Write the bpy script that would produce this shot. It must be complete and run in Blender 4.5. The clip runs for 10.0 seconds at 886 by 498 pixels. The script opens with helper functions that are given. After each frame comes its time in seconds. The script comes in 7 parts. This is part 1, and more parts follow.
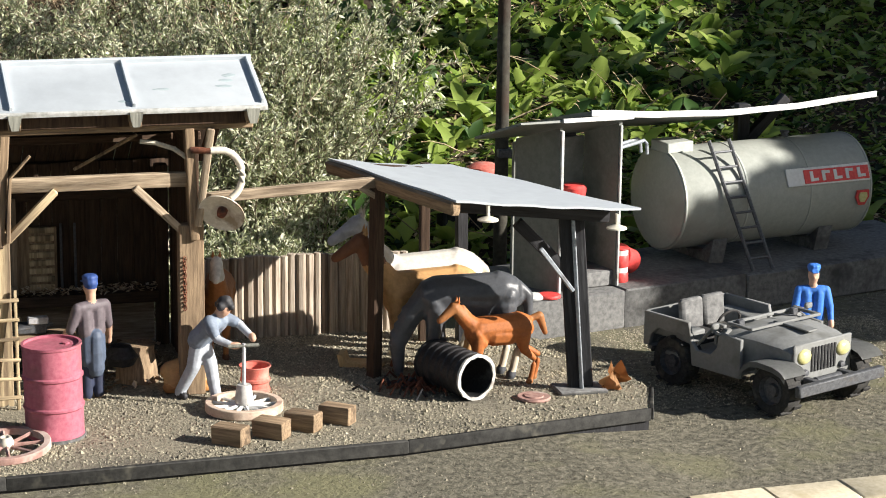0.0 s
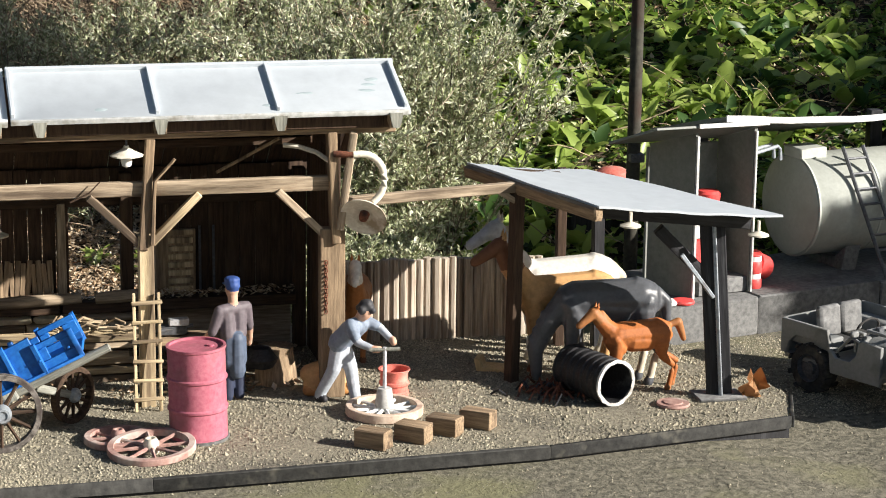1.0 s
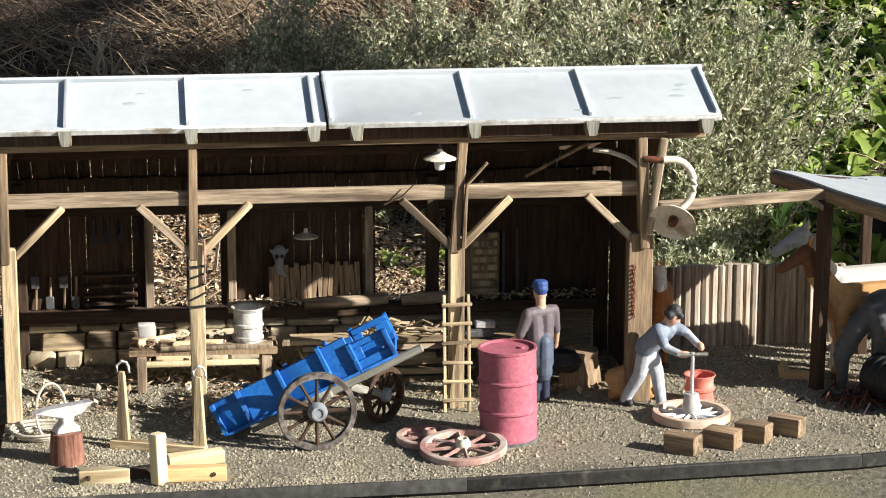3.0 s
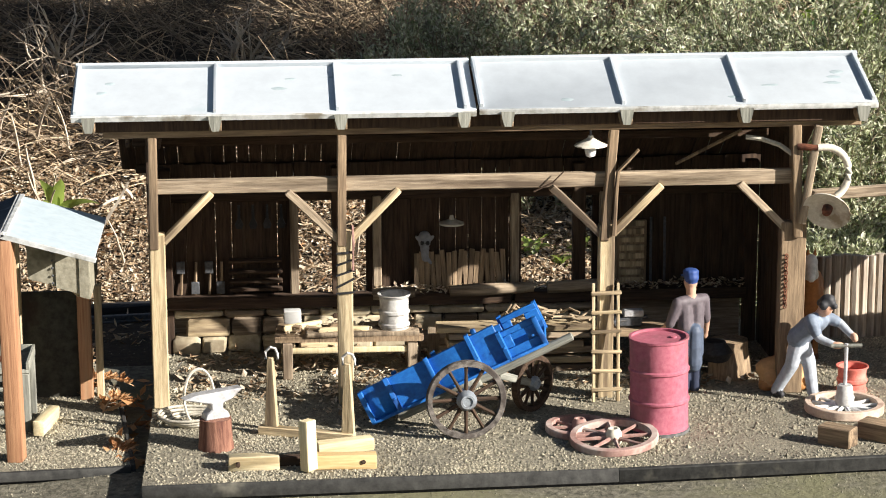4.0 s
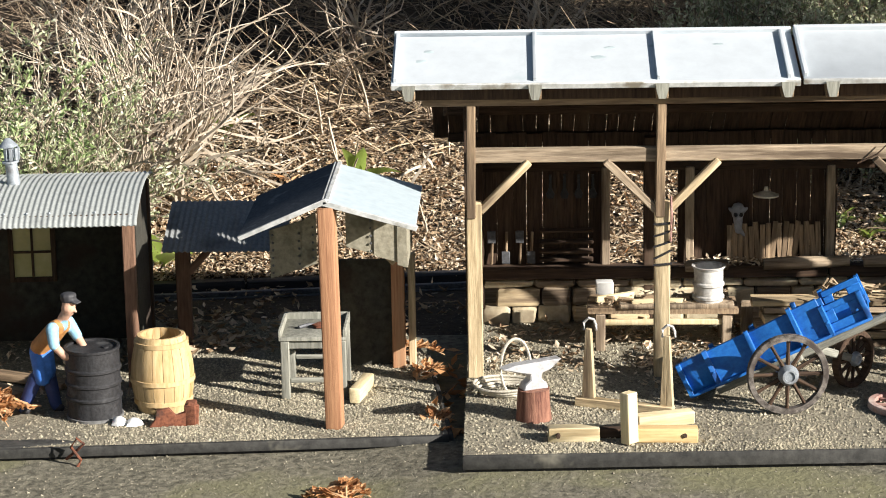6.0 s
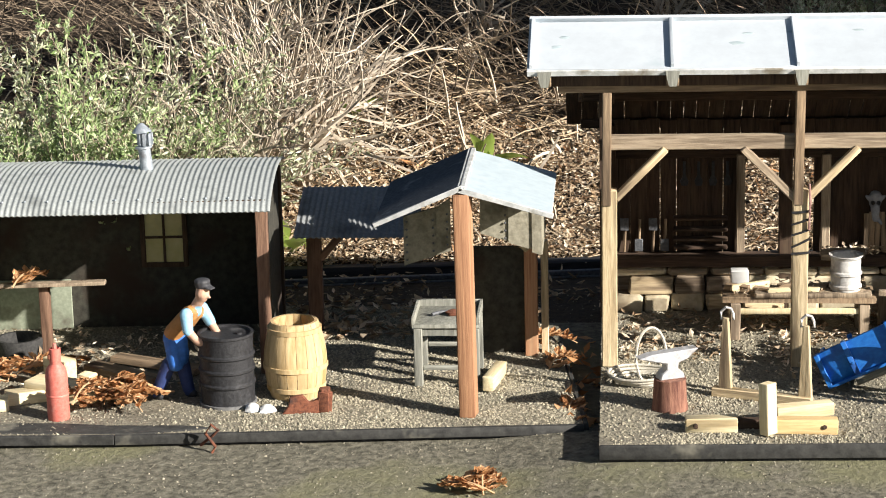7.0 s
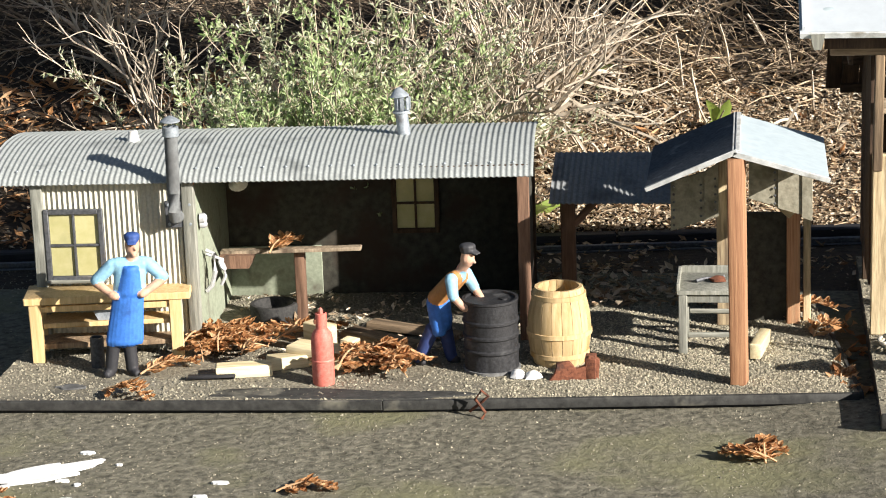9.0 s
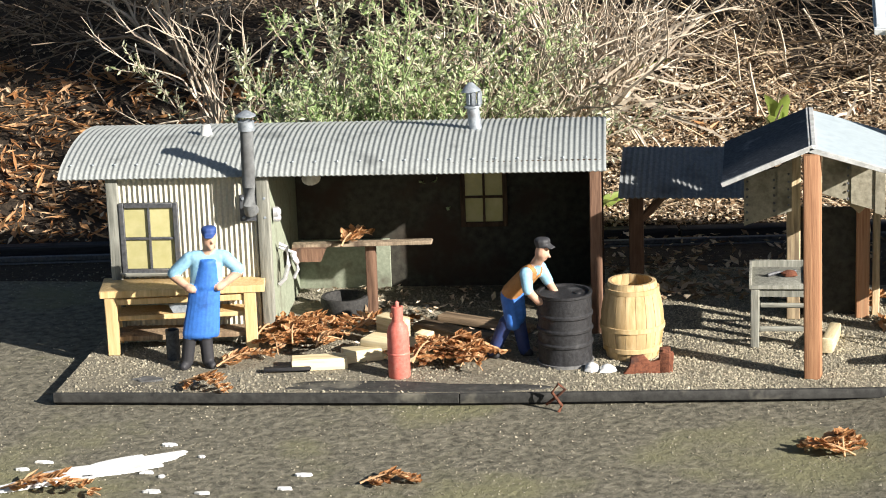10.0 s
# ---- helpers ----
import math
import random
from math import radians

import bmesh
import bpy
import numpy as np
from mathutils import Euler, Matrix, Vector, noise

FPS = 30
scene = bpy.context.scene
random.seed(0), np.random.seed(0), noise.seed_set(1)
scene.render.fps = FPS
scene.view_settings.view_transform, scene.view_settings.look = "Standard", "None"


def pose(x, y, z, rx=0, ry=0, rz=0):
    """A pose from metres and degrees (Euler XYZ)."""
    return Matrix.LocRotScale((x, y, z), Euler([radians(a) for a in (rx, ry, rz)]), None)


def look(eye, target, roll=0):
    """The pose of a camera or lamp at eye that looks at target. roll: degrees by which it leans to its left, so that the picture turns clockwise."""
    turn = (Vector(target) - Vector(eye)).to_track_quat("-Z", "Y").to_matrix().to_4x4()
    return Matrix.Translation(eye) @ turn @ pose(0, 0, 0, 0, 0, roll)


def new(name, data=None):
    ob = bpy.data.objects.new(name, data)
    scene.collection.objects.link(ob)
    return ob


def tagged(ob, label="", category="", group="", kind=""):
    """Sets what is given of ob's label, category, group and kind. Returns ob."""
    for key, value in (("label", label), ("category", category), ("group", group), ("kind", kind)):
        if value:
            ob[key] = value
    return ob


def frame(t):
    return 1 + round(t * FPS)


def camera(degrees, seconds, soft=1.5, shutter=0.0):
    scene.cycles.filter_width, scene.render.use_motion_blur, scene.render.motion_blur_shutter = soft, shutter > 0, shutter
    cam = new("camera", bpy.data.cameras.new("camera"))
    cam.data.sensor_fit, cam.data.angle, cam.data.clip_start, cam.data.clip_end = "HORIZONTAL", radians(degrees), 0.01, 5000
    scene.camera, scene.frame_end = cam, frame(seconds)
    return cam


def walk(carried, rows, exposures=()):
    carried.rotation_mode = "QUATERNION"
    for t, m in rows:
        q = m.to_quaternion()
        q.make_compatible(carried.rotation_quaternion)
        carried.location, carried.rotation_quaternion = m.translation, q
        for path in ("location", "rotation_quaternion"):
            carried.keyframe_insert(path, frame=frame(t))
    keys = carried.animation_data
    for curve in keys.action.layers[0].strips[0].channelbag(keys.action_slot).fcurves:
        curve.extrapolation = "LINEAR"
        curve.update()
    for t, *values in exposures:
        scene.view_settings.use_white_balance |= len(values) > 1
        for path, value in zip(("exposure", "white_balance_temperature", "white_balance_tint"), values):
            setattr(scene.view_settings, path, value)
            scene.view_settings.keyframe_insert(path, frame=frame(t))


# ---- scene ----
cam = camera(21.40, 10.0, soft=1.0)
PATH = [
    (0, (0.17905, -1.52267, 0.45689), (0.56837, -0.11396, 0.11931), 0.758),
    (0.5, (0.16389, -1.51816, 0.45835), (0.53424, -0.10462, 0.11961), 0.706),
    (1, (0.14418, -1.51409, 0.46033), (0.47937, -0.09179, 0.12161), 0.735),
    (1.5, (0.12911, -1.51271, 0.46258), (0.42827, -0.08216, 0.12493), 0.625),
    (2, (0.11428, -1.51444, 0.46191), (0.37675, -0.07634, 0.12579), 0.593),
    (2.5, (0.10577, -1.51500, 0.46034), (0.33259, -0.07057, 0.12543), 0.506),
    (2.7, (0.10186, -1.51593, 0.46037), (0.31173, -0.06874, 0.12628), 0.368),
    (3.8, (0.07962, -1.50175, 0.45774), (0.20724, -0.04676, 0.11613), -0.223),
    (4, (0.07324, -1.49764, 0.45684), (0.18749, -0.04196, 0.11342), -0.138),
    (4.5, (0.06060, -1.49063, 0.45393), (0.13881, -0.03370, 0.10572), -0.321),
    (5, (0.05129, -1.48761, 0.45347), (0.08703, -0.03019, 0.10042), -0.617),
    (5.5, (0.03914, -1.48605, 0.45466), (0.03610, -0.02900, 0.09829), -0.795),
    (6, (0.02747, -1.48251, 0.45242), (-0.01568, -0.02675, 0.09340), -0.956),
    (6.2, (0.02566, -1.48020, 0.45559), (-0.03269, -0.02587, 0.09295), -1.113),
    (7.3, (-0.00324, -1.47013, 0.45139), (-0.13013, -0.02183, 0.08219), -1.399),
    (7.5, (-0.01292, -1.46971, 0.45037), (-0.14928, -0.02244, 0.08046), -1.493),
    (8, (-0.03199, -1.46584, 0.44800), (-0.19627, -0.02248, 0.07423), -1.743),
    (8.5, (-0.05400, -1.46300, 0.44656), (-0.24051, -0.02334, 0.06893), -1.920),
    (9, (-0.07400, -1.46540, 0.44447), (-0.27215, -0.02818, 0.06352), -2.028),
    (9.5, (-0.09082, -1.47171, 0.44598), (-0.29007, -0.03553, 0.06170), -2.017),
    (10, (-0.11271, -1.48049, 0.45081), (-0.31776, -0.04575, 0.06419), -1.974),
]
walk(cam, [(t, look(eye, target, roll)) for t, eye, target, roll in PATH])

# ---- light: low winter sun from the front right ----
SUN = Vector((1.8, -1.04, 0.936)).normalized()
world = bpy.data.worlds.new("world")
scene.world = world
world.use_nodes = True
wn = world.node_tree
sky = wn.nodes.new("ShaderNodeTexSky")
sky.sky_type, sky.sun_disc = "NISHITA", False
sky.sun_elevation, sky.sun_rotation = math.asin(SUN.z), math.atan2(SUN.x, SUN.y)
sky.air_density, sky.dust_density = 1.0, 1.0
wn.links.new(sky.outputs[0], wn.nodes["Background"].inputs[0])
wn.nodes["Background"].inputs[1].default_value = 0.036
sun_data = bpy.data.lights.new("sun", "SUN")
sun_data.energy, sun_data.angle, sun_data.color = 5.0, radians(0.55), (1.0, 0.942, 0.865)
sun = new("sun", sun_data)
sun.matrix_basis = look(SUN * 5, (0, 0, 0))
scene.view_settings.exposure = 1.06

# ---- materials ----
def mat(name, a, b, fine=400.0, coarse=40.0, rough=0.75, metal=0.0, bump=0.3, stretch=(1, 1, 1), c=None,
        spots=0.0, vary=0.12, island=False, depth=0.0006, spec=0.35, rough2=None):
    """Two colours mixed by fine grain, a third one in stains of the coarse size, fine relief, and a slight change from piece to piece."""
    m = bpy.data.materials.new(name)
    m.use_nodes = True
    t = m.node_tree
    n, link = t.nodes, t.links.new
    p = n["Principled BSDF"]
    tc, mp = n.new("ShaderNodeTexCoord"), n.new("ShaderNodeMapping")
    mp.inputs["Scale"].default_value = stretch
    link(tc.outputs["Object"], mp.inputs[0])
    oi = n.new("ShaderNodeNewGeometry") if island else n.new("ShaderNodeObjectInfo")
    rnd = oi.outputs["Random Per Island"] if island else oi.outputs["Random"]
    shift = n.new("ShaderNodeVectorMath")
    shift.operation = "MULTIPLY_ADD"
    comb = n.new("ShaderNodeCombineXYZ")
    link(rnd, comb.inputs[0]), link(rnd, comb.inputs[1]), link(rnd, comb.inputs[2])
    link(comb.outputs[0], shift.inputs[0])
    shift.inputs[1].default_value = (0.37, 0.71, 0.53)
    link(mp.outputs[0], shift.inputs[2])

    def noise_of(scale, detail, roughness=0.6):
        z = n.new("ShaderNodeTexNoise")
        z.inputs["Scale"].default_value, z.inputs["Detail"].default_value = scale, detail
        z.inputs["Roughness"].default_value = roughness
        link(shift.outputs[0], z.inputs["Vector"])
        return z

    f, g = noise_of(fine, 6, 0.65), noise_of(coarse, 4)
    r1 = n.new("ShaderNodeValToRGB")
    r1.color_ramp.elements[0].position, r1.color_ramp.elements[1].position = 0.32, 0.68
    r1.color_ramp.elements[0].color, r1.color_ramp.elements[1].color = (*a, 1), (*b, 1)
    link(f.outputs[0], r1.inputs[0])
    out = r1.outputs[0]
    r2 = n.new("ShaderNodeValToRGB")
    lo = 0.62 - 0.25 * spots
    r2.color_ramp.elements[0].position, r2.color_ramp.elements[1].position = lo, lo + 0.14
    link(g.outputs[0], r2.inputs[0])
    if c is not None:
        mx = n.new("ShaderNodeMixRGB")
        link(r2.outputs[0], mx.inputs[0]), link(out, mx.inputs[1])
        mx.inputs[2].default_value = (*c, 1)
        out = mx.outputs[0]
    hv = n.new("ShaderNodeHueSaturation")
    mr = n.new("ShaderNodeMapRange")
    mr.inputs["To Min"].default_value, mr.inputs["To Max"].default_value = 1 - vary, 1 + vary
    link(rnd, mr.inputs[0]), link(mr.outputs[0], hv.inputs["Value"]), link(out, hv.inputs["Color"])
    link(hv.outputs[0], p.inputs["Base Color"])
    p.inputs["Metallic"].default_value = metal
    p.inputs["Specular IOR Level"].default_value = spec
    rr = n.new("ShaderNodeMapRange")
    rr.inputs["To Min"].default_value, rr.inputs["To Max"].default_value = rough, rough2 if rough2 is not None else min(1, rough + 0.15)
    link(g.outputs[0], rr.inputs[0]), link(rr.outputs[0], p.inputs["Roughness"])
    if bump:
        bp = n.new("ShaderNodeBump")
        bp.inputs["Strength"].default_value, bp.inputs["Distance"].default_value = bump, depth
        link(f.outputs[0], bp.inputs["Height"]), link(bp.outputs[0], p.inputs["Normal"])
    return m


def leafy(name, a, b, c, back=0.35, rough=0.55):
    """A leaf surface: three tones by leaf, lit a little from behind."""
    m = bpy.data.materials.new(name)
    m.use_nodes = True
    t = m.node_tree
    n, link = t.nodes, t.links.new
    p = n["Principled BSDF"]
    g = n.new("ShaderNodeNewGeometry")
    r = n.new("ShaderNodeValToRGB")
    r.color_ramp.elements[0].color, r.color_ramp.elements[1].color = (*a, 1), (*c, 1)
    e = r.color_ramp.elements.new(0.5)
    e.color = (*b, 1)
    link(g.outputs["Random Per Island"], r.inputs[0])
    tc, z = n.new("ShaderNodeTexCoord"), n.new("ShaderNodeTexNoise")
    z.inputs["Scale"].default_value, z.inputs["Detail"].default_value = 160, 3
    link(tc.outputs["Object"], z.inputs["Vector"])
    hv, mr = n.new("ShaderNodeHueSaturation"), n.new("ShaderNodeMapRange")
    mr.inputs["To Min"].default_value, mr.inputs["To Max"].default_value = 0.7, 1.3
    link(z.outputs[0], mr.inputs[0]), link(mr.outputs[0], hv.inputs["Value"]), link(r.outputs[0], hv.inputs["Color"])
    link(hv.outputs[0], p.inputs["Base Color"])
    p.inputs["Roughness"].default_value = rough
    tr, mixs = n.new("ShaderNodeBsdfTranslucent"), n.new("ShaderNodeMixShader")
    link(hv.outputs[0], tr.inputs[0])
    mixs.inputs[0].default_value = back
    link(p.outputs[0], mixs.inputs[1]), link(tr.outputs[0], mixs.inputs[2])
    link(mixs.outputs[0], n["Material Output"].inputs[0])
    return m


GRAIN = (6, 6, 0.5)      # grain runs along the local z of a timber
M = {}
M["timber"] = mat("timber_yellow", (0.36, 0.27, 0.155), (0.70, 0.57, 0.36), 90, 14, 0.75, bump=0.7, stretch=GRAIN, c=(0.17, 0.125, 0.08), spots=0.5)
M["timber_worn"] = mat("timber_worn", (0.20, 0.15, 0.10), (0.50, 0.40, 0.285), 90, 14, 0.8, bump=0.7, stretch=GRAIN, c=(0.11, 0.08, 0.055), spots=0.5)
M["brown_post"] = mat("brown_post", (0.10, 0.055, 0.036), (0.24, 0.14, 0.09), 90, 14, 0.8, bump=0.6, stretch=GRAIN, c=(0.06, 0.04, 0.03), spots=0.3)
# indoor shade of the shed walls as a dark colour; also plain dark wood
M["dark_and_shaded"] = mat("dark_and_shaded_board", (0.03, 0.028, 0.022), (0.07, 0.066, 0.052), 200, 20, 0.85, bump=0.4, c=(0.045, 0.03, 0.022), spots=0.4)
M["stone_pale"] = mat("pale_rough_block", (0.42, 0.35, 0.23), (0.64, 0.56, 0.40), 160, 22, 0.9, bump=0.7, c=(0.26, 0.20, 0.13), spots=0.35)
M["pail"] = mat("dull_white_metal", (0.42, 0.41, 0.39), (0.62, 0.61, 0.58), 300, 60, 0.6, bump=0.3, c=(0.22, 0.20, 0.18), spots=0.45)
M["iron_blue"] = mat("blue_grey_iron", (0.15, 0.158, 0.16), (0.225, 0.235, 0.238), 400, 30, 0.7, bump=0.2, c=(0.11, 0.112, 0.112), spots=0.3, spec=0.15)
M["timber_grey"] = mat("timber_grey", (0.16, 0.11, 0.07), (0.40, 0.29, 0.18), 90, 14, 0.8, bump=0.6, stretch=GRAIN, c=(0.10, 0.07, 0.045), spots=0.4)
# colour holds part of the barn's inner shade; also used for other dark wood
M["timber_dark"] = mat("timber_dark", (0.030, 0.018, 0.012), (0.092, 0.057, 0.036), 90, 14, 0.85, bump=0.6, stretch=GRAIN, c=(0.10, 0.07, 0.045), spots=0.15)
M["redwood"] = mat("redwood", (0.27, 0.125, 0.065), (0.50, 0.27, 0.145), 110, 16, 0.7, bump=0.6, stretch=(6, 6, 0.25), c=(0.45, 0.28, 0.16), spots=0.1)
M["pine"] = mat("pine", (0.48, 0.33, 0.145), (0.68, 0.50, 0.26), 90, 14, 0.65, bump=0.3, stretch=GRAIN, c=(0.45, 0.27, 0.10), spots=0.15)
M["pale_wood"] = mat("pale_wood", (0.60, 0.48, 0.27), (0.78, 0.68, 0.45), 90, 14, 0.7, bump=0.3, stretch=GRAIN, c=(0.40, 0.30, 0.16), spots=0.2)
M["black_timber"] = mat("black_timber", (0.008, 0.008, 0.009), (0.03, 0.03, 0.034), 90, 30, 0.6, bump=0.5, stretch=GRAIN, c=(0.06, 0.06, 0.064), spots=0.15)
M["grey_wood"] = mat("grey_wood", (0.16, 0.16, 0.135), (0.36, 0.36, 0.31), 90, 14, 0.8, bump=0.5, stretch=GRAIN, c=(0.08, 0.08, 0.07), spots=0.2)
M["zinc"] = mat("zinc_roof", (0.47, 0.51, 0.545), (0.53, 0.575, 0.61), 90, 26, 0.5, bump=0.06, c=(0.40, 0.47, 0.50), spots=-0.12, rough2=0.7, spec=0.4)
M["zinc_stain"] = mat("tarnished_zinc", (0.30, 0.37, 0.39), (0.42, 0.48, 0.50), 300, 60, 0.6, bump=0.1)
M["zinc_edge"] = mat("zinc_edge", (0.34, 0.35, 0.34), (0.60, 0.61, 0.60), 160, 45, 0.55, bump=0.3, c=(0.20, 0.18, 0.14), spots=0.3)
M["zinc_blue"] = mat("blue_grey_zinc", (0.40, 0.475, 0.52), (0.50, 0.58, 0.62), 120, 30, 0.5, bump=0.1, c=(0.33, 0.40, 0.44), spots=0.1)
M["corrugated"] = mat("corrugated_iron", (0.22, 0.235, 0.23), (0.32, 0.34, 0.33), 500, 30, 0.55, bump=0.15, c=(0.16, 0.17, 0.165), spots=0.2, spec=0.5)
M["wall_iron"] = mat("painted_wall_iron", (0.41, 0.395, 0.325), (0.54, 0.52, 0.435), 500, 40, 0.7, bump=0.15, c=(0.33, 0.31, 0.24), spots=0.25)
M["shed_inside"] = mat("shed_inside_board", (0.22, 0.245, 0.18), (0.32, 0.35, 0.265), 300, 40, 0.8, bump=0.2, c=(0.14, 0.13, 0.10), spots=0.3)
M["iron_dark"] = mat("dark_iron", (0.06, 0.063, 0.07), (0.14, 0.145, 0.155), 500, 60, 0.5, metal=0.3, bump=0.25, c=(0.12, 0.105, 0.09), spots=0.15)
M["galv"] = mat("galvanised", (0.24, 0.27, 0.30), (0.42, 0.46, 0.50), 400, 60, 0.45, metal=0.4, bump=0.2, c=(0.16, 0.15, 0.15), spots=0.2)
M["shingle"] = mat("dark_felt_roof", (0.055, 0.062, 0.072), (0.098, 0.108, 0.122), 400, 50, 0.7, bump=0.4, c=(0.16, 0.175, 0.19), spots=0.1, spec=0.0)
M["rivet_board"] = mat("riveted_board", (0.18, 0.165, 0.12), (0.33, 0.31, 0.24), 300, 40, 0.75, bump=0.3, c=(0.11, 0.10, 0.07), spots=0.3)
M["pink"] = mat("faded_red_drum", (0.34, 0.085, 0.125), (0.46, 0.15, 0.195), 300, 26, 0.6, bump=0.3, c=(0.25, 0.10, 0.11), spots=0.45)
M["red"] = mat("red_plastic", (0.62, 0.05, 0.05), (0.74, 0.10, 0.09), 500, 60, 0.4, bump=0.1, c=(0.55, 0.14, 0.12), spots=0.15)
M["bottle_red"] = mat("gas_bottle_red", (0.58, 0.13, 0.10), (0.70, 0.22, 0.17), 500, 60, 0.5, bump=0.2, c=(0.62, 0.33, 0.27), spots=0.2)
M["white"] = mat("white_paint", (0.70, 0.70, 0.68), (0.82, 0.82, 0.80), 300, 60, 0.5, bump=0.1, c=(0.55, 0.53, 0.48), spots=0.15)
M["enamel"] = mat("cream_enamel", (0.58, 0.53, 0.42), (0.76, 0.72, 0.62), 400, 60, 0.45, bump=0.15, c=(0.34, 0.27, 0.18), spots=0.2)
M["blue"] = mat("blue_cart_paint", (0.010, 0.105, 0.40), (0.022, 0.17, 0.52), 300, 40, 0.42, bump=0.3, c=(0.012, 0.065, 0.24), spots=0.25)
M["tar"] = mat("black_drum", (0.010, 0.010, 0.011), (0.035, 0.035, 0.038), 500, 50, 0.5, bump=0.4, c=(0.10, 0.10, 0.10), spots=0.1)
M["barrel"] = mat("barrel_wood", (0.46, 0.31, 0.14), (0.66, 0.49, 0.27), 60, 14, 0.6, bump=0.3, stretch=(6, 6, 0.7), c=(0.46, 0.28, 0.10), spots=0.2)
M["rust"] = mat("rusty_iron", (0.10, 0.035, 0.02), (0.24, 0.09, 0.05), 500, 60, 0.85, bump=0.6, c=(0.05, 0.03, 0.025), spots=0.3)
M["gravel"] = mat("gravel_bed", (0.13, 0.116, 0.086), (0.35, 0.317, 0.237), 500, 9, 0.9, bump=1.0, c=(0.115, 0.105, 0.085), spots=0.35, depth=0.0015)
M["chips_pale"] = mat("pale_gravel_chips", (0.22, 0.195, 0.14), (0.48, 0.435, 0.325), 300, 9, 0.9, bump=0.2, island=True, vary=0.35)
M["chips"] = mat("gravel_chips", (0.13, 0.118, 0.088), (0.39, 0.355, 0.262), 300, 9, 0.9, bump=0.2, c=(0.15, 0.135, 0.105), spots=0.35, island=True, vary=0.4)
M["road"] = mat("weathered_concrete", (0.060, 0.056, 0.040), (0.225, 0.207, 0.155), 170, 8, 0.9, bump=1.0, c=(0.175, 0.168, 0.095), spots=0.45, depth=0.002)
M["soil"] = mat("bank_soil", (0.018, 0.013, 0.009), (0.06, 0.043, 0.028), 200, 9, 0.95, bump=1.0, c=(0.085, 0.06, 0.036), spots=0.3, depth=0.003)
M["edge"] = mat("tarred_edging", (0.018, 0.018, 0.017), (0.055, 0.054, 0.05), 160, 30, 0.75, bump=0.6, c=(0.16, 0.15, 0.12), spots=0.2)
M["slab"] = mat("grey_slab", (0.10, 0.10, 0.10), (0.22, 0.22, 0.215), 250, 20, 0.8, bump=0.4, c=(0.06, 0.06, 0.06), spots=0.3)
M["kerb"] = mat("pale_kerb", (0.42, 0.37, 0.26), (0.58, 0.52, 0.39), 250, 20, 0.8, bump=0.4, c=(0.40, 0.34, 0.22), spots=0.2)
M["tank"] = mat("grey_tank_paint", (0.38, 0.40, 0.36), (0.46, 0.48, 0.44), 250, 12, 0.45, bump=0.1, c=(0.34, 0.355, 0.31), spots=0.3, rough2=0.6)
M["kiosk"] = mat("grey_green_sheet", (0.17, 0.18, 0.165), (0.24, 0.25, 0.23), 250, 20, 0.5, bump=0.1, c=(0.13, 0.135, 0.125), spots=0.25)
M["jeep"] = mat("matt_grey_green_paint", (0.185, 0.19, 0.185), (0.235, 0.24, 0.235), 350, 30, 0.55, bump=0.15, c=(0.12, 0.12, 0.11), spots=0.25)
M["rubber"] = mat("black_rubber", (0.02, 0.02, 0.02), (0.055, 0.053, 0.05), 400, 60, 0.8, bump=0.3, c=(0.12, 0.11, 0.09), spots=0.2)
M["yellow_glass"] = mat("yellowed_pane", (0.42, 0.39, 0.17), (0.52, 0.48, 0.25), 100, 30, 0.35, bump=0.05, c=(0.38, 0.36, 0.2), spots=0.2)
M["lamp_yellow"] = mat("yellow_lens", (0.50, 0.46, 0.17), (0.64, 0.60, 0.32), 300, 50, 0.25, bump=0.05)
M["fence"] = mat("fence_board", (0.25, 0.195, 0.145), (0.60, 0.52, 0.42), 70, 12, 0.85, bump=0.8, stretch=(6, 6, 0.4), c=(0.16, 0.11, 0.075), spots=0.3, vary=0.2)
M["stump"] = mat("tree_stump", (0.10, 0.04, 0.03), (0.30, 0.15, 0.10), 80, 14, 0.85, bump=0.9, stretch=(6, 6, 0.4))
M["rope"] = mat("pale_rope", (0.45, 0.41, 0.33), (0.66, 0.62, 0.52), 600, 60, 0.9, bump=0.6)
M["iron_light"] = mat("bright_iron", (0.42, 0.42, 0.43), (0.68, 0.68, 0.69), 300, 60, 0.4, metal=0.3, bump=0.2, c=(0.28, 0.26, 0.25), spots=0.15)
M["stone"] = mat("sawn_stone_wood", (0.46, 0.34, 0.26), (0.66, 0.54, 0.43), 250, 40, 0.8, bump=0.3, c=(0.34, 0.22, 0.17), spots=0.25)
M["wheel_red"] = mat("faded_red_wheel", (0.24, 0.125, 0.105), (0.42, 0.27, 0.23), 200, 30, 0.8, bump=0.4, c=(0.50, 0.42, 0.37), spots=0.35)
M["dry_wood"] = mat("cart_wheel_wood", (0.030, 0.025, 0.021), (0.20, 0.178, 0.158), 300, 40, 0.8, bump=0.5, c=(0.05, 0.04, 0.035), spots=0.35)
M["straw"] = mat("dry_stems", (0.17, 0.12, 0.072), (0.58, 0.46, 0.31), 60, 9, 0.9, bump=0.2, island=True, vary=0.45, c=(0.20, 0.14, 0.085), spots=0.3)
M["twig_grey"] = mat("bare_twigs", (0.18, 0.135, 0.095), (0.50, 0.43, 0.33), 60, 9, 0.9, bump=0.2, island=True, vary=0.45)
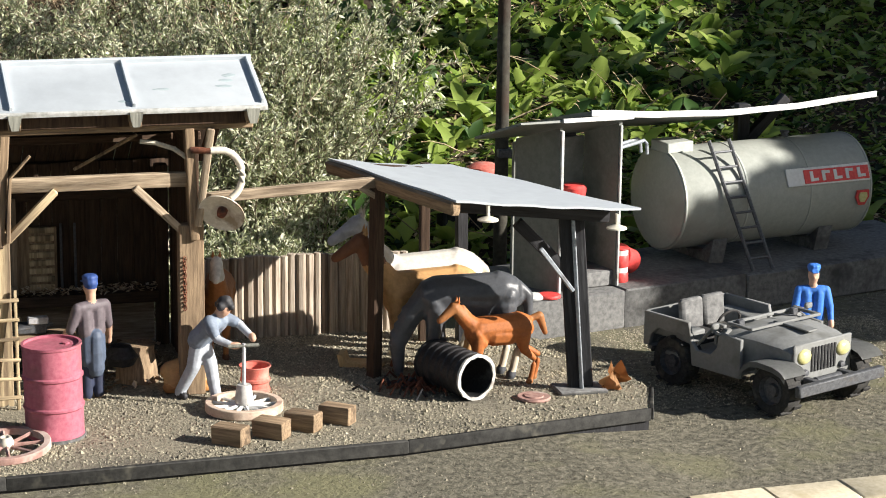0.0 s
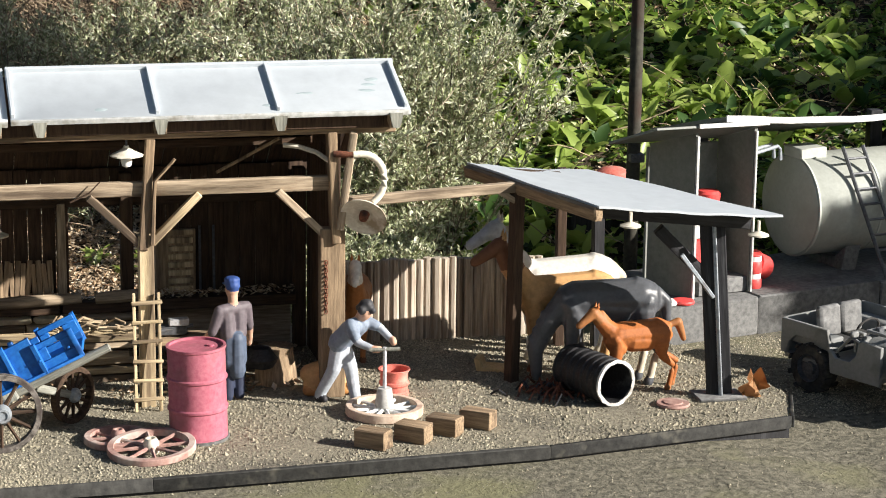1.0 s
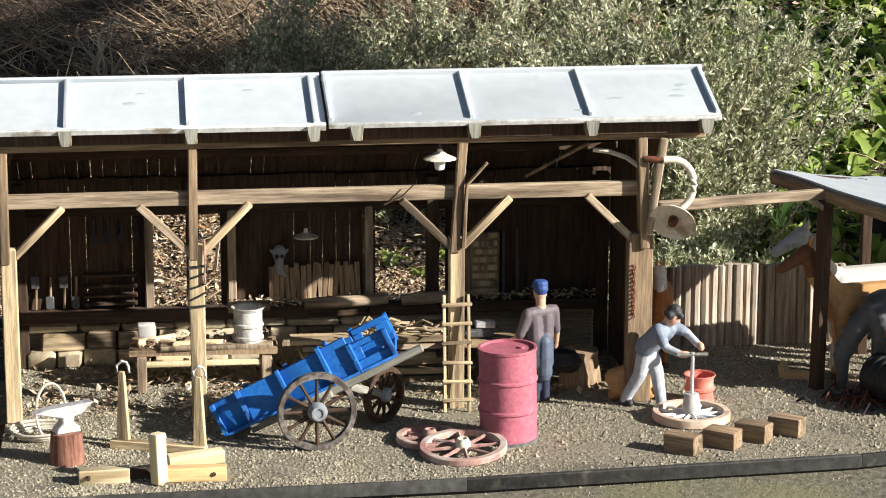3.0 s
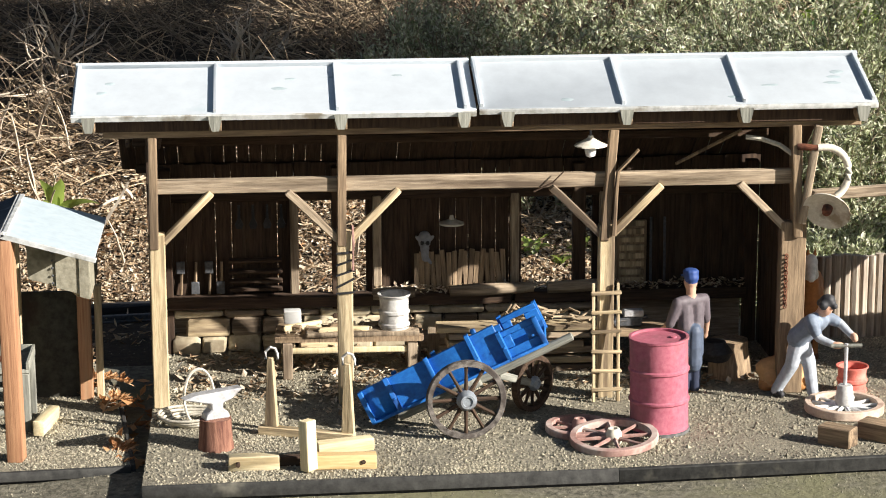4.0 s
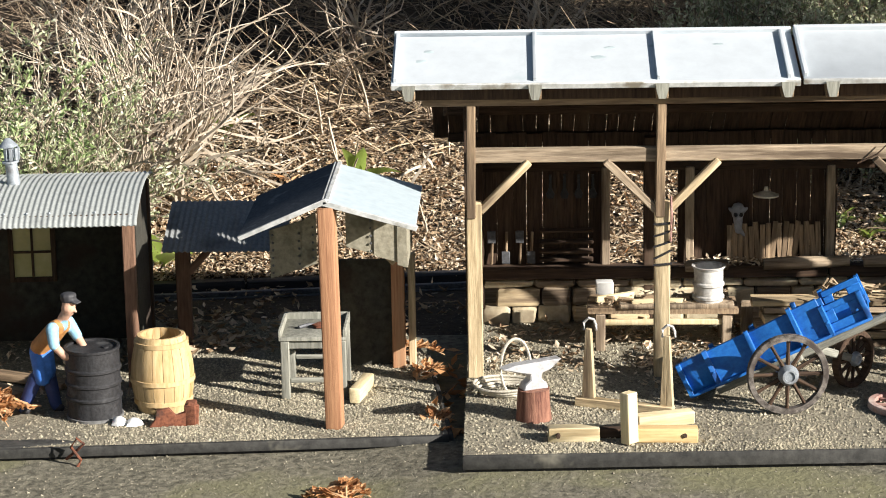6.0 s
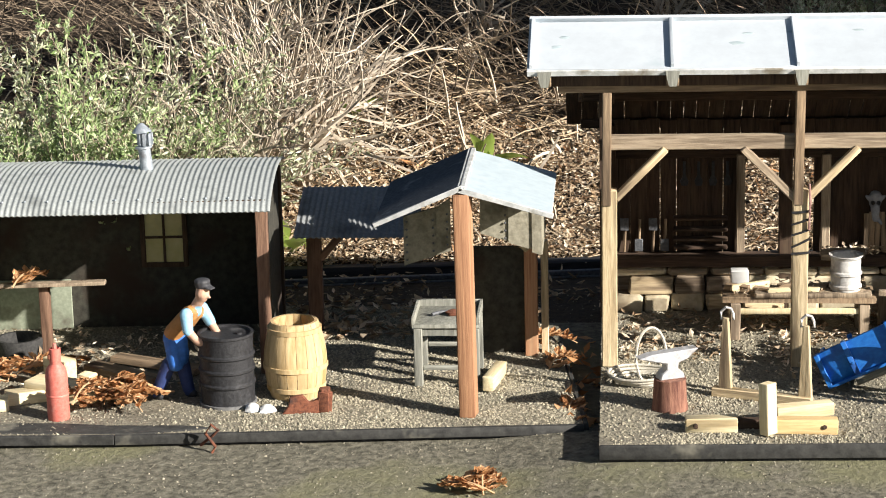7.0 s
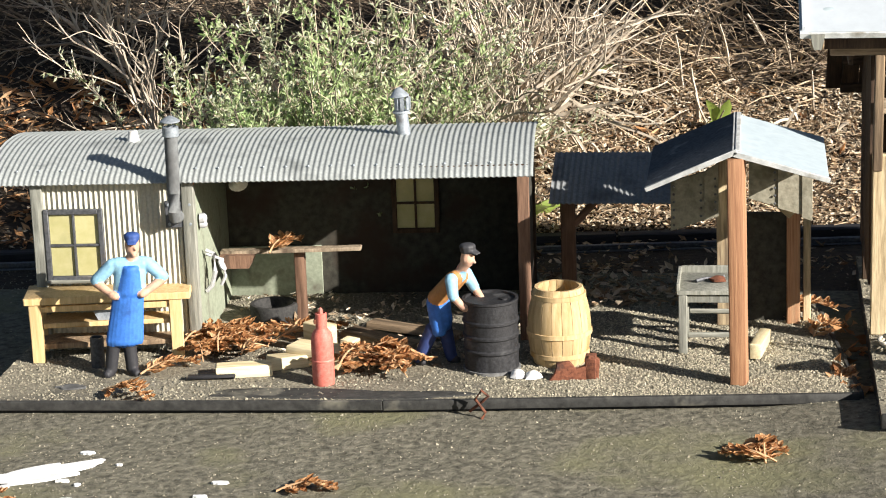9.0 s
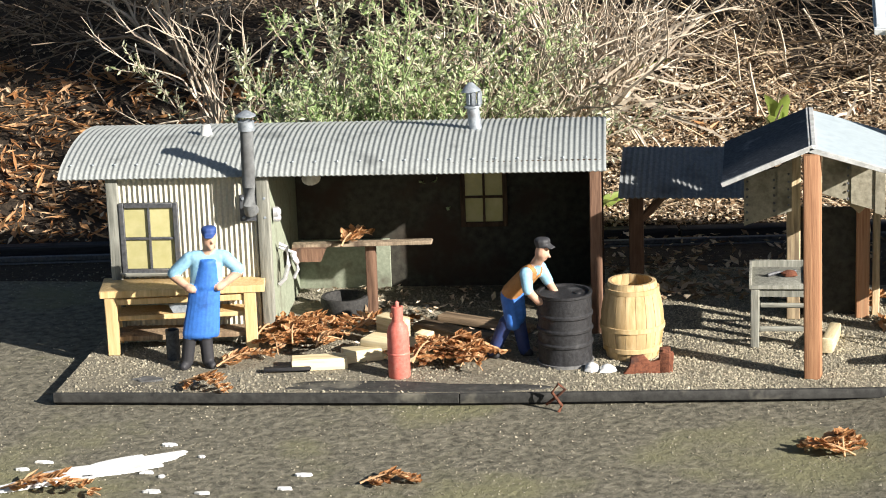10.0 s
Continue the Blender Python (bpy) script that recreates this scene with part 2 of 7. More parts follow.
M["bleached"] = mat("bleached_branches", (0.28, 0.225, 0.165), (0.62, 0.54, 0.43), 60, 9, 0.85, bump=0.2, vary=0.2, c=(0.30, 0.24, 0.18), spots=0.2)
M["leaf_sage"] = leafy("sage_leaf", (0.15, 0.185, 0.075), (0.44, 0.475, 0.28), (0.76, 0.765, 0.60), 0.3)
M["leaf_bright"] = leafy("bright_sage_leaf", (0.18, 0.27, 0.085), (0.40, 0.50, 0.23), (0.62, 0.69, 0.43), 0.35)
M["leaf_green"] = leafy("green_leaf", (0.10, 0.18, 0.025), (0.27, 0.38, 0.07), (0.55, 0.60, 0.22), 0.45, 0.35)
M["leaf_deep"] = leafy("deep_green_leaf", (0.018, 0.045, 0.012), (0.045, 0.10, 0.022), (0.09, 0.17, 0.04), 0.35, 0.45)
M["litter"] = leafy("dry_leaf_litter", (0.14, 0.08, 0.042), (0.42, 0.30, 0.18), (0.72, 0.60, 0.45), 0.15, 0.85)
M["litter_pale"] = leafy("pale_leaf_litter", (0.26, 0.18, 0.105), (0.58, 0.47, 0.33), (0.82, 0.74, 0.60), 0.1, 0.85)
M["twig_brown"] = mat("brown_twigs", (0.07, 0.048, 0.032), (0.30, 0.235, 0.165), 60, 9, 0.9, bump=0.2, island=True, vary=0.45)
M["frond"] = leafy("dry_orange_frond", (0.26, 0.11, 0.038), (0.52, 0.26, 0.10), (0.70, 0.46, 0.26), 0.25, 0.75)

# ---- building blocks; lengths in millimetres, as the place is a model ----
K = 0.001


def V(x, y, z):
    return Vector((x * K, y * K, z * K))


def world_of(ob):
    return ob.matrix_basis if ob.parent is None else world_of(ob.parent) @ ob.matrix_parent_inverse @ ob.matrix_basis


def to_mesh(name, bm, materials, smooth=True):
    me = bpy.data.meshes.new(name)
    bmesh.ops.recalc_face_normals(bm, faces=bm.faces)
    bm.to_mesh(me)
    bm.free()
    for m in materials if isinstance(materials, (list, tuple)) else [materials]:
        me.materials.append(m)
    me.polygons.foreach_set("use_smooth", [smooth] * len(me.polygons))
    if smooth:
        me.set_sharp_from_angle(angle=radians(38))
    return me


def thing(name, label, category, at=(0, 0, 0), group="", kind=""):
    """An Empty at the base of a thing, for its parts."""
    ob = new(name)
    ob.empty_display_size = 0.01
    ob.matrix_basis = Matrix.Translation(V(*at))
    return tagged(ob, label, category, group, kind)


def attach(ob, parent):
    if parent is not None:
        ob.parent = parent
        ob.matrix_parent_inverse = world_of(parent).inverted()
    return ob


def part(name, bm, material, parent, label="", at=None, smooth=True):
    """Links a bmesh (or a mesh) as one mesh object under a thing or a part."""
    ob = new(name, bm if isinstance(bm, bpy.types.Mesh) else to_mesh(name, bm, material, smooth))
    ob.matrix_basis = at if at is not None else Matrix()
    attach(ob, parent)
    return tagged(ob, label)


def solo(name, bm, material, label, category, group="", kind="", at=None, smooth=True):
    ob = new(name, bm if isinstance(bm, bpy.types.Mesh) else to_mesh(name, bm, material, smooth))
    ob.matrix_basis = at if at is not None else Matrix()
    return tagged(ob, label, category, group, kind)


def block(sx, sy, sz, bevel=0.5, jig=0.0, bm=None, m=None):
    """A box with rounded edges, its centre at the origin; jig roughens the corners."""
    b = bmesh.new()
    bmesh.ops.create_cube(b, size=1.0, matrix=Matrix.Diagonal((sx * K, sy * K, sz * K, 1)))
    if bevel:
        bmesh.ops.bevel(b, geom=b.edges[:], offset=min(bevel, 0.3 * min(sx, sy, sz)) * K, segments=1, affect="EDGES")
    if jig:
        for v in b.verts:
            v.co += Vector((random.uniform(-1, 1), random.uniform(-1, 1), random.uniform(-1, 1))) * jig * K
    if m is not None:
        b.transform(m)
    if bm is None:
        return b
    merge(bm, b)
    return bm


def merge(into, b, slot=None):
    me = bpy.data.meshes.new("t")
    b.to_mesh(me)
    b.free()
    k = len(into.faces)
    into.from_mesh(me)
    bpy.data.meshes.remove(me)
    if slot is not None:
        into.faces.ensure_lookup_table()
        for f in into.faces[k:]:
            f.material_index = slot
    return into


def along(p, q, roll=0.0):
    """A pose at the middle of p and q (mm), with z along the line between them; level lines have x upright."""
    p, q = V(*p), V(*q)
    if abs(q.z - p.z) < 0.3 * (q - p).length:
        roll += 90
    return Matrix.Translation((p + q) / 2) @ (q - p).to_track_quat("Z", "Y").to_matrix().to_4x4() @ Matrix.Rotation(radians(roll), 4, "Z")


def timber(name, p, q, w, d, material, parent, bevel=0.6, jig=0.15, label="", roll=0.0):
    """A squared timber from p to q."""
    n = (Vector(q) - Vector(p)).length
    if abs(p[0] - q[0]) < 1e-3 and abs(p[1] - q[1]) < 1e-3:
        at = Matrix.Translation((V(*p) + V(*q)) / 2) @ Matrix.Rotation(radians(roll), 4, "Z")
    else:
        at = along(p, q, roll)
    return part(name, block(w, d, n, bevel, jig), M[material] if isinstance(material, str) else material, parent, label, at)


def lathe(profile, seg=24, bm=None, m=None, wobble=0.0):
    """Turns a profile of (radius, z) in mm about z; a radius of 0 closes it."""
    b = bmesh.new()
    rings = []
    for r, z in profile:
        if r <= 0:
            rings.append([b.verts.new((0, 0, z * K))])
        else:
            rings.append([b.verts.new((r * K * (1 + random.uniform(-wobble, wobble)) * math.cos(2 * math.pi * i / seg), r * K * (1 + random.uniform(-wobble, wobble)) * math.sin(2 * math.pi * i / seg), z * K)) for i in range(seg)])
    for a, c in zip(rings, rings[1:]):
        for i in range(seg):
            j = (i + 1) % seg
            if len(a) == 1 and len(c) == 1:
                continue
            if len(a) == 1:
                b.faces.new((a[0], c[i], c[j]))
            elif len(c) == 1:
                b.faces.new((a[i], c[0], a[j]))
            else:
                b.faces.new((a[i], c[i], c[j], a[j]))
    if m is not None:
        b.transform(m)
    return b if bm is None else merge(bm, b)


def tube(points, radius, seg=6, bm=None, closed=False, taper=1.0):
    """A tube along points (mm)."""
    b = bmesh.new()
    pts = [V(*p) for p in points]
    rings, n = [], len(pts)
    for i, p in enumerate(pts):
        d = (pts[(i + 1) % n] - pts[i - 1]) if closed or 0 < i < n - 1 else (pts[1] - pts[0] if i == 0 else pts[-1] - pts[-2])
        q = d.to_track_quat("Z", "Y")
        r = radius * K * (1 + (taper - 1) * i / max(1, n - 1))
        rings.append([b.verts.new(p + q @ Vector((r * math.cos(2 * math.pi * k / seg), r * math.sin(2 * math.pi * k / seg), 0))) for k in range(seg)])
    for i in range(n if closed else n - 1):
        a, c = rings[i], rings[(i + 1) % n]
        for k in range(seg):
            b.faces.new((a[k], a[(k + 1) % seg], c[(k + 1) % seg], c[k]))
    if not closed:
        b.faces.new(rings[0][::-1]), b.faces.new(rings[-1])
    return b if bm is None else merge(bm, b)


def prism(outline, depth, bm=None, m=None, bevel=0.0):
    """An outline of (x, z) in mm, pulled to a thickness along y, its middle at y = 0."""
    b = bmesh.new()
    f = [b.verts.new((x * K, -depth / 2 * K, z * K)) for x, z in outline]
    g = [b.verts.new((x * K, depth / 2 * K, z * K)) for x, z in outline]
    b.faces.new(f), b.faces.new(g[::-1])
    for i in range(len(f)):
        j = (i + 1) % len(f)
        b.faces.new((f[j], f[i], g[i], g[j]))
    if bevel:
        bmesh.ops.recalc_face_normals(b, faces=b.faces)
        bmesh.ops.bevel(b, geom=b.edges[:], offset=bevel * K, segments=1, affect="EDGES")
    if m is not None:
        b.transform(m)
    return b if bm is None else merge(bm, b)


def corrugated(width, depth_profile, pitch, amp, thick=0.5):
    """A corrugated sheet: width along x in mm, waves along x, swept along a profile of (y, z)."""
    n = max(4, int(width / pitch * 6))
    b = bmesh.new()
    top, low = [], []
    prof = [Vector((0, y, z)) for y, z in depth_profile]
    for k, p in enumerate(prof):
        d = prof[min(k + 1, len(prof) - 1)] - prof[max(k - 1, 0)]
        nor = Vector((0, -d.z, d.y)).normalized()
        if nor.z < 0:
            nor = -nor
        row, row2 = [], []
        for i in range(n + 1):
            x = -width / 2 + width * i / n
            h = amp * math.sin(2 * math.pi * x / pitch)
            q = Vector((x, 0, 0)) + p + nor * h
            row.append(b.verts.new(q * K)), row2.append(b.verts.new((q - nor * thick) * K))
        top.append(row), low.append(row2)
    for g in (top, low):
        for a, c in zip(g, g[1:]):
            for i in range(n):
                b.faces.new((a[i], a[i + 1], c[i + 1], c[i]))
    for k in (0, -1):
        for i in range(n):
            b.faces.new((top[k][i], top[k][i + 1], low[k][i + 1], low[k][i]))
    for i in (0, n):
        for k in range(len(prof) - 1):
            b.faces.new((top[k][i], top[k + 1][i], low[k + 1][i], low[k][i]))
    return b


def soup(name, verts, faces, materials, slots=None, smooth=False):
    me = bpy.data.meshes.new(name)
    me.from_pydata(verts, [], faces)
    for m in materials if isinstance(materials, (list, tuple)) else [materials]:
        me.materials.append(m)
    if slots is not None:
        me.polygons.foreach_set("material_index", slots)
    me.polygons.foreach_set("use_smooth", [smooth] * len(me.polygons))
    me.update()
    return me


# ---- lie of the land ----
def lump(x, y, s, seed=0.0):
    return noise.noise(Vector((x / s, y / s, seed)))


ROAD = -16.0


def foot_y(x):
    """Where the bank begins: the sleeper wall runs a little askew behind the sheds."""
    return 318 + 0.12 * max(-1100, min(x, 225))


def ground_z(x, y):
    """Height of the ground in mm: the flat lot, and the bank that climbs behind the sleeper wall."""
    near = abs(x) < 2500 and -900 < y < 2000
    up = min(y, 2600) - foot_y(x)
    if up < 0:
        # the lot lies a little higher before the barn's base board
        rise = 6.3 * max(0, min(1, (x + 70) / 70, (730 - x) / 80, (-70 - y) / 40, (1100 + y) / 250))
        return ROAD + rise + (0.6 * lump(x, y, 60) if near else 0)
    side = max(0, min(1, (x - 420) / 250))
    z = ROAD + 5 * min(1, up / 8) + (0.235 + 0.07 * side) * up + 0.00004 * up * up
    if near:
        z += (8 * lump(x, y, 110, 3) + 4 * lump(x, y, 40, 7)) * min(1, up / 80)
    return z


def axis(near0, near1, step, far):
    v, s = [near0], step
    while v[-1] < near1:
        v.append(v[-1] + step)
    while v[-1] < far:
        s *= 1.6
        v.append(v[-1] + s)
    s = step
    while v[0] > -far:
        s *= 1.6
        v.insert(0, v[0] - s)
    return v


def ground_sheet():
    xs = axis(-900, 1300, 16, 60000)
    ys = axis(-420, 1100, 12, 60000)
    verts = [V(x, y, ground_z(x, y)) for y in ys for x in xs]
    n = len(xs)
    faces, slots = [], []
    for j in range(len(ys) - 1):
        for i in range(n - 1):
            faces.append((j * n + i, j * n + i + 1, (j + 1) * n + i + 1, (j + 1) * n + i))
            slots.append(0 if ys[j] < 150 or xs[i] > 640 and ys[j] < 330 else 1)
    return soup("ground", verts, faces, [M["road"], M["soil"]], slots, True)


tagged(new("ground", ground_sheet()), "weathered mossy grey concrete lot with an earth bank", "ground", kind="structure")


def plate(outline, z0, z1, material, name, label, bumps=0.0):
    """A flat deck with the outline (x, y) in mm."""
    b = bmesh.new()
    low = [b.verts.new(V(x, y, z0)) for x, y in outline]
    f = b.faces.new(low)
    r = bmesh.ops.extrude_face_region(b, geom=[f])
    for v in r["geom"]:
        if isinstance(v, bmesh.types.BMVert):
            v.co.z = z1 * K
    # side faces are coloured black as the shadow gap below the edging
    for f in b.faces:
        f.normal_update()
        f.material_index = 0 if f.normal.z > 0.5 else 1
    return solo(name, b, [material, M["black_timber"]], label, "platform", kind="structure", smooth=False)


DECK1 = [(-2, -163), (285, -154), (540, -137), (716, -105), (733, -58), (722, 60), (560, 190), (-2, 190)]
DECK2 = [(-556, -128), (-300, -120), (-12, -98), (-32, 80), (-60, 175), (-556, 175)]
deck_1 = plate(DECK1, -15.4, 0, M["gravel"], "platform_1", "dark gravel-covered base board under the open barn")
deck_2 = plate(DECK2, -15.4, -8.5, M["gravel"], "platform_2", "dark gravel-covered base board under the iron shed")


def edging(outline, z, h, parent, ends):
    for i in ends:
        (x0, y0), (x1, y1) = outline[i], outline[(i + 1) % len(outline)]
        d = Vector((x1 - x0, y1 - y0)).normalized()
        nx, ny = d.y * 1.6, -d.x * 1.6
        timber("edging", (x0 + nx, y0 + ny, z - h / 2 + 0.5), (x1 + nx, y1 + ny, z - h / 2 + 0.5), h, 3.2, "edge", parent, 0.5, 0.25, roll=0)


edging(DECK1, 0.6, 8.5, deck_1, (0, 1, 2, 3))
edging(DECK2, -8, 6, deck_2, (0, 1, 2))

# loose stones on the decks
def inside(x, y, poly):
    hit, j = False, len(poly) - 1
    for i in range(len(poly)):
        (xi, yi), (xj, yj) = poly[i], poly[j]
        if (yi > y) != (yj > y) and x < (xj - xi) * (y - yi) / (yj - yi) + xi:
            hit = not hit
        j = i
    return hit


def stones(name, count, area, z_of, size, material, label, test=None):
    rng = random.Random(len(name) + count)
    verts, faces = [], []
    x0, x1, y0, y1 = area
    made = 0
    while made < count:
        x, y = rng.uniform(x0, x1), rng.uniform(y0, y1)
        if test is not None and not test(x, y, rng):
            continue
        made += 1
        s = rng.uniform(*size) * (1 if rng.random() < 0.93 else 1.7)
        z = z_of(x, y) + s * 0.15
        k = len(verts)
        a = rng.uniform(0, 6.28)
        for r in range(4):
            t = a + r * math.pi / 2 + rng.uniform(-0.4, 0.4)
            verts.append(V(x + s * math.cos(t), y + s * math.sin(t), z - s * 0.3))
        verts.append(V(x + rng.uniform(-.4, .4) * s, y + rng.uniform(-.4, .4) * s, z + s * rng.uniform(0.35, 0.8)))
        faces += [(k, k + 1, k + 4), (k + 1, k + 2, k + 4), (k + 2, k + 3, k + 4), (k + 3, k, k + 4)]
    return tagged(new(name, soup(name, verts, faces, material)), label, "gravel", kind="stuff")


stones("gravel", 34000, (-2, 735, -163, 190), lambda x, y: 0, (0.55, 1.45), M["chips"], "loose tan and grey gravel on the barn's base board",
       lambda x, y, r: inside(x, y, DECK1) and r.random() < 0.35 + 0.9 * (lump(x, y, 45, 5) + 0.25))
stones("gravel", 24000, (-556, -10, -128, 175), lambda x, y: -8.5, (0.5, 1.3), M["chips"], "loose tan and grey gravel on the shed's base board",
       lambda x, y, r: inside(x, y, DECK2) and r.random() < 0.3 + 0.9 * (lump(x, y, 45, 5) + 0.2) + (0.5 if x > -260 else 0))
stones("gravel", 24000, (-700, 1150, -330, 250), ground_z, (0.35, 0.9), M["chips"], "scattered grit on the concrete lot",
       lambda x, y, r: not inside(x, y, DECK1) and not inside(x, y, DECK2) and (x > 690 and y > -110 and r.random() < 0.8 or r.random() < 0.16 + 0.6 * max(0, lump(x, y, 60, 9))))

stones("gravel", 15000, (440, 722, -20, 188), lambda x, y: 0.4, (0.4, 1.0), M["chips_pale"], "paler gravel chips under and behind the horse shelter",
       lambda x, y, r: inside(x, y, DECK1) and r.random() < 0.5 + 1.2 * lump(x, y, 40, 15) + (y - 60) / 200)
stones("gravel", 15000, (-225, -14, -120, 170), lambda x, y: -8.2, (0.4, 0.95), M["chips_pale"], "paler gravel chips round the roofed stand",
       lambda x, y, r: inside(x, y, DECK2) and r.random() < 0.6 + 1.2 * lump(x, y, 40, 15))
stones("gravel", 9000, (4, 330, -160, 60), lambda x, y: 0.3, (0.4, 0.95), M["chips_pale"], "pale dry gravel in patches before the barn",
       lambda x, y, r: inside(x, y, DECK1) and r.random() < 1.6 * lump(x, y, 45, 17) + (0.35 if y < -140 else 0))
stones("gravel", 13000, (700, 1000, -60, 150), lambda x, y: ROAD, (0.4, 1.0), M["chips_pale"], "paler grit on the lot before the dock",
       lambda x, y, r: not inside(x, y, DECK1) and r.random() < 0.5 + 1.2 * lump(x, y, 50, 19))

# the low dark sleeper wall along the foot of the bank
sleeper = thing("sleeper_wall", "dark tarred timber edging along the foot of the bank", "edging", (200, foot_y(200), ROAD), kind="structure")
for x0 in range(-1020, 1500, 280):
    timber("sleeper", (x0 + 1, foot_y(x0) - 5, ROAD + 3.5), (x0 + 279, foot_y(x0 + 280) - 5 + random.uniform(-1, 1), ROAD + 3.5), 9, 12, "black_timber", sleeper, 1.2, 0.5)
rail = thing("rail", "dark steel rail lying along the sleeper wall", "rail", (0, 290, ROAD), kind="structure")
for a, b in ((-1020, 225), (225, 640)):
    timber("rail_foot", (a, foot_y(a) - 30, ROAD + 0.6), (b, foot_y(b) - 30, ROAD + 0.6), 1.4, 8, "iron_dark", rail)
    timber("rail_head", (a, foot_y(a) - 30, ROAD + 3.4), (b, foot_y(b) - 30, ROAD + 3.4), 4.2, 3.2, "iron_dark", rail)


# ---- rounded bodies: tapered limbs melted into one skin ----
def limb(bm, p, q, r0, r1, seg=10):
    """A tapered limb with round ends (mm)."""
    p, q = Vector(p) * K, Vector(q) * K
    r0, r1 = r0 * K, r1 * K
    d = q - p
    n = max(d.length, 1e-6)
    prof = [(-1.0, 0.0), (-0.7, 0.71), (0.0, 1.0)]
    rot = d.to_track_quat("Z", "Y") if d.length > 1e-7 else Matrix.Identity(3).to_quaternion()
    rings = [(p + rot @ Vector((0, 0, z * r0)), r0 * f) for z, f in prof] + [(q + rot @ Vector((0, 0, -z * r1)), r1 * f) for z, f in reversed(prof)]
    prev = None
    for c, r in rings:
        if r < 1e-7:
            ring = [bm.verts.new(c)]
        else:
            ring = [bm.verts.new(c + rot @ Vector((r * math.cos(2 * math.pi * k / seg), r * math.sin(2 * math.pi * k / seg), 0))) for k in range(seg)]
        if prev is not None:
            for k in range(seg):
                j = (k + 1) % seg
                if len(prev) == 1:
                    bm.faces.new((prev[0], ring[j], ring[k]))
                elif len(ring) == 1:
                    bm.faces.new((prev[k], prev[j], ring[0]))
                else:
                    bm.faces.new((prev[k], prev[j], ring[j], ring[k]))
        prev = ring


def melted(name, limbs, colours, voxel=0.9, rounds=4, rough=0.0):
    """Limbs (slot, p, q, r0, r1) melted into one smooth mesh; each face takes the colour of the limb it lies nearest to."""
    bm = bmesh.new()
    for _, p, q, r0, r1 in limbs:
        limb(bm, p, q, r0, r1)
    me = bpy.data.meshes.new("raw")
    bm.to_mesh(me)
    bm.free()
    raw = new("raw", me)
    mod = raw.modifiers.new("melt", "REMESH")
    mod.mode, mod.voxel_size = "VOXEL", voxel * K
    sm = raw.modifiers.new("smooth", "SMOOTH")
    sm.factor, sm.iterations = 0.5, rounds
    dg = bpy.context.evaluated_depsgraph_get()
    dg.update()
    out = bpy.data.meshes.new_from_object(raw.evaluated_get(dg))
    out.name = name
    bpy.data.objects.remove(raw)
    bpy.data.meshes.remove(me)
    out.materials.clear()
    for c in colours:
        out.materials.append(c)
    c = np.empty(len(out.polygons) * 3)
    out.polygons.foreach_get("center", c)
    c = c.reshape(-1, 3) / K
    best, slot = np.full(len(c), 1e9), np.zeros(len(c), int)
    for s, p, q, r0, r1 in limbs:
        p, q = np.array(p, float), np.array(q, float)
        d = q - p
        t = np.clip(((c - p) @ d) / max(d @ d, 1e-9), 0, 1)
        e = np.linalg.norm(c - (p + t[:, None] * d), axis=1) - (r0 + (r1 - r0) * t)
        w = e < best
        best[w], slot[w] = e[w], s
    out.polygons.foreach_set("material_index", slot)
    out.polygons.foreach_set("use_smooth", [True] * len(out.polygons))
    return out


def paint(name, c, rough=0.55, vary=0.28):
    d = tuple(v * (1 - vary) for v in c)
    return mat(name, d, c, 300, 60, rough, bump=0.15, c=tuple(v * 0.5 for v in c), spots=0.2, spec=0.4)


P = {n: paint("figure_" + n, c) for n, c in dict(
    skin=(0.66, 0.40, 0.28), denim=(0.035, 0.045, 0.085), navy=(0.035, 0.06, 0.19), blue=(0.05, 0.20, 0.66), sky=(0.30, 0.56, 0.74), boot=(0.035, 0.035, 0.04),
    cap=(0.04, 0.09, 0.30), grey=(0.30, 0.31, 0.34), mauve=(0.15, 0.125, 0.14), apron=(0.10, 0.13, 0.19), umber=(0.19, 0.075, 0.032), sky_grey=(0.50, 0.54, 0.60), steel=(0.24, 0.29, 0.37),
    tan=(0.50, 0.24, 0.08), dark=(0.05, 0.05, 0.055), bay=(0.42, 0.17, 0.055), palomino=(0.60, 0.34, 0.14), chestnut=(0.50, 0.16, 0.04),
    white=(0.72, 0.69, 0.63), cream=(0.62, 0.55, 0.42), brown=(0.13, 0.055, 0.025), shoe=(0.55, 0.42, 0.24)).items()}
P["black"] = paint("figure_black_gloss", (0.085, 0.09, 0.10), 0.34)


def figure(label, limbs, colours, x, y, z, turn, scale=1.0):
    me = melted("figurine", limbs, [P[c] for c in colours], 0.75, 3)
    return solo("figurine", me, None, label, "figurine", "model figures", at=Matrix.Translation(V(x, y, z)) @ Matrix.Rotation(radians(turn), 4, "Z") @ Matrix.Scale(scale, 4))


def cap_limbs(slot, c, r):
    x, y, z = c
    top = [(slot, (x + r * .62 * math.cos(a), y + r * .62 * math.sin(a), z - 1.4), (x + r * .2 * math.cos(a), y + r * .2 * math.sin(a), z - 0.6), 2.0, 1.6) for a in [k * math.pi / 5 for k in range(10)]]
    band = [(slot, (x + r * .62 * math.cos(a), y + r * .62 * math.sin(a), z - 4.4), (x + r * .66 * math.cos(a), y + r * .66 * math.sin(a), z - 3), 1.4, 1.6) for a in [k * math.pi / 5 for k in range(10)]]
    peak = [(slot, (x + dx, y - r * .8, z - 4.6), (x + dx * .8, y - r * 1.35, z - 5.4), 1.0, 0.8) for dx in (-2.6, -0.9, 0.9, 2.6)]
    return top + band + peak


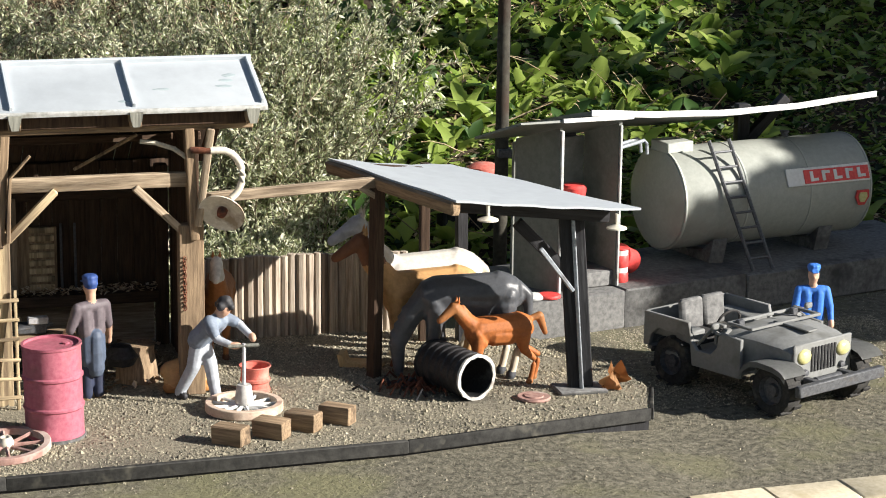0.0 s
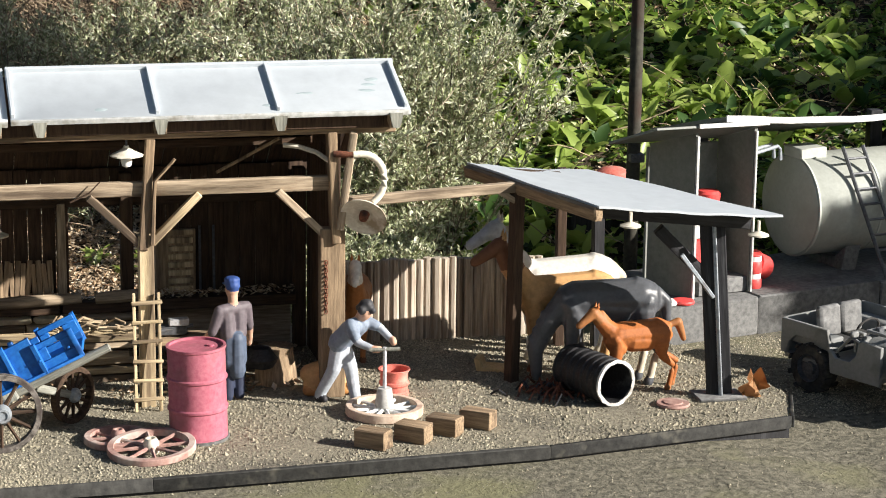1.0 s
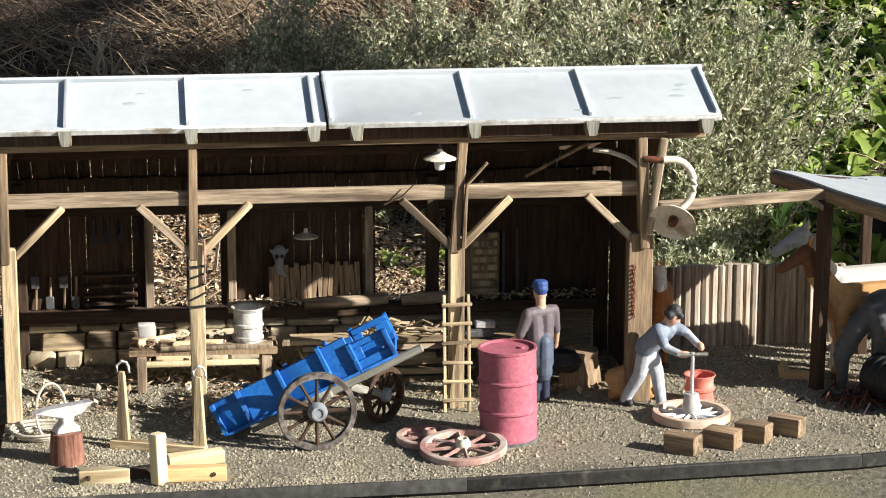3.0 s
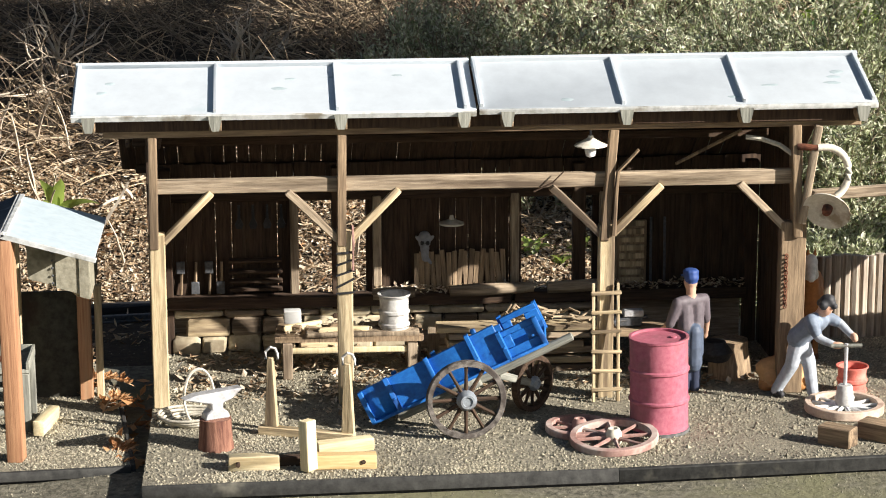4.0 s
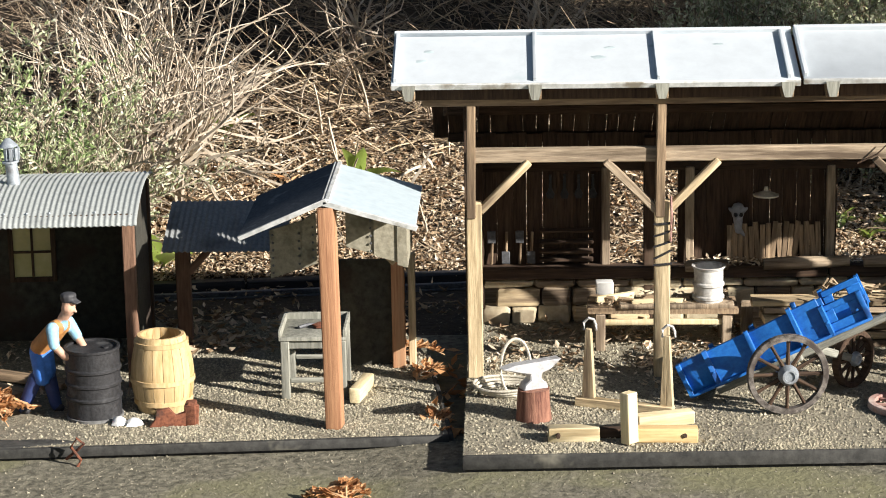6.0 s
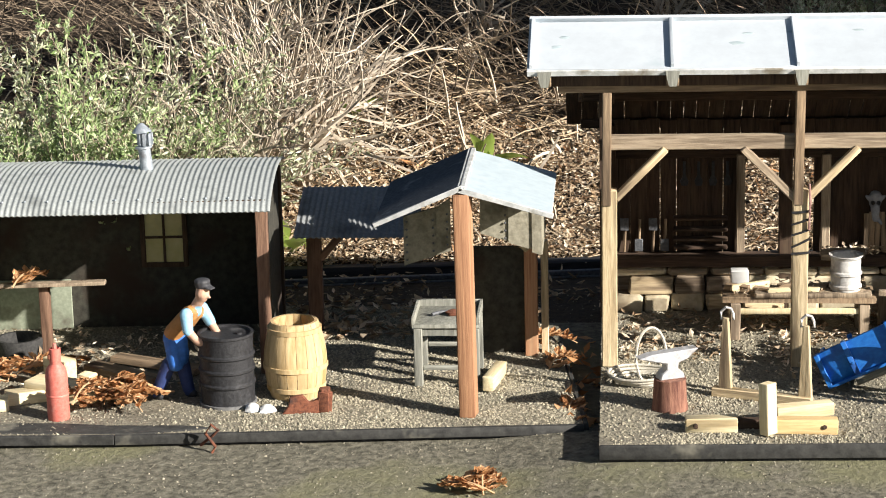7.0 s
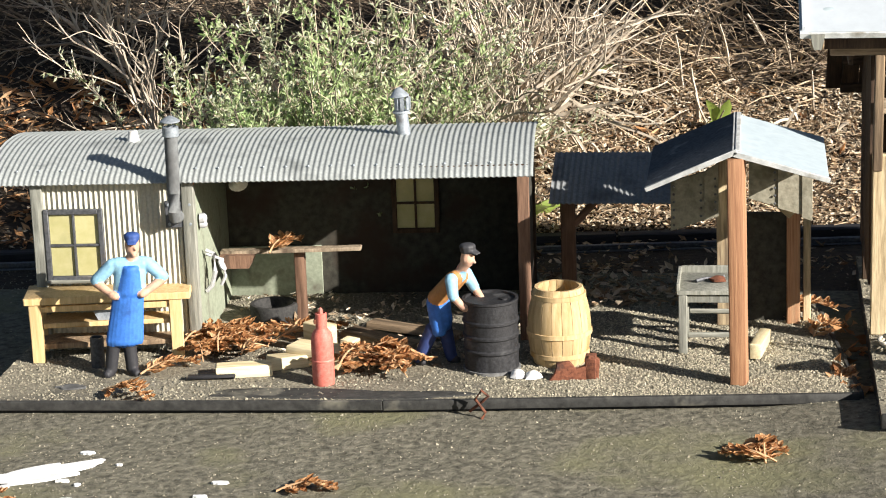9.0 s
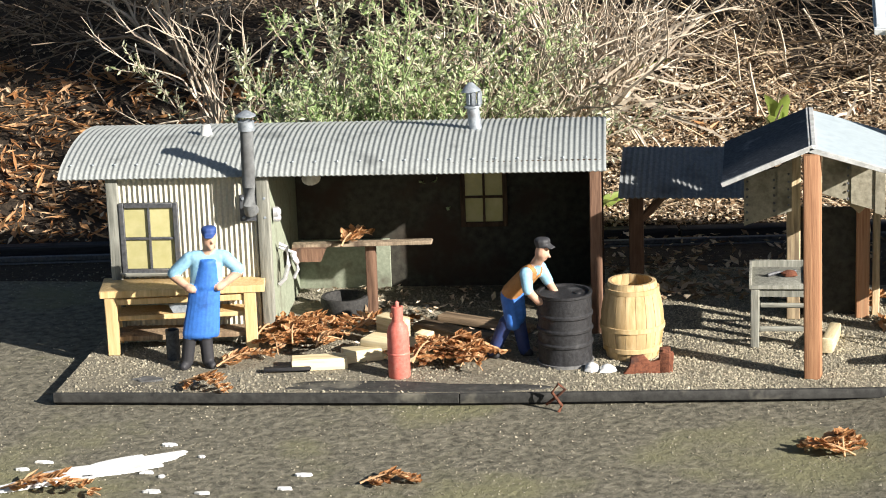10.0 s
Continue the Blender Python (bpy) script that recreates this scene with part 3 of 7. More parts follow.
def horse(label, x, y, z, turn, scale, coat, mane, face, grazing=False, socks=None, pose_legs=(0, 0, 0, 0)):
    """A toy horse that faces -x, its feet on z = 0; withers about 62 mm."""
    L = [(0, (-22, 0, 52), (20, 0, 53), 11.5, 12), (0, (-24, 0, 50), (-20, 0, 42), 10, 9), (0, (18, 0, 55), (24, 0, 50), 11, 9), (0, (-8, 0, 48), (10, 0, 47), 12, 11.5)]
    if grazing:
        neck = [(-24, 0, 53), (-36, 0, 39), (-43, 0, 24)]
        head = [(-44, 0, 23), (-43, 0, 5)]
    elif coat == "chestnut":
        neck = [(-25, 0, 55), (-36, 0, 65), (-42, 0, 72)]
        head = [(-43, 0, 74), (-57, 0, 63)]
    else:
        neck = [(-26, 0, 56), (-38, 0, 70), (-44, 0, 81)]
        head = [(-45, 0, 84), (-61, 0, 74)]
    L += [(0, neck[0], neck[1], 9, 6.6), (2, neck[1], neck[2], 6.6, 5.2), (2, head[0], head[1], 5.2, 3.2)]
    jaw = Vector(head[0]).lerp(Vector(head[1]), 0.3)
    L += [(2, head[0], tuple(jaw), 5.5, 4.6), (2, tuple(Vector(head[0]).lerp(Vector(head[1]), 0.85)), head[1], 3.3, 3.0)]
    for s in (-1, 1):
        ear = Vector(head[0]) + Vector((2.5, s * 2.6, 4.5))
        L += [(0, tuple(ear), tuple(ear + Vector((0.5, s * 0.4, 5))), 1.7, 0.8)]
    for k, (lx, s) in enumerate(((-22, -1), (-20, 1), (20, -1), (23, 1))):
        sw = pose_legs[k]
        hip = (lx, s * 5.5, 44 if lx < 0 else 46)
        knee = (lx + (sw * 0.4 if lx < 0 else -3 + sw * 0.3), s * 6, 25)
        hock = (lx + sw + (0 if lx < 0 else 5), s * 6, 23 if lx > 0 else 20)
        foot = (lx + sw + (0 if lx < 0 else 2), s * 6, 3)
        top = 8 if lx > 0 else 6.5
        L += [(0, hip, knee if lx < 0 else (lx + 1, s * 6, 32), top, 4.2), (0, knee if lx < 0 else (lx + 1, s * 6, 32), hock, 4.2, 2.8),
              (3 if socks else 0, (hock[0], hock[1], hock[2] - 6), foot, 2.5, 2.4), (1, foot, (foot[0] - 1, foot[1], 1.6), 3.1, 3.3)]
    for i in range(7):
        t = i / 6
        a = Vector(neck[0]).lerp(Vector(neck[1]), t * 2) if t < 0.5 else Vector(neck[1]).lerp(Vector(neck[2]), t * 2 - 1)
        a += Vector((-3.5, 0, 4.5)) if grazing else Vector((6.5, 0, 1.5))
        L += [(1, tuple(a), tuple(a + Vector((1.5, -3.5, -5))), 2.6, 1.8)]
    if coat == "chestnut":
        L += [(1, (28, 0, 58), (38, 0, 60), 2.6, 4.0), (1, (38, 0, 60), (44, 0, 44), 4.2, 2.6)]
    else:
        L += [(1, (29, 0, 57), (35, 0, 50), 3, 3.6), (1, (35, 0, 50), (36, 0, 26), 3.6, 2.0)]
    for s in (-1, 1):
        L += [(0, (-24, s * 7, 50), (-18, s * 6, 40), 5.5, 4.5), (0, (22, s * 7, 52), (18, s * 7, 40), 6, 4.5)]
    me = melted("toy_horse", L, [P[coat], P[mane], P[face], P[socks or coat]], 1.0, 4)
    return solo("toy_horse", me, None, label, "toy horse", "toy horses", at=Matrix.Translation(V(x, y, z)) @ Matrix.Rotation(radians(turn), 4, "Z") @ Matrix.Scale(scale, 4))

# ---- open barn ----
barn = thing("barn", "open-fronted weathered timber barn with a flat zinc roof", "barn", (210, 60, 0))
POSTS = (4, 126, 299, 424)
for x in POSTS:
    wide = 17 if x == 424 else 10
    timber("post", (x, 0, 0), (x, 0, 118), wide, 10, "timber" if x < 400 else "timber_grey", barn)
    timber("post_head", (x + (-2 if x < 400 else 2), -2.5, 108), (x + (-1 if x != 299 else 4), -2.5, 184), 7.5 if x < 400 else 12, 6, "timber_grey", barn)
timber("post_strut", (428, -9, 118), (437, -10, 184), 6, 5, "timber_worn", barn)
timber("wall_plate", (-28, -4, 185.5), (466, -4, 186.5), 7, 6, "timber_grey", barn)
for a, b in zip(POSTS, POSTS[1:]):
    timber("rail_beam", (a + 0.5, 1, 148.5), (b - 0.5, 1, 148.5), 9.6, 6, "timber_worn", barn)
    timber("brace", (a + 4, -1, 112), (a + 36, -1, 144.5), 6.5, 5, "timber", barn)
    timber("brace", (b - 4, -1, 112), (b - 37, -1, 144.5), 6.5, 5, "timber_worn", barn)
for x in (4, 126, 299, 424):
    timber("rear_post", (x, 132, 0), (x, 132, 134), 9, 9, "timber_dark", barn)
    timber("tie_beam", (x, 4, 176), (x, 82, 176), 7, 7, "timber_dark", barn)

# roof: two sheets with seams, set a little out of line
EAVE, RIDGE = (-21, 199.0), (40, 221.0)
slope = math.degrees(math.atan2(RIDGE[1] - EAVE[1], RIDGE[0] - EAVE[0]))


def roof_sheet(x0, x1, lift, turn, seams):
    mid = ((x0 + x1) / 2, (EAVE[0] + RIDGE[0]) / 2, (EAVE[1] + RIDGE[1]) / 2 + lift)
    run = math.hypot(RIDGE[0] - EAVE[0], RIDGE[1] - EAVE[1])
    m = Matrix.Translation(V(*mid)) @ Matrix.Rotation(radians(slope), 4, "X") @ Matrix.Rotation(radians(turn), 4, "Z")
    sheet = part("roof_sheet", block(x1 - x0, run, 1.4, 0.3, 0.1), M["zinc"], barn, "pale zinc roof sheet", m)
    w = x1 - x0
    for s in seams:
        part("seam", block(2.4, run - 3, 3.4, 0.3, 0.08, m=Matrix.Translation(V(s - mid[0], 0, 1.9))), M["zinc"], sheet, at=m)
    rs = random.Random(int(x0) + 90)
    for k in range(6):
        at = m @ Matrix.Translation(V(rs.uniform(-w / 2 + 14, w / 2 - 14), rs.uniform(-run / 2 + 8, run / 2 - 9), 0.35)) @ Matrix.Diagonal((rs.uniform(0.8, 1.7), rs.uniform(0.4, 0.8), 1, 1))
        part("tarnish_spot", lathe([(0, 0.55), (2.6, 0.55), (3.6, 0.3)], 12, wobble=0.22), M["zinc_stain"], sheet, "greenish tarnish spot", at=at)
    part("ridge_strip", block(w, 3.2, 4.2, 0.3, 0.1, m=Matrix.Translation(V(0, run / 2 - 1.6, 1.6))), M["zinc"], sheet, at=m)
    part("eave_strip", block(w, 1.6, 3.8, 0.3, 0.15, m=Matrix.Translation(V(0, -run / 2 - 0.8, -1.4))), M["zinc_edge"], sheet, at=m)


roof_sheet(-47, 211, 0, 0, (-44.5, 44, 122, 204))
roof_sheet(212.5, 473, 1.2, 0.25, (214, 306, 385, 470))
# roof underside in the darkened timber, which deepens the shade inside
rng = random.Random(12)
x = -26.0
while x < 458:
    w = rng.uniform(8.5, 13)
    gap = 0.2 if rng.random() < 0.75 else 0.9
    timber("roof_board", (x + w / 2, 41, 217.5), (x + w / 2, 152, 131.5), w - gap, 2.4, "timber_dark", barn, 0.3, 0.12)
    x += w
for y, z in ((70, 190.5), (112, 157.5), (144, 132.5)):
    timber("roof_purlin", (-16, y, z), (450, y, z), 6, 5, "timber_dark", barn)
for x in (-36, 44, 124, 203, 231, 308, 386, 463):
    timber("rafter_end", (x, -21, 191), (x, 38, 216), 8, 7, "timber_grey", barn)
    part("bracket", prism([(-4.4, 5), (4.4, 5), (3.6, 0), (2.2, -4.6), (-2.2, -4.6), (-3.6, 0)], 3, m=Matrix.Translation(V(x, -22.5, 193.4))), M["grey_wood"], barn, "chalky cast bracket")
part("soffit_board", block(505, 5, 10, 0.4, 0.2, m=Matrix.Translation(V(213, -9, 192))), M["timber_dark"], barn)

# rear wall of upright boards with daylight between them, two window openings and a low sill wall
rng = random.Random(4)
x = 0.0
while x < 428:
    w = rng.uniform(8.5, 12.5)
    c = x + w / 2
    in_win = 98 < c < 151 or 256 < c < 314
    gap = 0.1 if rng.random() < 0.8 else 0.7
    z_low = 112 if in_win else 30
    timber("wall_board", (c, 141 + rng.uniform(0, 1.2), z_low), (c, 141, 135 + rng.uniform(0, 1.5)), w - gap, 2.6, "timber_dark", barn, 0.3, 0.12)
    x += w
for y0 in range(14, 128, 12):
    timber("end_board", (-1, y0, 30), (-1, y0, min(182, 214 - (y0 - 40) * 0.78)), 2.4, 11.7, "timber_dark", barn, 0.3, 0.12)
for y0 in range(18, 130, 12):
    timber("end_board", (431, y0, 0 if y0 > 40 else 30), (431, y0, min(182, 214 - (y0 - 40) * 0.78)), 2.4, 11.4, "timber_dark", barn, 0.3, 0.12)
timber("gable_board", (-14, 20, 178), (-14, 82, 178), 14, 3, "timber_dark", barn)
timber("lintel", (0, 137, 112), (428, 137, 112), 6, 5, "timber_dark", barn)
for a in (95, 154, 253, 317):
    timber("window_post", (a, 134, 34), (a, 134, 112), 6, 6, "timber_worn", barn)
timber("sill_beam", (3, 128, 38), (250, 128, 38), 8, 14, "timber_dark", barn)
timber("sill_beam", (252, 128, 38), (420, 128, 38), 8, 14, "timber_dark", barn)
timber("rear_kick_board", (4, 146, 17), (420, 146, 17), 34, 3, "timber_worn", barn)
rng = random.Random(8)
for row, (z, h) in enumerate(((6.4, 12.8), (19.4, 12.6), (29.2, 6.4))):
    x = 8.0 + (row % 2) * 9
    while x < 300:
        w = rng.uniform(16, 34) if row < 2 else rng.uniform(26, 50)
        part("wall_block", block(h - 0.6, 12 + rng.uniform(-2, 2), w - 1.2, 1.6, 0.7), M[rng.choice(("stone_pale", "stone_pale", "timber", "timber_worn"))], barn,
             at=along((x, 133 + rng.uniform(-1.6, 1.6), z), (x + w - 1.2, 133 + rng.uniform(-1, 1), z)))
        x += w

# ---- iron shed with an arched roof ----
SH = Matrix.Translation(V(-441, -10, -8.5)) @ Matrix.Rotation(radians(3.7), 4, "Z")


def sh(x, y, z):
    p = SH @ V(x, y, z) / K
    return (p.x, p.y, p.z)


shed = thing("shed", "corrugated iron workshop shed with an arched roof", "shed", sh(40, 50, 0))
part("front_wall", corrugated(94, [(-2, 0), (-2, 114)], 3.5, 0.6, 0.8), M["wall_iron"], shed, "cream-painted corrugated iron wall", SH @ Matrix.Translation(V(-52, 0, 0)))
part("side_wall", block(3, 128, 112, 0.4, 0.2), M["shed_inside"], shed, "peeling pale green board wall", SH @ Matrix.Translation(V(2.2, 62, 56)))
part("left_wall", block(3, 128, 112, 0.4, 0.2), M["wall_iron"], shed, "", SH @ Matrix.Translation(V(-102.5, 62, 56)))
# rear wall is pale green too: shade painted dark, sunlit patch a separate panel
part("rear_wall", block(326, 3, 118, 0.4, 0.2), M["dark_and_shaded"], shed, "rear wall with its shade put into a dark colour", SH @ Matrix.Translation(V(58, 127, 59)))
part("wall_panel", block(66, 2, 36, 0.4, 0.2), M["shed_inside"], shed, "grey-green lower part of the rear wall, a sunlit patch set off by colour", SH @ Matrix.Translation(V(37, 124.2, 18)))
for x in (-100, 0):
    timber("corner_post", sh(x, -2, 0), sh(x, -2, 113), 8, 7, "grey_wood", shed, roll=3.7)
timber("corner_post", sh(218, 8, 0), sh(218, 8, 118), 8, 8, "brown_post", shed, roll=3.7)
timber("corner_post", sh(218, 122, 0), sh(218, 122, 116), 9, 9, "timber_dark", shed, roll=3.7)
timber("eave_beam", sh(-104, 2, 115.5), sh(222, 2, 117), 6, 5, "timber_dark", shed)
ARCH = [(-10, 114.5), (-6, 117.5), (2, 120.5), (12, 123), (25, 125.6), (42, 127.8), (60, 128.8), (80, 128.3), (100, 126.3), (120, 123), (138, 118)]
GABLE = [(0, 0), (0, 113), (12, 120.5), (25, 123.4), (42, 125.6), (60, 126.6), (80, 126.2), (100, 124.2), (127, 119), (127, 0)]
part("roof", corrugated(360, ARCH, 3.7, 0.38, 0.7), M["corrugated"], shed, "grey arched corrugated iron roof", SH @ Matrix.Translation(V(45.5, 0, 0)))
for i in range(24):
    part("roof_screw", lathe([(0.9, 0), (0.7, 0.7), (0, 0.9)], 8), M["galv"], shed, at=SH @ Matrix.Translation(V(-128 + i * 14.8, 2.5, 120.9)))


def pane_window(parent, m, w, h, thick, frame_mat, parts=(2, 2)):
    """A window with a frame, glazing bars and yellowed panes; its middle at m, facing local -y."""
    win = part("window", block(w, 1, h, 0, m=None), M["iron_dark"], parent, "iron-framed window with yellowed panes", m @ Matrix.Translation(V(0, 1.2, 0)))
    for s in (-1, 1):
        part("window_frame", block(3.4, 3, h + 3.4, 0.4), M[frame_mat], win, at=m @ Matrix.Translation(V(s * w / 2, -0.6, 0)))
        part("window_frame", block(w - 3.4, 3, 3.4, 0.4), M[frame_mat], win, at=m @ Matrix.Translation(V(0, -0.6, s * h / 2)))
    part("glazing_bar", block(1.6, 1.8, h - 3.4, 0.2), M[frame_mat], win, at=m @ Matrix.Translation(V(0, -0.7, 0)))
    part("glazing_bar", block(w - 3.4, 1.6, 1.6, 0.2), M[frame_mat], win, at=m @ Matrix.Translation(V(0, -0.75, 0)))
    for i in (-1, 1):
        for j in (-1, 1):
            part("pane", block(w / 2 - 2.6, 0.6, h / 2 - 2.6, 0), M["yellow_glass"], win, at=m @ Matrix.Translation(V(i * (w / 4 - 0.45), 0.2, j * (h / 4 - 0.45))))
    return win


pane_window(shed, SH @ Matrix.Translation(V(-76.5, -4.2, 72.5)), 36, 45, 3, "iron_dark")
timber("window_sill", sh(-97, -5.5, 48), sh(-56, -5.5, 48), 2.4, 5, "grey_wood", shed)
pane_window(shed, SH @ Matrix.Translation(V(138, 123.6, 66)), 30, 40, 3, "timber_dark")
flue = part("flue", tube([sh(-7, -1, 91), sh(-7, -8, 91), sh(-7, -13, 92), sh(-7.2, -15, 97), sh(-7, -15, 109), sh(-6.4, -15, 149.5)], 4.3, 14), M["iron_blue"], shed, "sooty sheet-iron stove pipe")
part("right_wall", prism([(34, 0), (34, 124)] + GABLE[4:], 3), M["dark_and_shaded"], shed, "", SH @ Matrix.Translation(V(219, 0, 0)) @ Matrix.Rotation(radians(90), 4, "Z"))
part("gable_wall", prism([(0, 108)] + GABLE[1:9] + [(127, 108)], 2.4), M["wall_iron"], shed, "", SH @ Matrix.Translation(V(-100, 0, 0)) @ Matrix.Rotation(radians(90), 4, "Z"))
part("flue_plate", block(19, 1.6, 18, 0.3), M["iron_dark"], shed, "", SH @ Matrix.Translation(V(-6, -3.8, 92)))
for i in (-1, 1):
    for j in (-1, 1):
        part("bolt", lathe([(1.1, 0), (1.0, 1.0), (0, 1.3)], 8), M["galv"], shed, at=SH @ Matrix.Translation(V(-6 + i * 7, -4.6, 92 + j * 6.5)) @ Matrix.Rotation(radians(90), 4, "X"))
part("flue_collar", lathe([(5.4, -3), (5.4, 3), (4.2, 3.4), (4.2, -3.4), (5.4, -3)], 14), M["galv"], flue, at=SH @ Matrix.Translation(V(-6.5, -15, 149.5)))
part("flue_cap", lathe([(0, 8.5), (2.5, 7.6), (6.6, 5), (6.6, 4.3), (0, 5)], 16), M["galv"], flue, "grey conical rain cap", SH @ Matrix.Translation(V(-6.4, -15, 151.5)))
cowl = part("cowl", lathe([(4.4, -8), (4.2, 11), (5.8, 11.4), (5.8, 12.6), (2.6, 13), (2.6, 22), (6.8, 22.5), (2, 28), (0, 28.5)], 16), M["galv"], shed, "galvanised roof ventilator", SH @ Matrix.Translation(V(137, 62, 132)) @ Matrix.Rotation(radians(-5), 4, "Y"))
for i in range(8):
    a = i * math.pi / 4
    part("cowl_fin", block(1.2, 2.2, 8.4, 0.1), M["galv"], cowl, at=SH @ Matrix.Translation(V(137 + 4.8 * math.cos(a), 62 + 4.8 * math.sin(a), 149.6)) @ Matrix.Rotation(a, 4, "Z"))
part("roof_vent", lathe([(5.5, -3), (3, 8), (2.6, 8.3), (0, 8.3)], 14), M["white"], shed, "small white cone vent", SH @ Matrix.Translation(V(-46, 58, 127)))
part("shelf", block(96, 8, 2.4, 0.4, 0.3), M["timber_worn"], shed, "worn wooden wall bench", SH @ Matrix.Translation(V(58, 53, 51.6)) @ Matrix.Rotation(radians(-0.8), 4, "Y"))
timber("shelf_leg", sh(63, 58, 0), sh(63, 58, 51), 7, 6, "brown_post", shed)
part("shelf_bracket", prism([(-12, 0), (12, 0), (8, -9), (-9, -9)], 20), M["brown_post"], shed, "reddish wooden bracket", SH @ Matrix.Translation(V(22, 54, 50.4)))
for z, r in ((86, 3.6), (82, 2.6)):
    part("wall_fitting", lathe([(r, 0), (r, 3), (r * .6, 4.5), (0, 5)], 10), M["iron_light"], shed, "", SH @ Matrix.Translation(V(5, 8, z)) @ Matrix.Rotation(radians(90), 4, "Y"))
part("tap_pipe", tube([sh(6, 16, 62), sh(11, 16, 60), sh(12, 16, 48), sh(9, 16, 38), sh(5, 16, 34)], 1.6, 8), M["iron_light"], shed, "bright bent tap pipe")
part("tap_pipe", tube([sh(5, 22, 58), sh(16, 22, 54), sh(17, 24, 42), sh(14, 24, 36)], 1.2, 8), M["iron_light"], shed, "bright bent tap pipe")
part("tap_wheel", lathe([(4, 0), (4.5, 1), (4, 2), (0, 2)], 14), M["iron_light"], shed, "", SH @ Matrix.Translation(V(15, 20, 50)) @ Matrix.Rotation(radians(60), 4, "Y"))
part("wall_lamp", lathe([(1.5, 4), (2, 2), (6, 0), (6.5, -1), (0, -1.5)], 14), M["enamel"], shed, "dusty enamel wall lamp", SH @ Matrix.Translation(V(28, 30, 104)) @ Matrix.Rotation(radians(35), 4, "X"))

# side roof between shed and shelter
side = thing("side_roof", "dark corrugated lean-to roof on a timber post", "roof", (-170, 120, -8.5))
part("roof_sheet", corrugated(86, [(88, 65), (108, 73), (150, 87)], 4.0, 0.5, 0.7), M["iron_blue"], side, "dark corrugated sheet", Matrix.Translation(V(-171, 0, 0)))
timber("post", (-203, 112, -15), (-203, 112, 72), 10, 9, "brown_post", side)
timber("brace", (-199, 111, 44), (-176, 111, 70), 6, 5, "brown_post", side)
timber("purlin", (-213, 112, 70), (-130, 112, 70), 5, 5, "timber_dark", side)

# work table with the blue-aproned figure
def work_table():
    t = thing("work_table", "pale pine work table with two lower shelves", "table", (-495, -28, -8.5))
    m = Matrix.Translation(V(-495, -25, -8.5)) @ Matrix.Rotation(radians(10), 4, "Z")
    part("tabletop", block(108, 34, 5, 0.5, 0.2), M["pine"], t, "", m @ Matrix.Translation(V(0, 0, 42)))
    for x in (-47, 44):
        for y in (-13, 13):
            part("leg", block(8, 6, 40, 0.5, 0.2), M["pine"], t, at=m @ Matrix.Translation(V(x, y, 20)))
    for z in (10, 24):
        part("shelf", block(92 if z == 10 else 84, 26, 3, 0.4, 0.2), M["pine"] if z == 24 else M["timber_grey"], t, at=m @ Matrix.Translation(V(-1, 1, z)))
    part("rail", block(86, 3, 4, 0.3), M["pine"], t, at=m @ Matrix.Translation(V(-1, -13, 36)))
    return m


TB = work_table()
solo("scrap_tray", prism([(-10, 3), (10, 5), (8, -3), (-7, -3)], 12), M["galv"], "bent grey metal tray on the table's shelf", "tray", at=TB @ Matrix.Translation(V(0, -4, 29)))
solo("pipe_stub", lathe([(4.5, 0), (4.5, 20), (3.5, 20), (3.5, 1), (0, 1)], 14), M["iron_dark"], "short dark pipe standing by the table", "pipe", at=Matrix.Translation(V(-497, -54, -8.5)))

apron = [(1, (-2.5 + k * 2.3, -4.6 + 0.16 * k * k, 23), (2 + k * 1.75, -4.2 + 0.2 * k * k, 55), 2.9, 2.8) for k in range(-4, 5)]
apron += [(1, (2.6 + k * 1.9, -5.6 + 0.2 * k * k, 55), (4.6 + k * 1.4, -5.4 + 0.3 * k * k, 71), 2.3, 1.9) for k in range(-3, 4)]
figure("painted figurine in a blue apron and cap, fists on hips", apron + [
    (0, (-13, 0, 2), (-15, -4, 2), 3.2, 3.0), (0, (1, 0, 2), (3.5, -4, 2), 3.2, 3.0), (0, (-12.6, 0, 4), (-9, 0, 26), 4.2, 4.6), (0, (1, 0, 4), (0, 0, 26), 4.2, 4.6),
    (1, (-2.5, 1.4, 25), (2, 0.6, 54), 7.6, 6.6), (1, (-7, 1, 25), (-2, 0.6, 54), 5, 5), (1, (3, 1, 25), (7, 0.6, 54), 5, 5),
    (2, (-1.5, 0.8, 56), (-1, 1, 70), 6.4, 5.4), (2, (6.5, 0.8, 56), (9, 1, 70), 6.4, 5.4), (2, (-4.5, 1, 73), (12.5, 1, 73), 4.8, 4.8),
    (2, (-7, 1, 73), (-18, 2, 63), 4.5, 4.0), (2, (15, 1, 73), (24, 2, 63.5), 4.5, 4.0), (3, (-18.5, 2, 62), (-9, -4, 55), 3.3, 2.5), (3, (24.5, 2, 62.5), (13.5, -3, 55.5), 3.3, 2.5),
    (3, (-8.5, -5, 54.6), (-6.5, -6, 54), 2.8, 2.6), (3, (12.6, -4, 55), (10.6, -5.4, 54.4), 2.8, 2.6), (3, (4.6, 0.6, 74), (6, 0, 80), 3.6, 3.6), (3, (6.2, -0.4, 82.4), (6.4, -0.6, 87), 4.5, 4.9), (3, (8.2, -5, 84.6), (8.6, -5.6, 83.8), 1.0, 1.0), (3, (7, -3.4, 80.6), (7, -3.8, 80), 2.2, 1.8)]
    + cap_limbs(4, (6.4, -0.8, 93.2), 5.3), ["boot", "blue", "sky", "skin", "cap"], -471, -70, -8.5, 12, 1.0)
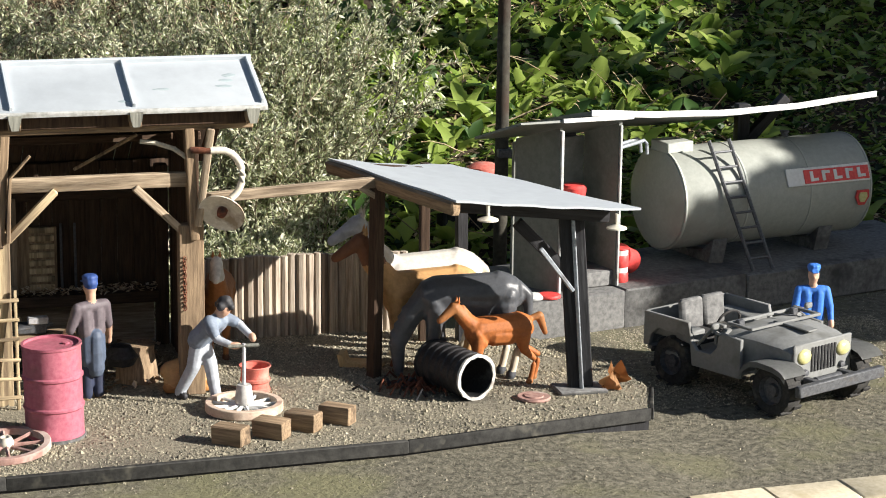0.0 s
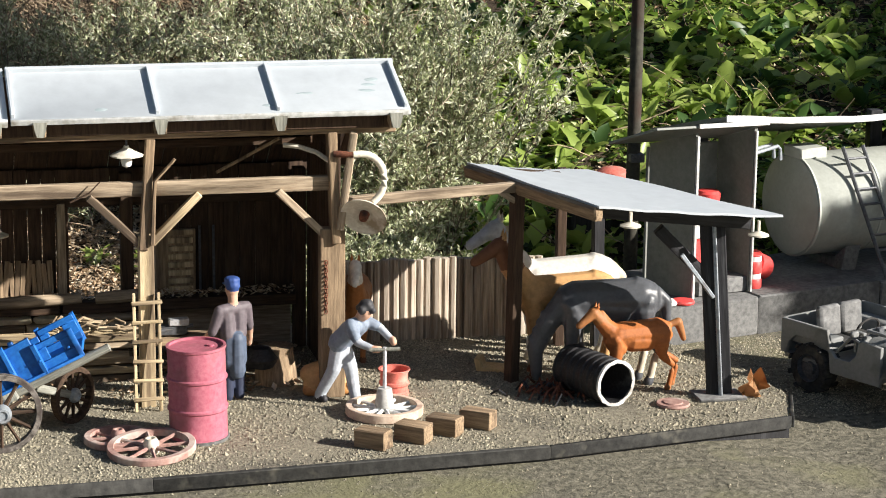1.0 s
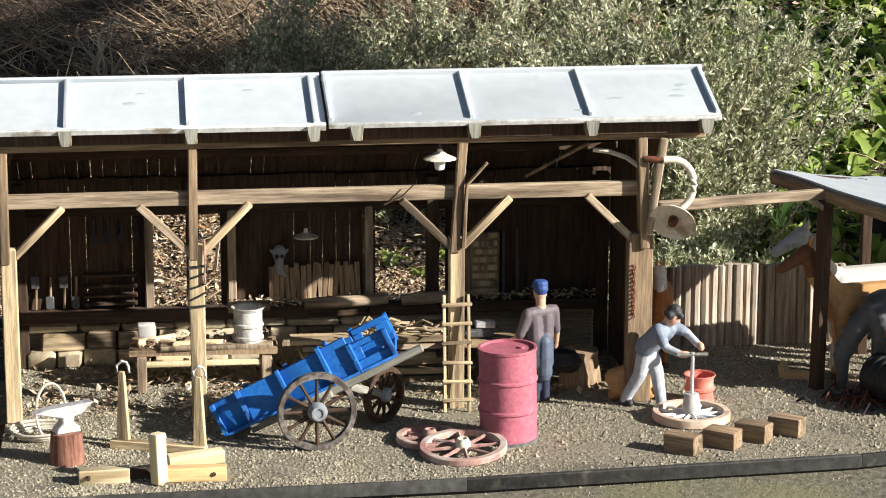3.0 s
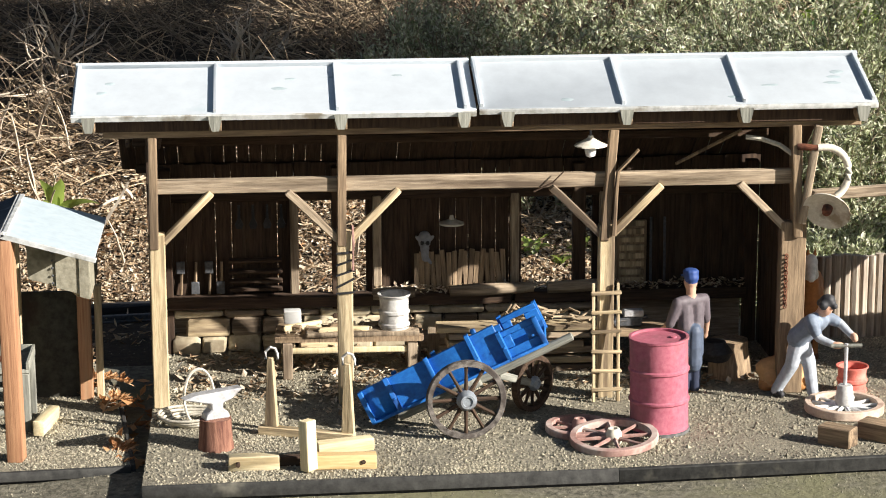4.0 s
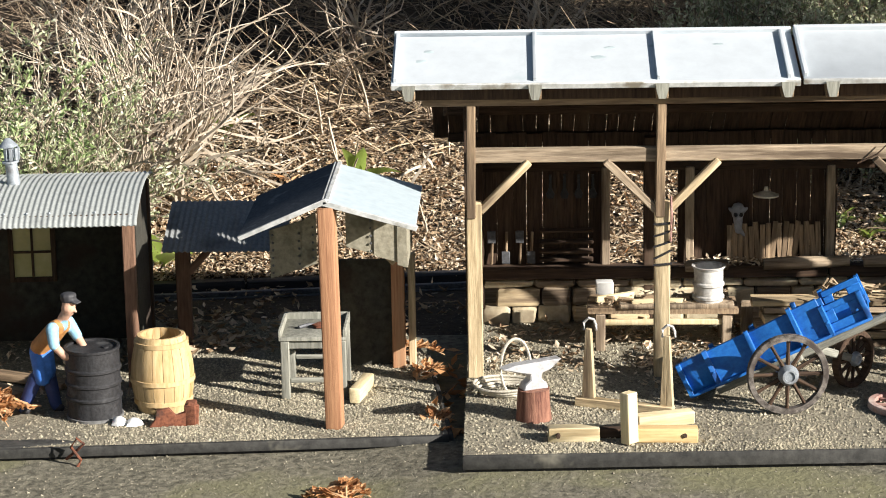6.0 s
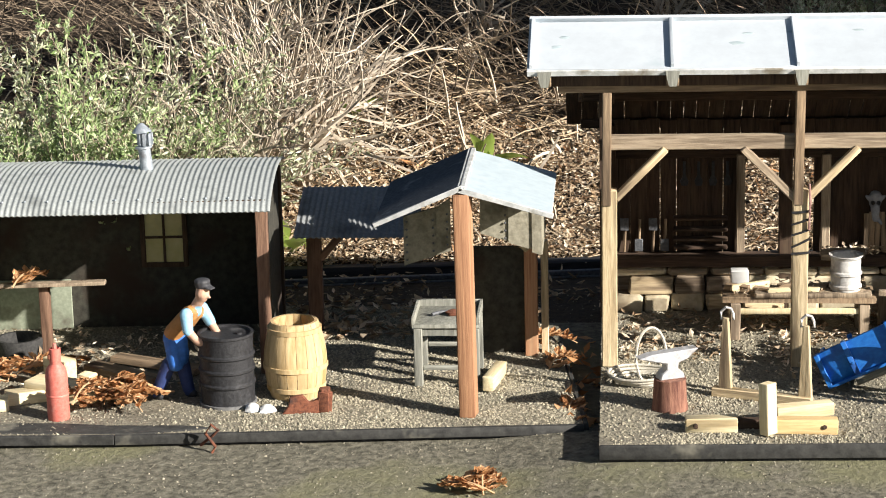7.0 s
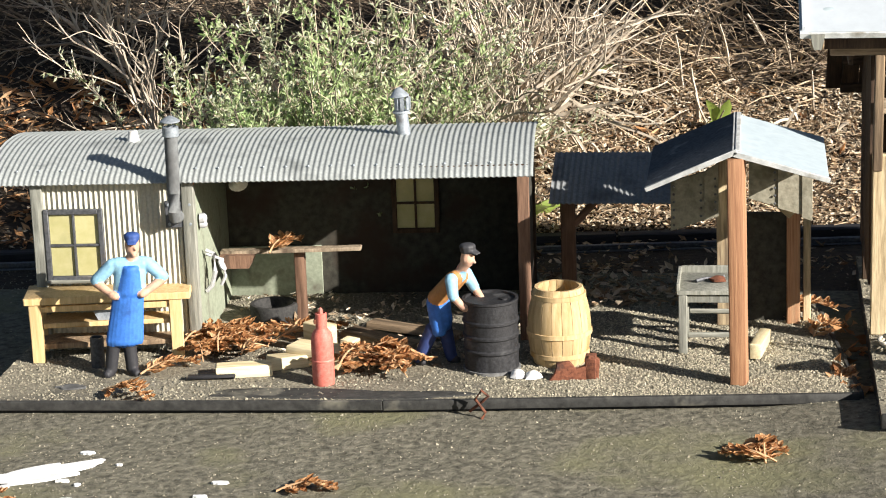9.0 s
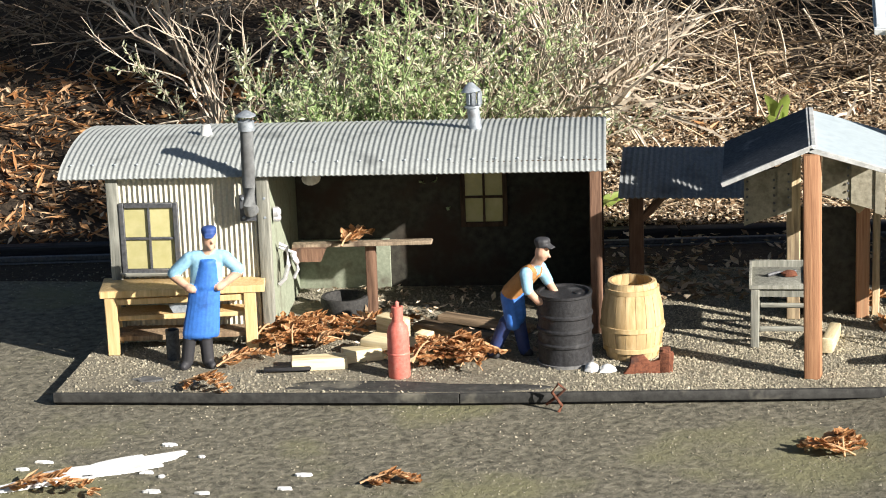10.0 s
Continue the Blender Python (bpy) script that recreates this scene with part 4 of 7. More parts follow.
figure("painted figurine in a tan waistcoat leaning over a drum", [
    (0, (-7, 15, 2), (-8, 11, 2), 3, 2.6), (0, (6, -2, 2), (6, -6, 2), 3, 2.6), (1, (-7, 14, 4), (-4, 5, 24), 4.0, 5), (1, (6, -2, 4), (4, 1, 24), 4.0, 5), (2, (-4, 0, 24), (-3, 3, 42), 5.2, 6),
    (2, (4, 2, 24), (3, 3, 42), 5.2, 6), (2, (0, -1, 28), (0, 1, 44), 6, 6.4), (3, (-3, 2, 44), (-3, -12, 59), 6.2, 5.6), (3, (3, 2, 44), (3, -12, 59), 6.2, 5.6), (4, (0, -14, 60), (0, -16, 64), 4.4, 3.2),
    (4, (-9, -13, 60), (-12, -16, 50), 4.2, 3.6), (4, (9, -13, 60), (11, -18, 50), 4.2, 3.6), (5, (-12, -16, 50), (-9, -22, 42), 2.9, 2.4), (5, (11, -18, 50), (9, -25, 43), 2.9, 2.4),
    (5, (-9, -23, 43), (-7, -25, 42), 2.8, 2.4), (5, (9, -24, 43), (8, -26, 42), 2.8, 2.4), (5, (0, -15, 64), (0, -19, 69), 3.4, 3.6), (5, (0, -20, 71), (0, -20.5, 74), 4.7, 4.5), (5, (0, -25, 71), (0, -25.6, 70), 1.0, 1.0)]
    + cap_limbs(6, (0, -20.5, 81.5), 5.6), ["boot", "navy", "blue", "tan", "sky", "skin", "dark"], -272, -44, -8.5, 66, 1.0)


def drum(name, label, r, h, material, x, y, z, hoops, group="drums", open_top=False, lid="", tilt=0.0, foot=""):
    ob = thing(name, label, "drum", (x, y, z), group)
    prof = [(0, 0.3), (r - 0.6, 0.3), (r + 0.5, 0), (r + 0.5, 1.6), (r, 2.2)]
    for f in hoops:
        prof += [(r, h * f - 1.6), (r + 0.9, h * f - 0.6), (r + 0.9, h * f + 0.6), (r, h * f + 1.6)]
    prof += [(r, h - 2.2), (r + 0.6, h - 1.6), (r + 0.6, h), (r - 1.2, h)]
    prof += [(r - 1.2, h - 1.6), (0, h - 1.6)] if not open_top else [(r - 1.2, 2), (0, 2)]
    at = Matrix.Translation(V(x, y, z)) @ Matrix.Rotation(radians(tilt), 4, "Y")
    part("body", lathe(prof, 40, wobble=0.004), M[material], ob, "", at)
    if not open_top:
        part("bung", lathe([(2.2, 0), (2.2, 1), (0, 1.3)], 10), M[material], ob, at=at @ Matrix.Translation(V(r * 0.5, 0, h - 1.6)))
    if foot:
        part("foot_ring", lathe([(0, 0), (r + 1.0, 0), (r + 1.1, 1.8), (r, 2), (0, 2)], 40, wobble=0.01), M[foot], ob, "pale dried cement ring", at)
    return ob


drum("oil_drum", "faded pinkish red steel oil drum standing on gravel", 18.6, 62, "pink", 323.5, -76, 0, (0.34, 0.66), foot="slab", tilt=-1.2)
drum("tar_drum", "battered black steel drum standing on gravel", 17.2, 47, "tar", -240, -52, -8.5, (0.3, 0.5, 0.7), foot="slab")


def barrel():
    ob = thing("barrel", "pale yellow wooden barrel open at the top", "barrel", (-198, -36, -8.5))
    prof = lambda f: 14.0 + 6.2 * math.sin(math.pi * (0.12 + 0.82 * f))
    n, h = 18, 50
    for i in range(n):
        b = bmesh.new()
        a0, a1 = 2 * math.pi * (i + 0.02) / n, 2 * math.pi * (i + 0.98) / n
        rows = []
        for k in range(9):
            f = k / 8
            r = prof(f)
            rows.append([b.verts.new(V(rr * math.cos(a), rr * math.sin(a), h * f)) for rr, a in ((r, a0), (r + 0.25, (a0 + a1) / 2), (r, a1), (r - 2, a1), (r - 2, a0))])
        for p, q in zip(rows, rows[1:]):
            for j in range(5):
                b.faces.new((p[j], p[(j + 1) % 5], q[(j + 1) % 5], q[j]))
        b.faces.new(rows[0]), b.faces.new(rows[-1][::-1])
        part("stave", b, M["barrel"], ob, at=Matrix.Translation(V(-198, -36, -8.5)))
    for f in (0.14, 0.42, 0.9):
        part("hoop", lathe([(prof(f - .03) + .2, h * f - 1.6), (prof(f) + .9, h * f - 1.4), (prof(f) + .9, h * f + 1.4), (prof(f + .03) + .2, h * f + 1.6)], 36), M["barrel"], ob, "", Matrix.Translation(V(-198, -36, -8.5)))
    part("bottom", lathe([(0, 0), (14, 0), (14, 3), (0, 3)], 24), M["timber_dark"], ob, "", Matrix.Translation(V(-198, -36, -6.5)))


barrel()

gas = thing("gas_bottle", "faded red gas bottle standing on gravel", "gas bottle", (-342.5, -86, -8.5))
GB = Matrix.Translation(V(-342.5, -86, -8.5))
part("body", lathe([(0, 0), (6.6, 0), (7.0, 1.2), (7.0, 29), (6.2, 33), (3.6, 36.5), (3.4, 38), (0, 38)], 24), M["bottle_red"], gas, "", GB)
part("valve_guard", lathe([(3.7, 36), (3.7, 46), (2.9, 46.4), (2.9, 37), (3.7, 36)], 16), M["bottle_red"], gas, "", GB)
part("valve", block(2, 6, 3, 0.4), M["rust"], gas, "rusty valve", GB @ Matrix.Translation(V(-3.4, 0, 41)))
part("valve_stem", lathe([(0, 44), (1.6, 44), (1.2, 49), (0, 50)], 8), M["bottle_red"], gas, "", GB)
part("weld_seam", lathe([(7.0, 15.2), (7.25, 15.7), (7.25, 16.3), (7.0, 16.8)], 24), M["bottle_red"], gas, "", GB)

rust = thing("rusty_bracket", "rusty broken iron bracket lying on the gravel", "scrap", (-182, -72, -8.5))
part("plate", prism([(-16, 0), (15, 0), (16, 13), (9, 15), (7, 9), (1, 7), (-3, 12), (-11, 11), (-12, 5)], 4, bevel=0.4), M["rust"], rust, "", Matrix.Translation(V(-186, -74, -8.5)) @ Matrix.Rotation(radians(8), 4, "Z"))
part("flange", block(7, 12, 14, 0.6, 0.5), M["rust"], rust, "", Matrix.Translation(V(-176, -69, -1.5)))


def plank(x, y, z, turn, n, w, h, material, label, tilt=0.0, name="plank"):
    return solo(name, block(w, h, n, 0.6, 0.3), M[material], label, "plank", "scrap timber",
                at=Matrix.Translation(V(x, y, z)) @ Matrix.Rotation(radians(turn), 4, "Z") @ Matrix.Rotation(radians(90 + tilt), 4, "Y"))


plank(-397, -70, -4.8, 12, 36, 7.5, 12, "pale_wood", "pale sawn plank lying on the gravel")
plank(-372, -52, -4.5, 22, 26, 8, 12, "pale_wood", "pale sawn offcut lying on the gravel")
plank(-352, -46, -2, -20, 40, 12, 18, "pale_wood", "pale sawn beam end lying on the gravel")
plank(-331, -52, 1, 70, 10, 19, 10, "pale_wood", "pale sawn block standing on the gravel")
plank(-356, -22, 2, -35, 22, 20, 10, "pale_wood", "pale sawn block standing by the shed")
plank(-318, -5, -4, -35, 62, 5, 14, "timber_grey", "weathered plank lying by the shed")
plank(-300, 20, -5, -25, 70, 4, 12, "timber_grey", "weathered plank lying in the shed")
plank(-416, -80, -6.2, 8, 30, 2.5, 5, "black_timber", "charred stick lying on the gravel")
solo("tyre", lathe([(11, -5.5), (14, -6), (15.5, -4), (16, 0), (16.6, 6), (16, 8), (13.5, 8), (12.5, 0), (11, -5.5)], 32), M["rubber"], "small black rubber tyre lying flat", "tyre", at=Matrix.Translation(V(-401, 49, -2.8)))

# grey side table and roofed stand
stand = thing("roofed_stand", "post-mounted gabled stand with one dark and one zinc roof side", "shelter", (-85, -25, -8.5))
timber("post", (-84, -79, -8.5), (-85.5, -79, 134), 11.5, 10, "redwood", stand, 0.7, 0.2, roll=-8)
timber("post", (-49, 52, -8.5), (-49, 52, 112), 9, 9, "redwood", stand)
timber("post", (-95, 48, -8.5), (-95, 48, 128), 9, 9, "timber", stand)
timber("post", (-40, 58, -8.5), (-40, 58, 70), 5, 6, "timber", stand)
timber("brace", (-50, 50, 66), (-74, 50, 88), 6, 6, "timber", stand)
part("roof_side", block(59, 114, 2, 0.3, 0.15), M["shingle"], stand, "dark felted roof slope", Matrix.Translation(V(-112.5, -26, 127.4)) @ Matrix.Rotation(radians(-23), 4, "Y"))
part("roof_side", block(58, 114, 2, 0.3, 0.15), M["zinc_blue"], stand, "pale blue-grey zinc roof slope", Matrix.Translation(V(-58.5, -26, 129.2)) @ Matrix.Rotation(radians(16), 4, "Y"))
for s, mx, ang in ((-1, -112.5, -23), (1, -58.5, 16)):
    part("verge_strip", block(60, 2, 3.2, 0.3), M["zinc_edge"], stand, "", Matrix.Translation(V(mx, -83.5, 126.8 if s < 0 else 128.6)) @ Matrix.Rotation(radians(ang), 4, "Y"))
part("ridge_cap", block(5, 114, 1.6, 0.4), M["zinc_edge"], stand, "", Matrix.Translation(V(-85.5, -26, 138.6)))
for i, (x0, x1, z0, z1, d) in enumerate(((-127, -106, 74, 106, 0.33), (-106, -97, 81, 112, 0.33))):
    part("panel", prism([(x0, z0), (x1, z0 + (x1 - x0) * d), (x1, z1 + 6), (x0, z1)], 3), M["rivet_board"], stand, "riveted grey-brown panel", Matrix.Translation(V(0, -22 - i * 1.2, 0)))
for i, (x0, x1, z0) in enumerate(((-78, -60, 95), (-60, -45, 89), (-45, -39, 83))):
    part("panel", prism([(x0, z0), (x1, z0 - (x1 - x0) * 0.3), (x1, z0 + 28 - (x1 - x0) * 0.29), (x0, z0 + 30)], 3), M["rivet_board"], stand, "riveted grey-brown panel", Matrix.Translation(V(0, -22 - i * 1.2, 0)))
for x, z in [(-125, 78 + 5 * k) for k in range(6)] + [(-108, 84 + 5 * k) for k in range(5)] + [(-99, 88 + 5 * k) for k in range(5)] + [(-62, 92 + 5 * k) for k in range(5)] + [(-43, 84 + 5 * k) for k in range(5)]:
    part("rivet", lathe([(0.9, 0), (0.6, 0.6), (0, 0.8)], 6), M["iron_dark"], stand, at=Matrix.Translation(V(x, -24.6, z)) @ Matrix.Rotation(radians(90), 4, "X"))
part("rear_panel", block(44, 3, 76, 0.4), M["dark_and_shaded"], stand, "dark board panel", Matrix.Translation(V(-74, 58, 28)))
part("side_panel", block(3, 70, 32, 0.4), M["rivet_board"], stand, "", Matrix.Translation(V(-40, 14, 96)))

tab = thing("side_table", "grey-green weathered small table with a shallow tray top", "table", (-103, 2, -8.5))
for x, y in ((-120, -18), (-83, -18), (-120, 22), (-83, 22)):
    timber("leg", (x, y, -8.5), (x, y, 31), 5.5, 5.5, "grey_wood", tab)
part("tabletop", block(44, 46, 3, 0.4, 0.2), M["grey_wood"], tab, "", Matrix.Translation(V(-102, 2, 32.5)))
for x, y, sx, sy in ((-102, 24, 44, 2), (-123, 2, 2, 46), (-81, 2, 2, 46)):
    part("rim", block(sx, sy, 5, 0.3), M["grey_wood"], tab, at=Matrix.Translation(V(x, y, 36)))
part("apron_rail", block(32, 2.5, 5, 0.3), M["grey_wood"], tab, at=Matrix.Translation(V(-102, -18, 28)))
timber("stretcher", (-117, -18, 4), (-86, -18, 4), 3, 3, "grey_wood", tab)
timber("stretcher", (-117, 22, 8), (-86, 22, 8), 3, 3, "grey_wood", tab)
solo("scrap_lump", lathe([(0, 0), (7, 0.6), (6, 3), (2, 4.5), (0, 4.6)], 9, wobble=0.3), M["rust"], "reddish scrap lying on the grey table", "scrap", at=Matrix.Translation(V(-98, 2, 34)) @ Matrix.Scale(0.8, 4))
solo("pliers", tube([(-112, -2, 35.2), (-106, 3, 35.6), (-100, 4, 35.4), (-94, 8, 35.4)], 1.2, 6), M["iron_dark"], "small dark tool lying on the grey table", "tool")
plank(-71, -12, -3.5, 82, 46, 10, 7, "pale_wood", "pale wooden wedge lying on the gravel", 4)

# ---- things in and before the barn ----
def spoke_wheel(name, parent, m, r, mats, spokes=12, hub=5.5, width=5, rim=3.4, hub_len=9, label=""):
    """A wooden spoked wheel, its axle along local z."""
    w = part(name, lathe([(r - rim, -width / 2), (r - 0.5, -width / 2), (r, -width / 2 + 0.5), (r, width / 2 - 0.5), (r - 0.5, width / 2), (r - rim, width / 2), (r - rim, -width / 2)], 40), M[mats[0]], parent, label, m)
    part("hub", lathe([(0, -hub_len / 2), (hub * .7, -hub_len / 2), (hub, -hub_len / 4), (hub, hub_len / 4), (hub * .7, hub_len / 2), (hub * .5, hub_len / 2), (hub * .45, hub_len / 2 - 1), (0, hub_len / 2 - 1)], 18), M[mats[1]], w, at=m)
    for i in range(spokes):
        a = 2 * math.pi * i / spokes
        s = lathe([(1.6, hub - 1), (1.1, (hub + r) / 2), (1.4, r - rim + 0.6)], 6)
        part("spoke", s, M[mats[2]], w, at=m @ Matrix.Rotation(a, 4, "Z") @ Matrix.Rotation(radians(90), 4, "Y"))
    return w


def cart():
    c = thing("cart", "blue-painted wooden farm cart tipped down on its tail", "cart", (200, -44, 0))
    B = Matrix.Translation(V(143.3, -38.6, 2.6)) @ Matrix.Rotation(radians(-6.2), 4, "Z") @ Matrix.Rotation(radians(-26), 4, "Y") @ Matrix.Diagonal((1, 1, 0.8, 1))
    part("bed", block(123, 34, 3, 0.4), M["blue"], c, "", B @ Matrix.Translation(V(62, 0, 2)))
    steps = ((0, 20, 17), (20, 49, 17.5), (49, 79, 18), (79, 98, 20), (98, 124, 23))
    for s in (-1, 1):
        for k, (a, b, h) in enumerate(steps):
            if k < 4:
                h += 11 if s < 0 else -1
                part("side_board", block(b - a - 0.6, 2.4, h, 0.4, 0.3), M["blue"], c, at=B @ Matrix.Translation(V((a + b) / 2, s * 17.5, h / 2 + 1)) @ Matrix.Rotation(radians(-1.6), 4, "Y"))
            else:
                part("side_board", block(b - a - 0.6, 2.4, 8, 0.4), M["blue"], c, at=B @ Matrix.Translation(V((a + b) / 2, s * 17.5, 5)))
                part("side_board", block(b - a - 0.6, 2.4, 5, 0.4), M["blue"], c, at=B @ Matrix.Translation(V((a + b) / 2, s * 17.5, 22)))
                for x0, x1 in ((a, a + 7), (a + 16, b)):
                    part("side_board", block(x1 - x0 - 0.6, 2.4, 10.4, 0.4), M["blue"], c, at=B @ Matrix.Translation(V((x0 + x1) / 2, s * 17.5, 14.3)))
        for x, h in ((1, 19), (20, 21), (49, 22), (79, 25), (98, 26), (123, 25)):
            h += 10 if s < 0 and x < 90 else 0
            part("rib", block(3.2, 3.4, h, 0.4, 0.3), M["blue"], c, at=B @ Matrix.Translation(V(x, s * 20.2, h / 2)))
        part("rail", block(123, 3, 2.6, 0.4, 0.3), M["blue"], c, at=B @ Matrix.Translation(V(62, s * 20.5, 1)))
    for x, h in ((1.2, 17), (79, 18)):
        part("end_board", block(2.4, 32, h, 0.4), M["blue"], c, at=B @ Matrix.Translation(V(x, 0, h / 2 + 3.5)))
    for x in (20, 49, 79, 98, 118):
        part("bolt", lathe([(1.1, 0), (0.8, 0.7), (0, 0.9)], 8), M["blue"], c, at=B @ Matrix.Translation(V(x, -22, 12)) @ Matrix.Rotation(radians(90), 4, "X"))
    part("drawbar", lathe([(0, -52), (4.2, -52), (4.6, -20), (4.0, 40), (3.4, 71), (0, 72)], 12, wobble=0.06), M["grey_wood"], c, "lichen-grey pole under the bed", B @ Matrix.Translation(V(68, -10, -6)) @ Matrix.Rotation(radians(90), 4, "Y"))
    part("axle_block", block(20, 36, 9, 0.8, 0.5), M["grey_wood"], c, "", B @ Matrix.Translation(V(64, 0, -5)))
    timber("axle", (198.5, -86, 25.8), (209, -30, 25.8), 4, 4, "iron_dark", c)
    spoke_wheel("wheel", c, Matrix.Translation(V(198.5, -85, 25.7)) @ Matrix.Rotation(radians(6), 4, "Z") @ Matrix.Rotation(radians(90), 4, "X"), 25.6, ("dry_wood", "galv", "timber_dark"), 12, hub=6.5, rim=3.6, hub_len=13, label="worn spoked wooden wheel")
    spoke_wheel("wheel", c, Matrix.Translation(V(247, -30, 19.2)) @ Matrix.Rotation(radians(44), 4, "Z") @ Matrix.Rotation(radians(90), 4, "X"), 19, ("timber_dark", "galv", "timber_dark"), 12, hub=5, label="dark spoked wooden wheel")
    timber("fore_axle", (247, -30, 19), (222, -52, 32), 5, 5, "grey_wood", c)


cart()


def loose_wheel(label, x, y, z, r, tx, ty, mats, spokes=12, width=4.5, hub_len=12):
    t = thing("spare_wheel", label, "wheel", (x, y, 0), "loose wheels")
    m = Matrix.Translation(V(x, y, z)) @ Matrix.Rotation(radians(tx), 4, "X") @ Matrix.Rotation(radians(ty), 4, "Y")
    spoke_wheel("rim", t, m, r, mats, spokes, 5, width, 4.2, hub_len)
    return t


loose_wheel("faded red spoked cart wheel lying flat on gravel", 290, -104, 4.5, 28, 4, -3, ("wheel_red", "enamel", "wheel_red"), 8)
loose_wheel("faded red spoked cart wheel half under another", 272, -76, 2.6, 22, 0, 0, ("wheel_red", "wheel_red", "wheel_red"), 8)
loose_wheel("pale spoked millstone wheel lying flat on gravel", 451, -48, 3.5, 26, 0, 0, ("stone", "slab", "white"), 12, 6, 8)
auger = thing("hub_auger", "grey wheel hub with a hand auger standing in it", "tool", (451, -48, 4))
part("hub", lathe([(0, 0), (6, 0), (6.4, 2), (5, 12), (4.4, 13), (0, 13)], 18), M["pail"], auger, "", Matrix.Translation(V(451, -48, 5)))
part("shaft", tube([(451, -48, 18), (451, -48, 46)], 1.3, 8), M["iron_light"], auger)
part("handle", tube([(441, -46, 44), (461, -50, 45)], 1.3, 8), M["grey_wood"], auger, "wooden cross handle")

figure("grey painted figurine with a slouch hat bending over a wheel hub", [
    (0, (-4, 14, 2), (-5, 9, 2), 3, 2.6), (0, (5, -8, 2), (5, -12, 2), 3, 2.6), (1, (-4, 13, 4), (-3, 3, 22), 3.6, 4.4), (1, (-3, 3, 22), (-2, 0, 38), 4.6, 5.4), (1, (5, -8, 4), (4, -5, 23), 3.6, 4.4),
    (1, (4, -5, 23), (2, 0, 38), 4.6, 5.4), (2, (-3, 0, 40), (-4, -12, 52), 6.6, 6.0), (2, (3, 0, 40), (4, -12, 52), 6.6, 6.0), (3, (-2, -6, 48), (2, -13, 53), 6, 5.6), (2, (-7, -12, 54), (-9, -17, 47), 4.4, 3.6), (2, (7, -12, 54), (10, -20, 51), 4.4, 3.6),
    (1, (-7, -12, 54), (-9, -19, 44), 3.6, 2.9), (1, (7, -12, 54), (11, -22, 50), 3.6, 2.9), (1, (-9, -19, 44), (-7, -29, 41), 2.8, 2.3), (1, (11, -22, 50), (9, -32, 44), 2.8, 2.3),
    (4, (-7, -30, 41), (-5, -32, 41), 2.5, 2.3), (4, (9, -33, 44), (7, -35, 43), 2.5, 2.3), (4, (0, -13, 56), (0, -16, 60), 3, 3.2), (4, (0, -17, 60), (0, -19, 62), 4.4, 4.2), (5, (0, -18, 65.5), (0, -20, 66.5), 4.6, 4.2), (5, (-4, -18.5, 64), (4, -19.5, 64), 3, 3), (5, (0, -14, 64), (0, -24, 63.4), 2.6, 2.2)],
    ["boot", "sky_grey", "steel", "steel", "skin", "dark"], 427, -17, 0, 46, 1.07)
figure("painted figurine in a mauve shirt and apron, seen from behind", [
    (0, (-5, 0, 2), (-5, -4, 2), 3, 2.8), (0, (5, 0, 2), (6, -4, 2), 3, 2.8), (1, (-4.6, 0, 4), (-4, 0, 40), 4, 5), (1, (4.6, 0, 4), (4, 0, 40), 4, 5), (2, (-4, 1, 28), (-4, 0.5, 46), 5.6, 5.4), (2, (4, 1, 28), (4, 0.5, 46), 5.6, 5.4),
    (3, (-4.5, 0, 47), (-5, -0.5, 63), 5.8, 5), (3, (4.5, 0, 47), (5, -0.5, 63), 5.8, 5), (3, (-9, 0, 65), (9, 0, 65), 4.2, 4.2), (3, (-11, 0, 65), (-15, -3, 50), 3.9, 3.4), (3, (11, 0, 65), (15, -3, 50), 3.9, 3.4),
    (4, (-15, -3, 50), (-20, -10, 39), 3.1, 2.5), (4, (-20, -11, 38), (-21, -12, 35), 2.8, 2.5), (4, (15, -3, 50), (17, -12, 42), 2.9, 2.4), (4, (17, -13, 41), (17, -15, 40), 2.7, 2.4), (2, (0, 4.5, 22), (0, 4.5, 45), 6, 5.2), (4, (0, 0, 68), (0, -0.5, 75), 3.4, 3.6), (4, (0, -1, 77), (0, -1, 80), 4.8, 4.6), (5, (0, 0, 81), (0, 0, 83), 5.2, 4.6)] + cap_limbs(5, (0, -1, 86.5), 6.0),
    ["shoe", "denim", "apron", "mauve", "skin", "cap"], 357, 1, 0, 206, 0.99)


def ladder(label, x, y, top, tilt, w, rungs, bot_w=None, lean_x=0.0, material="timber_grey"):
    l = thing("ladder", label, "ladder", (x, y, 0))
    for s in (-1, 1):
        timber("stile", (x + s * w / 2, y, 0.5), (x + s * w / 2 + lean_x, y + tilt, top), 2.2, 2.2, material, l, 0.4, 0.2)
    for i in range(rungs):
        f = (i + 0.7) / (rungs + 0.2)
        timber("rung", (x - w / 2 - 2 + lean_x * f, y - 1.8 + tilt * f, top * f), (x + w / 2 + 2 + lean_x * f, y - 1.8 + tilt * f, top * f + random.uniform(-.6, .6)), 2.2, 2.2, material, l, 0.4, 0.2)
    return l


ladder("rough little wooden ladder leaning on a barn post", 298, -15, 80, 7, 16.5, 6, material="timber")

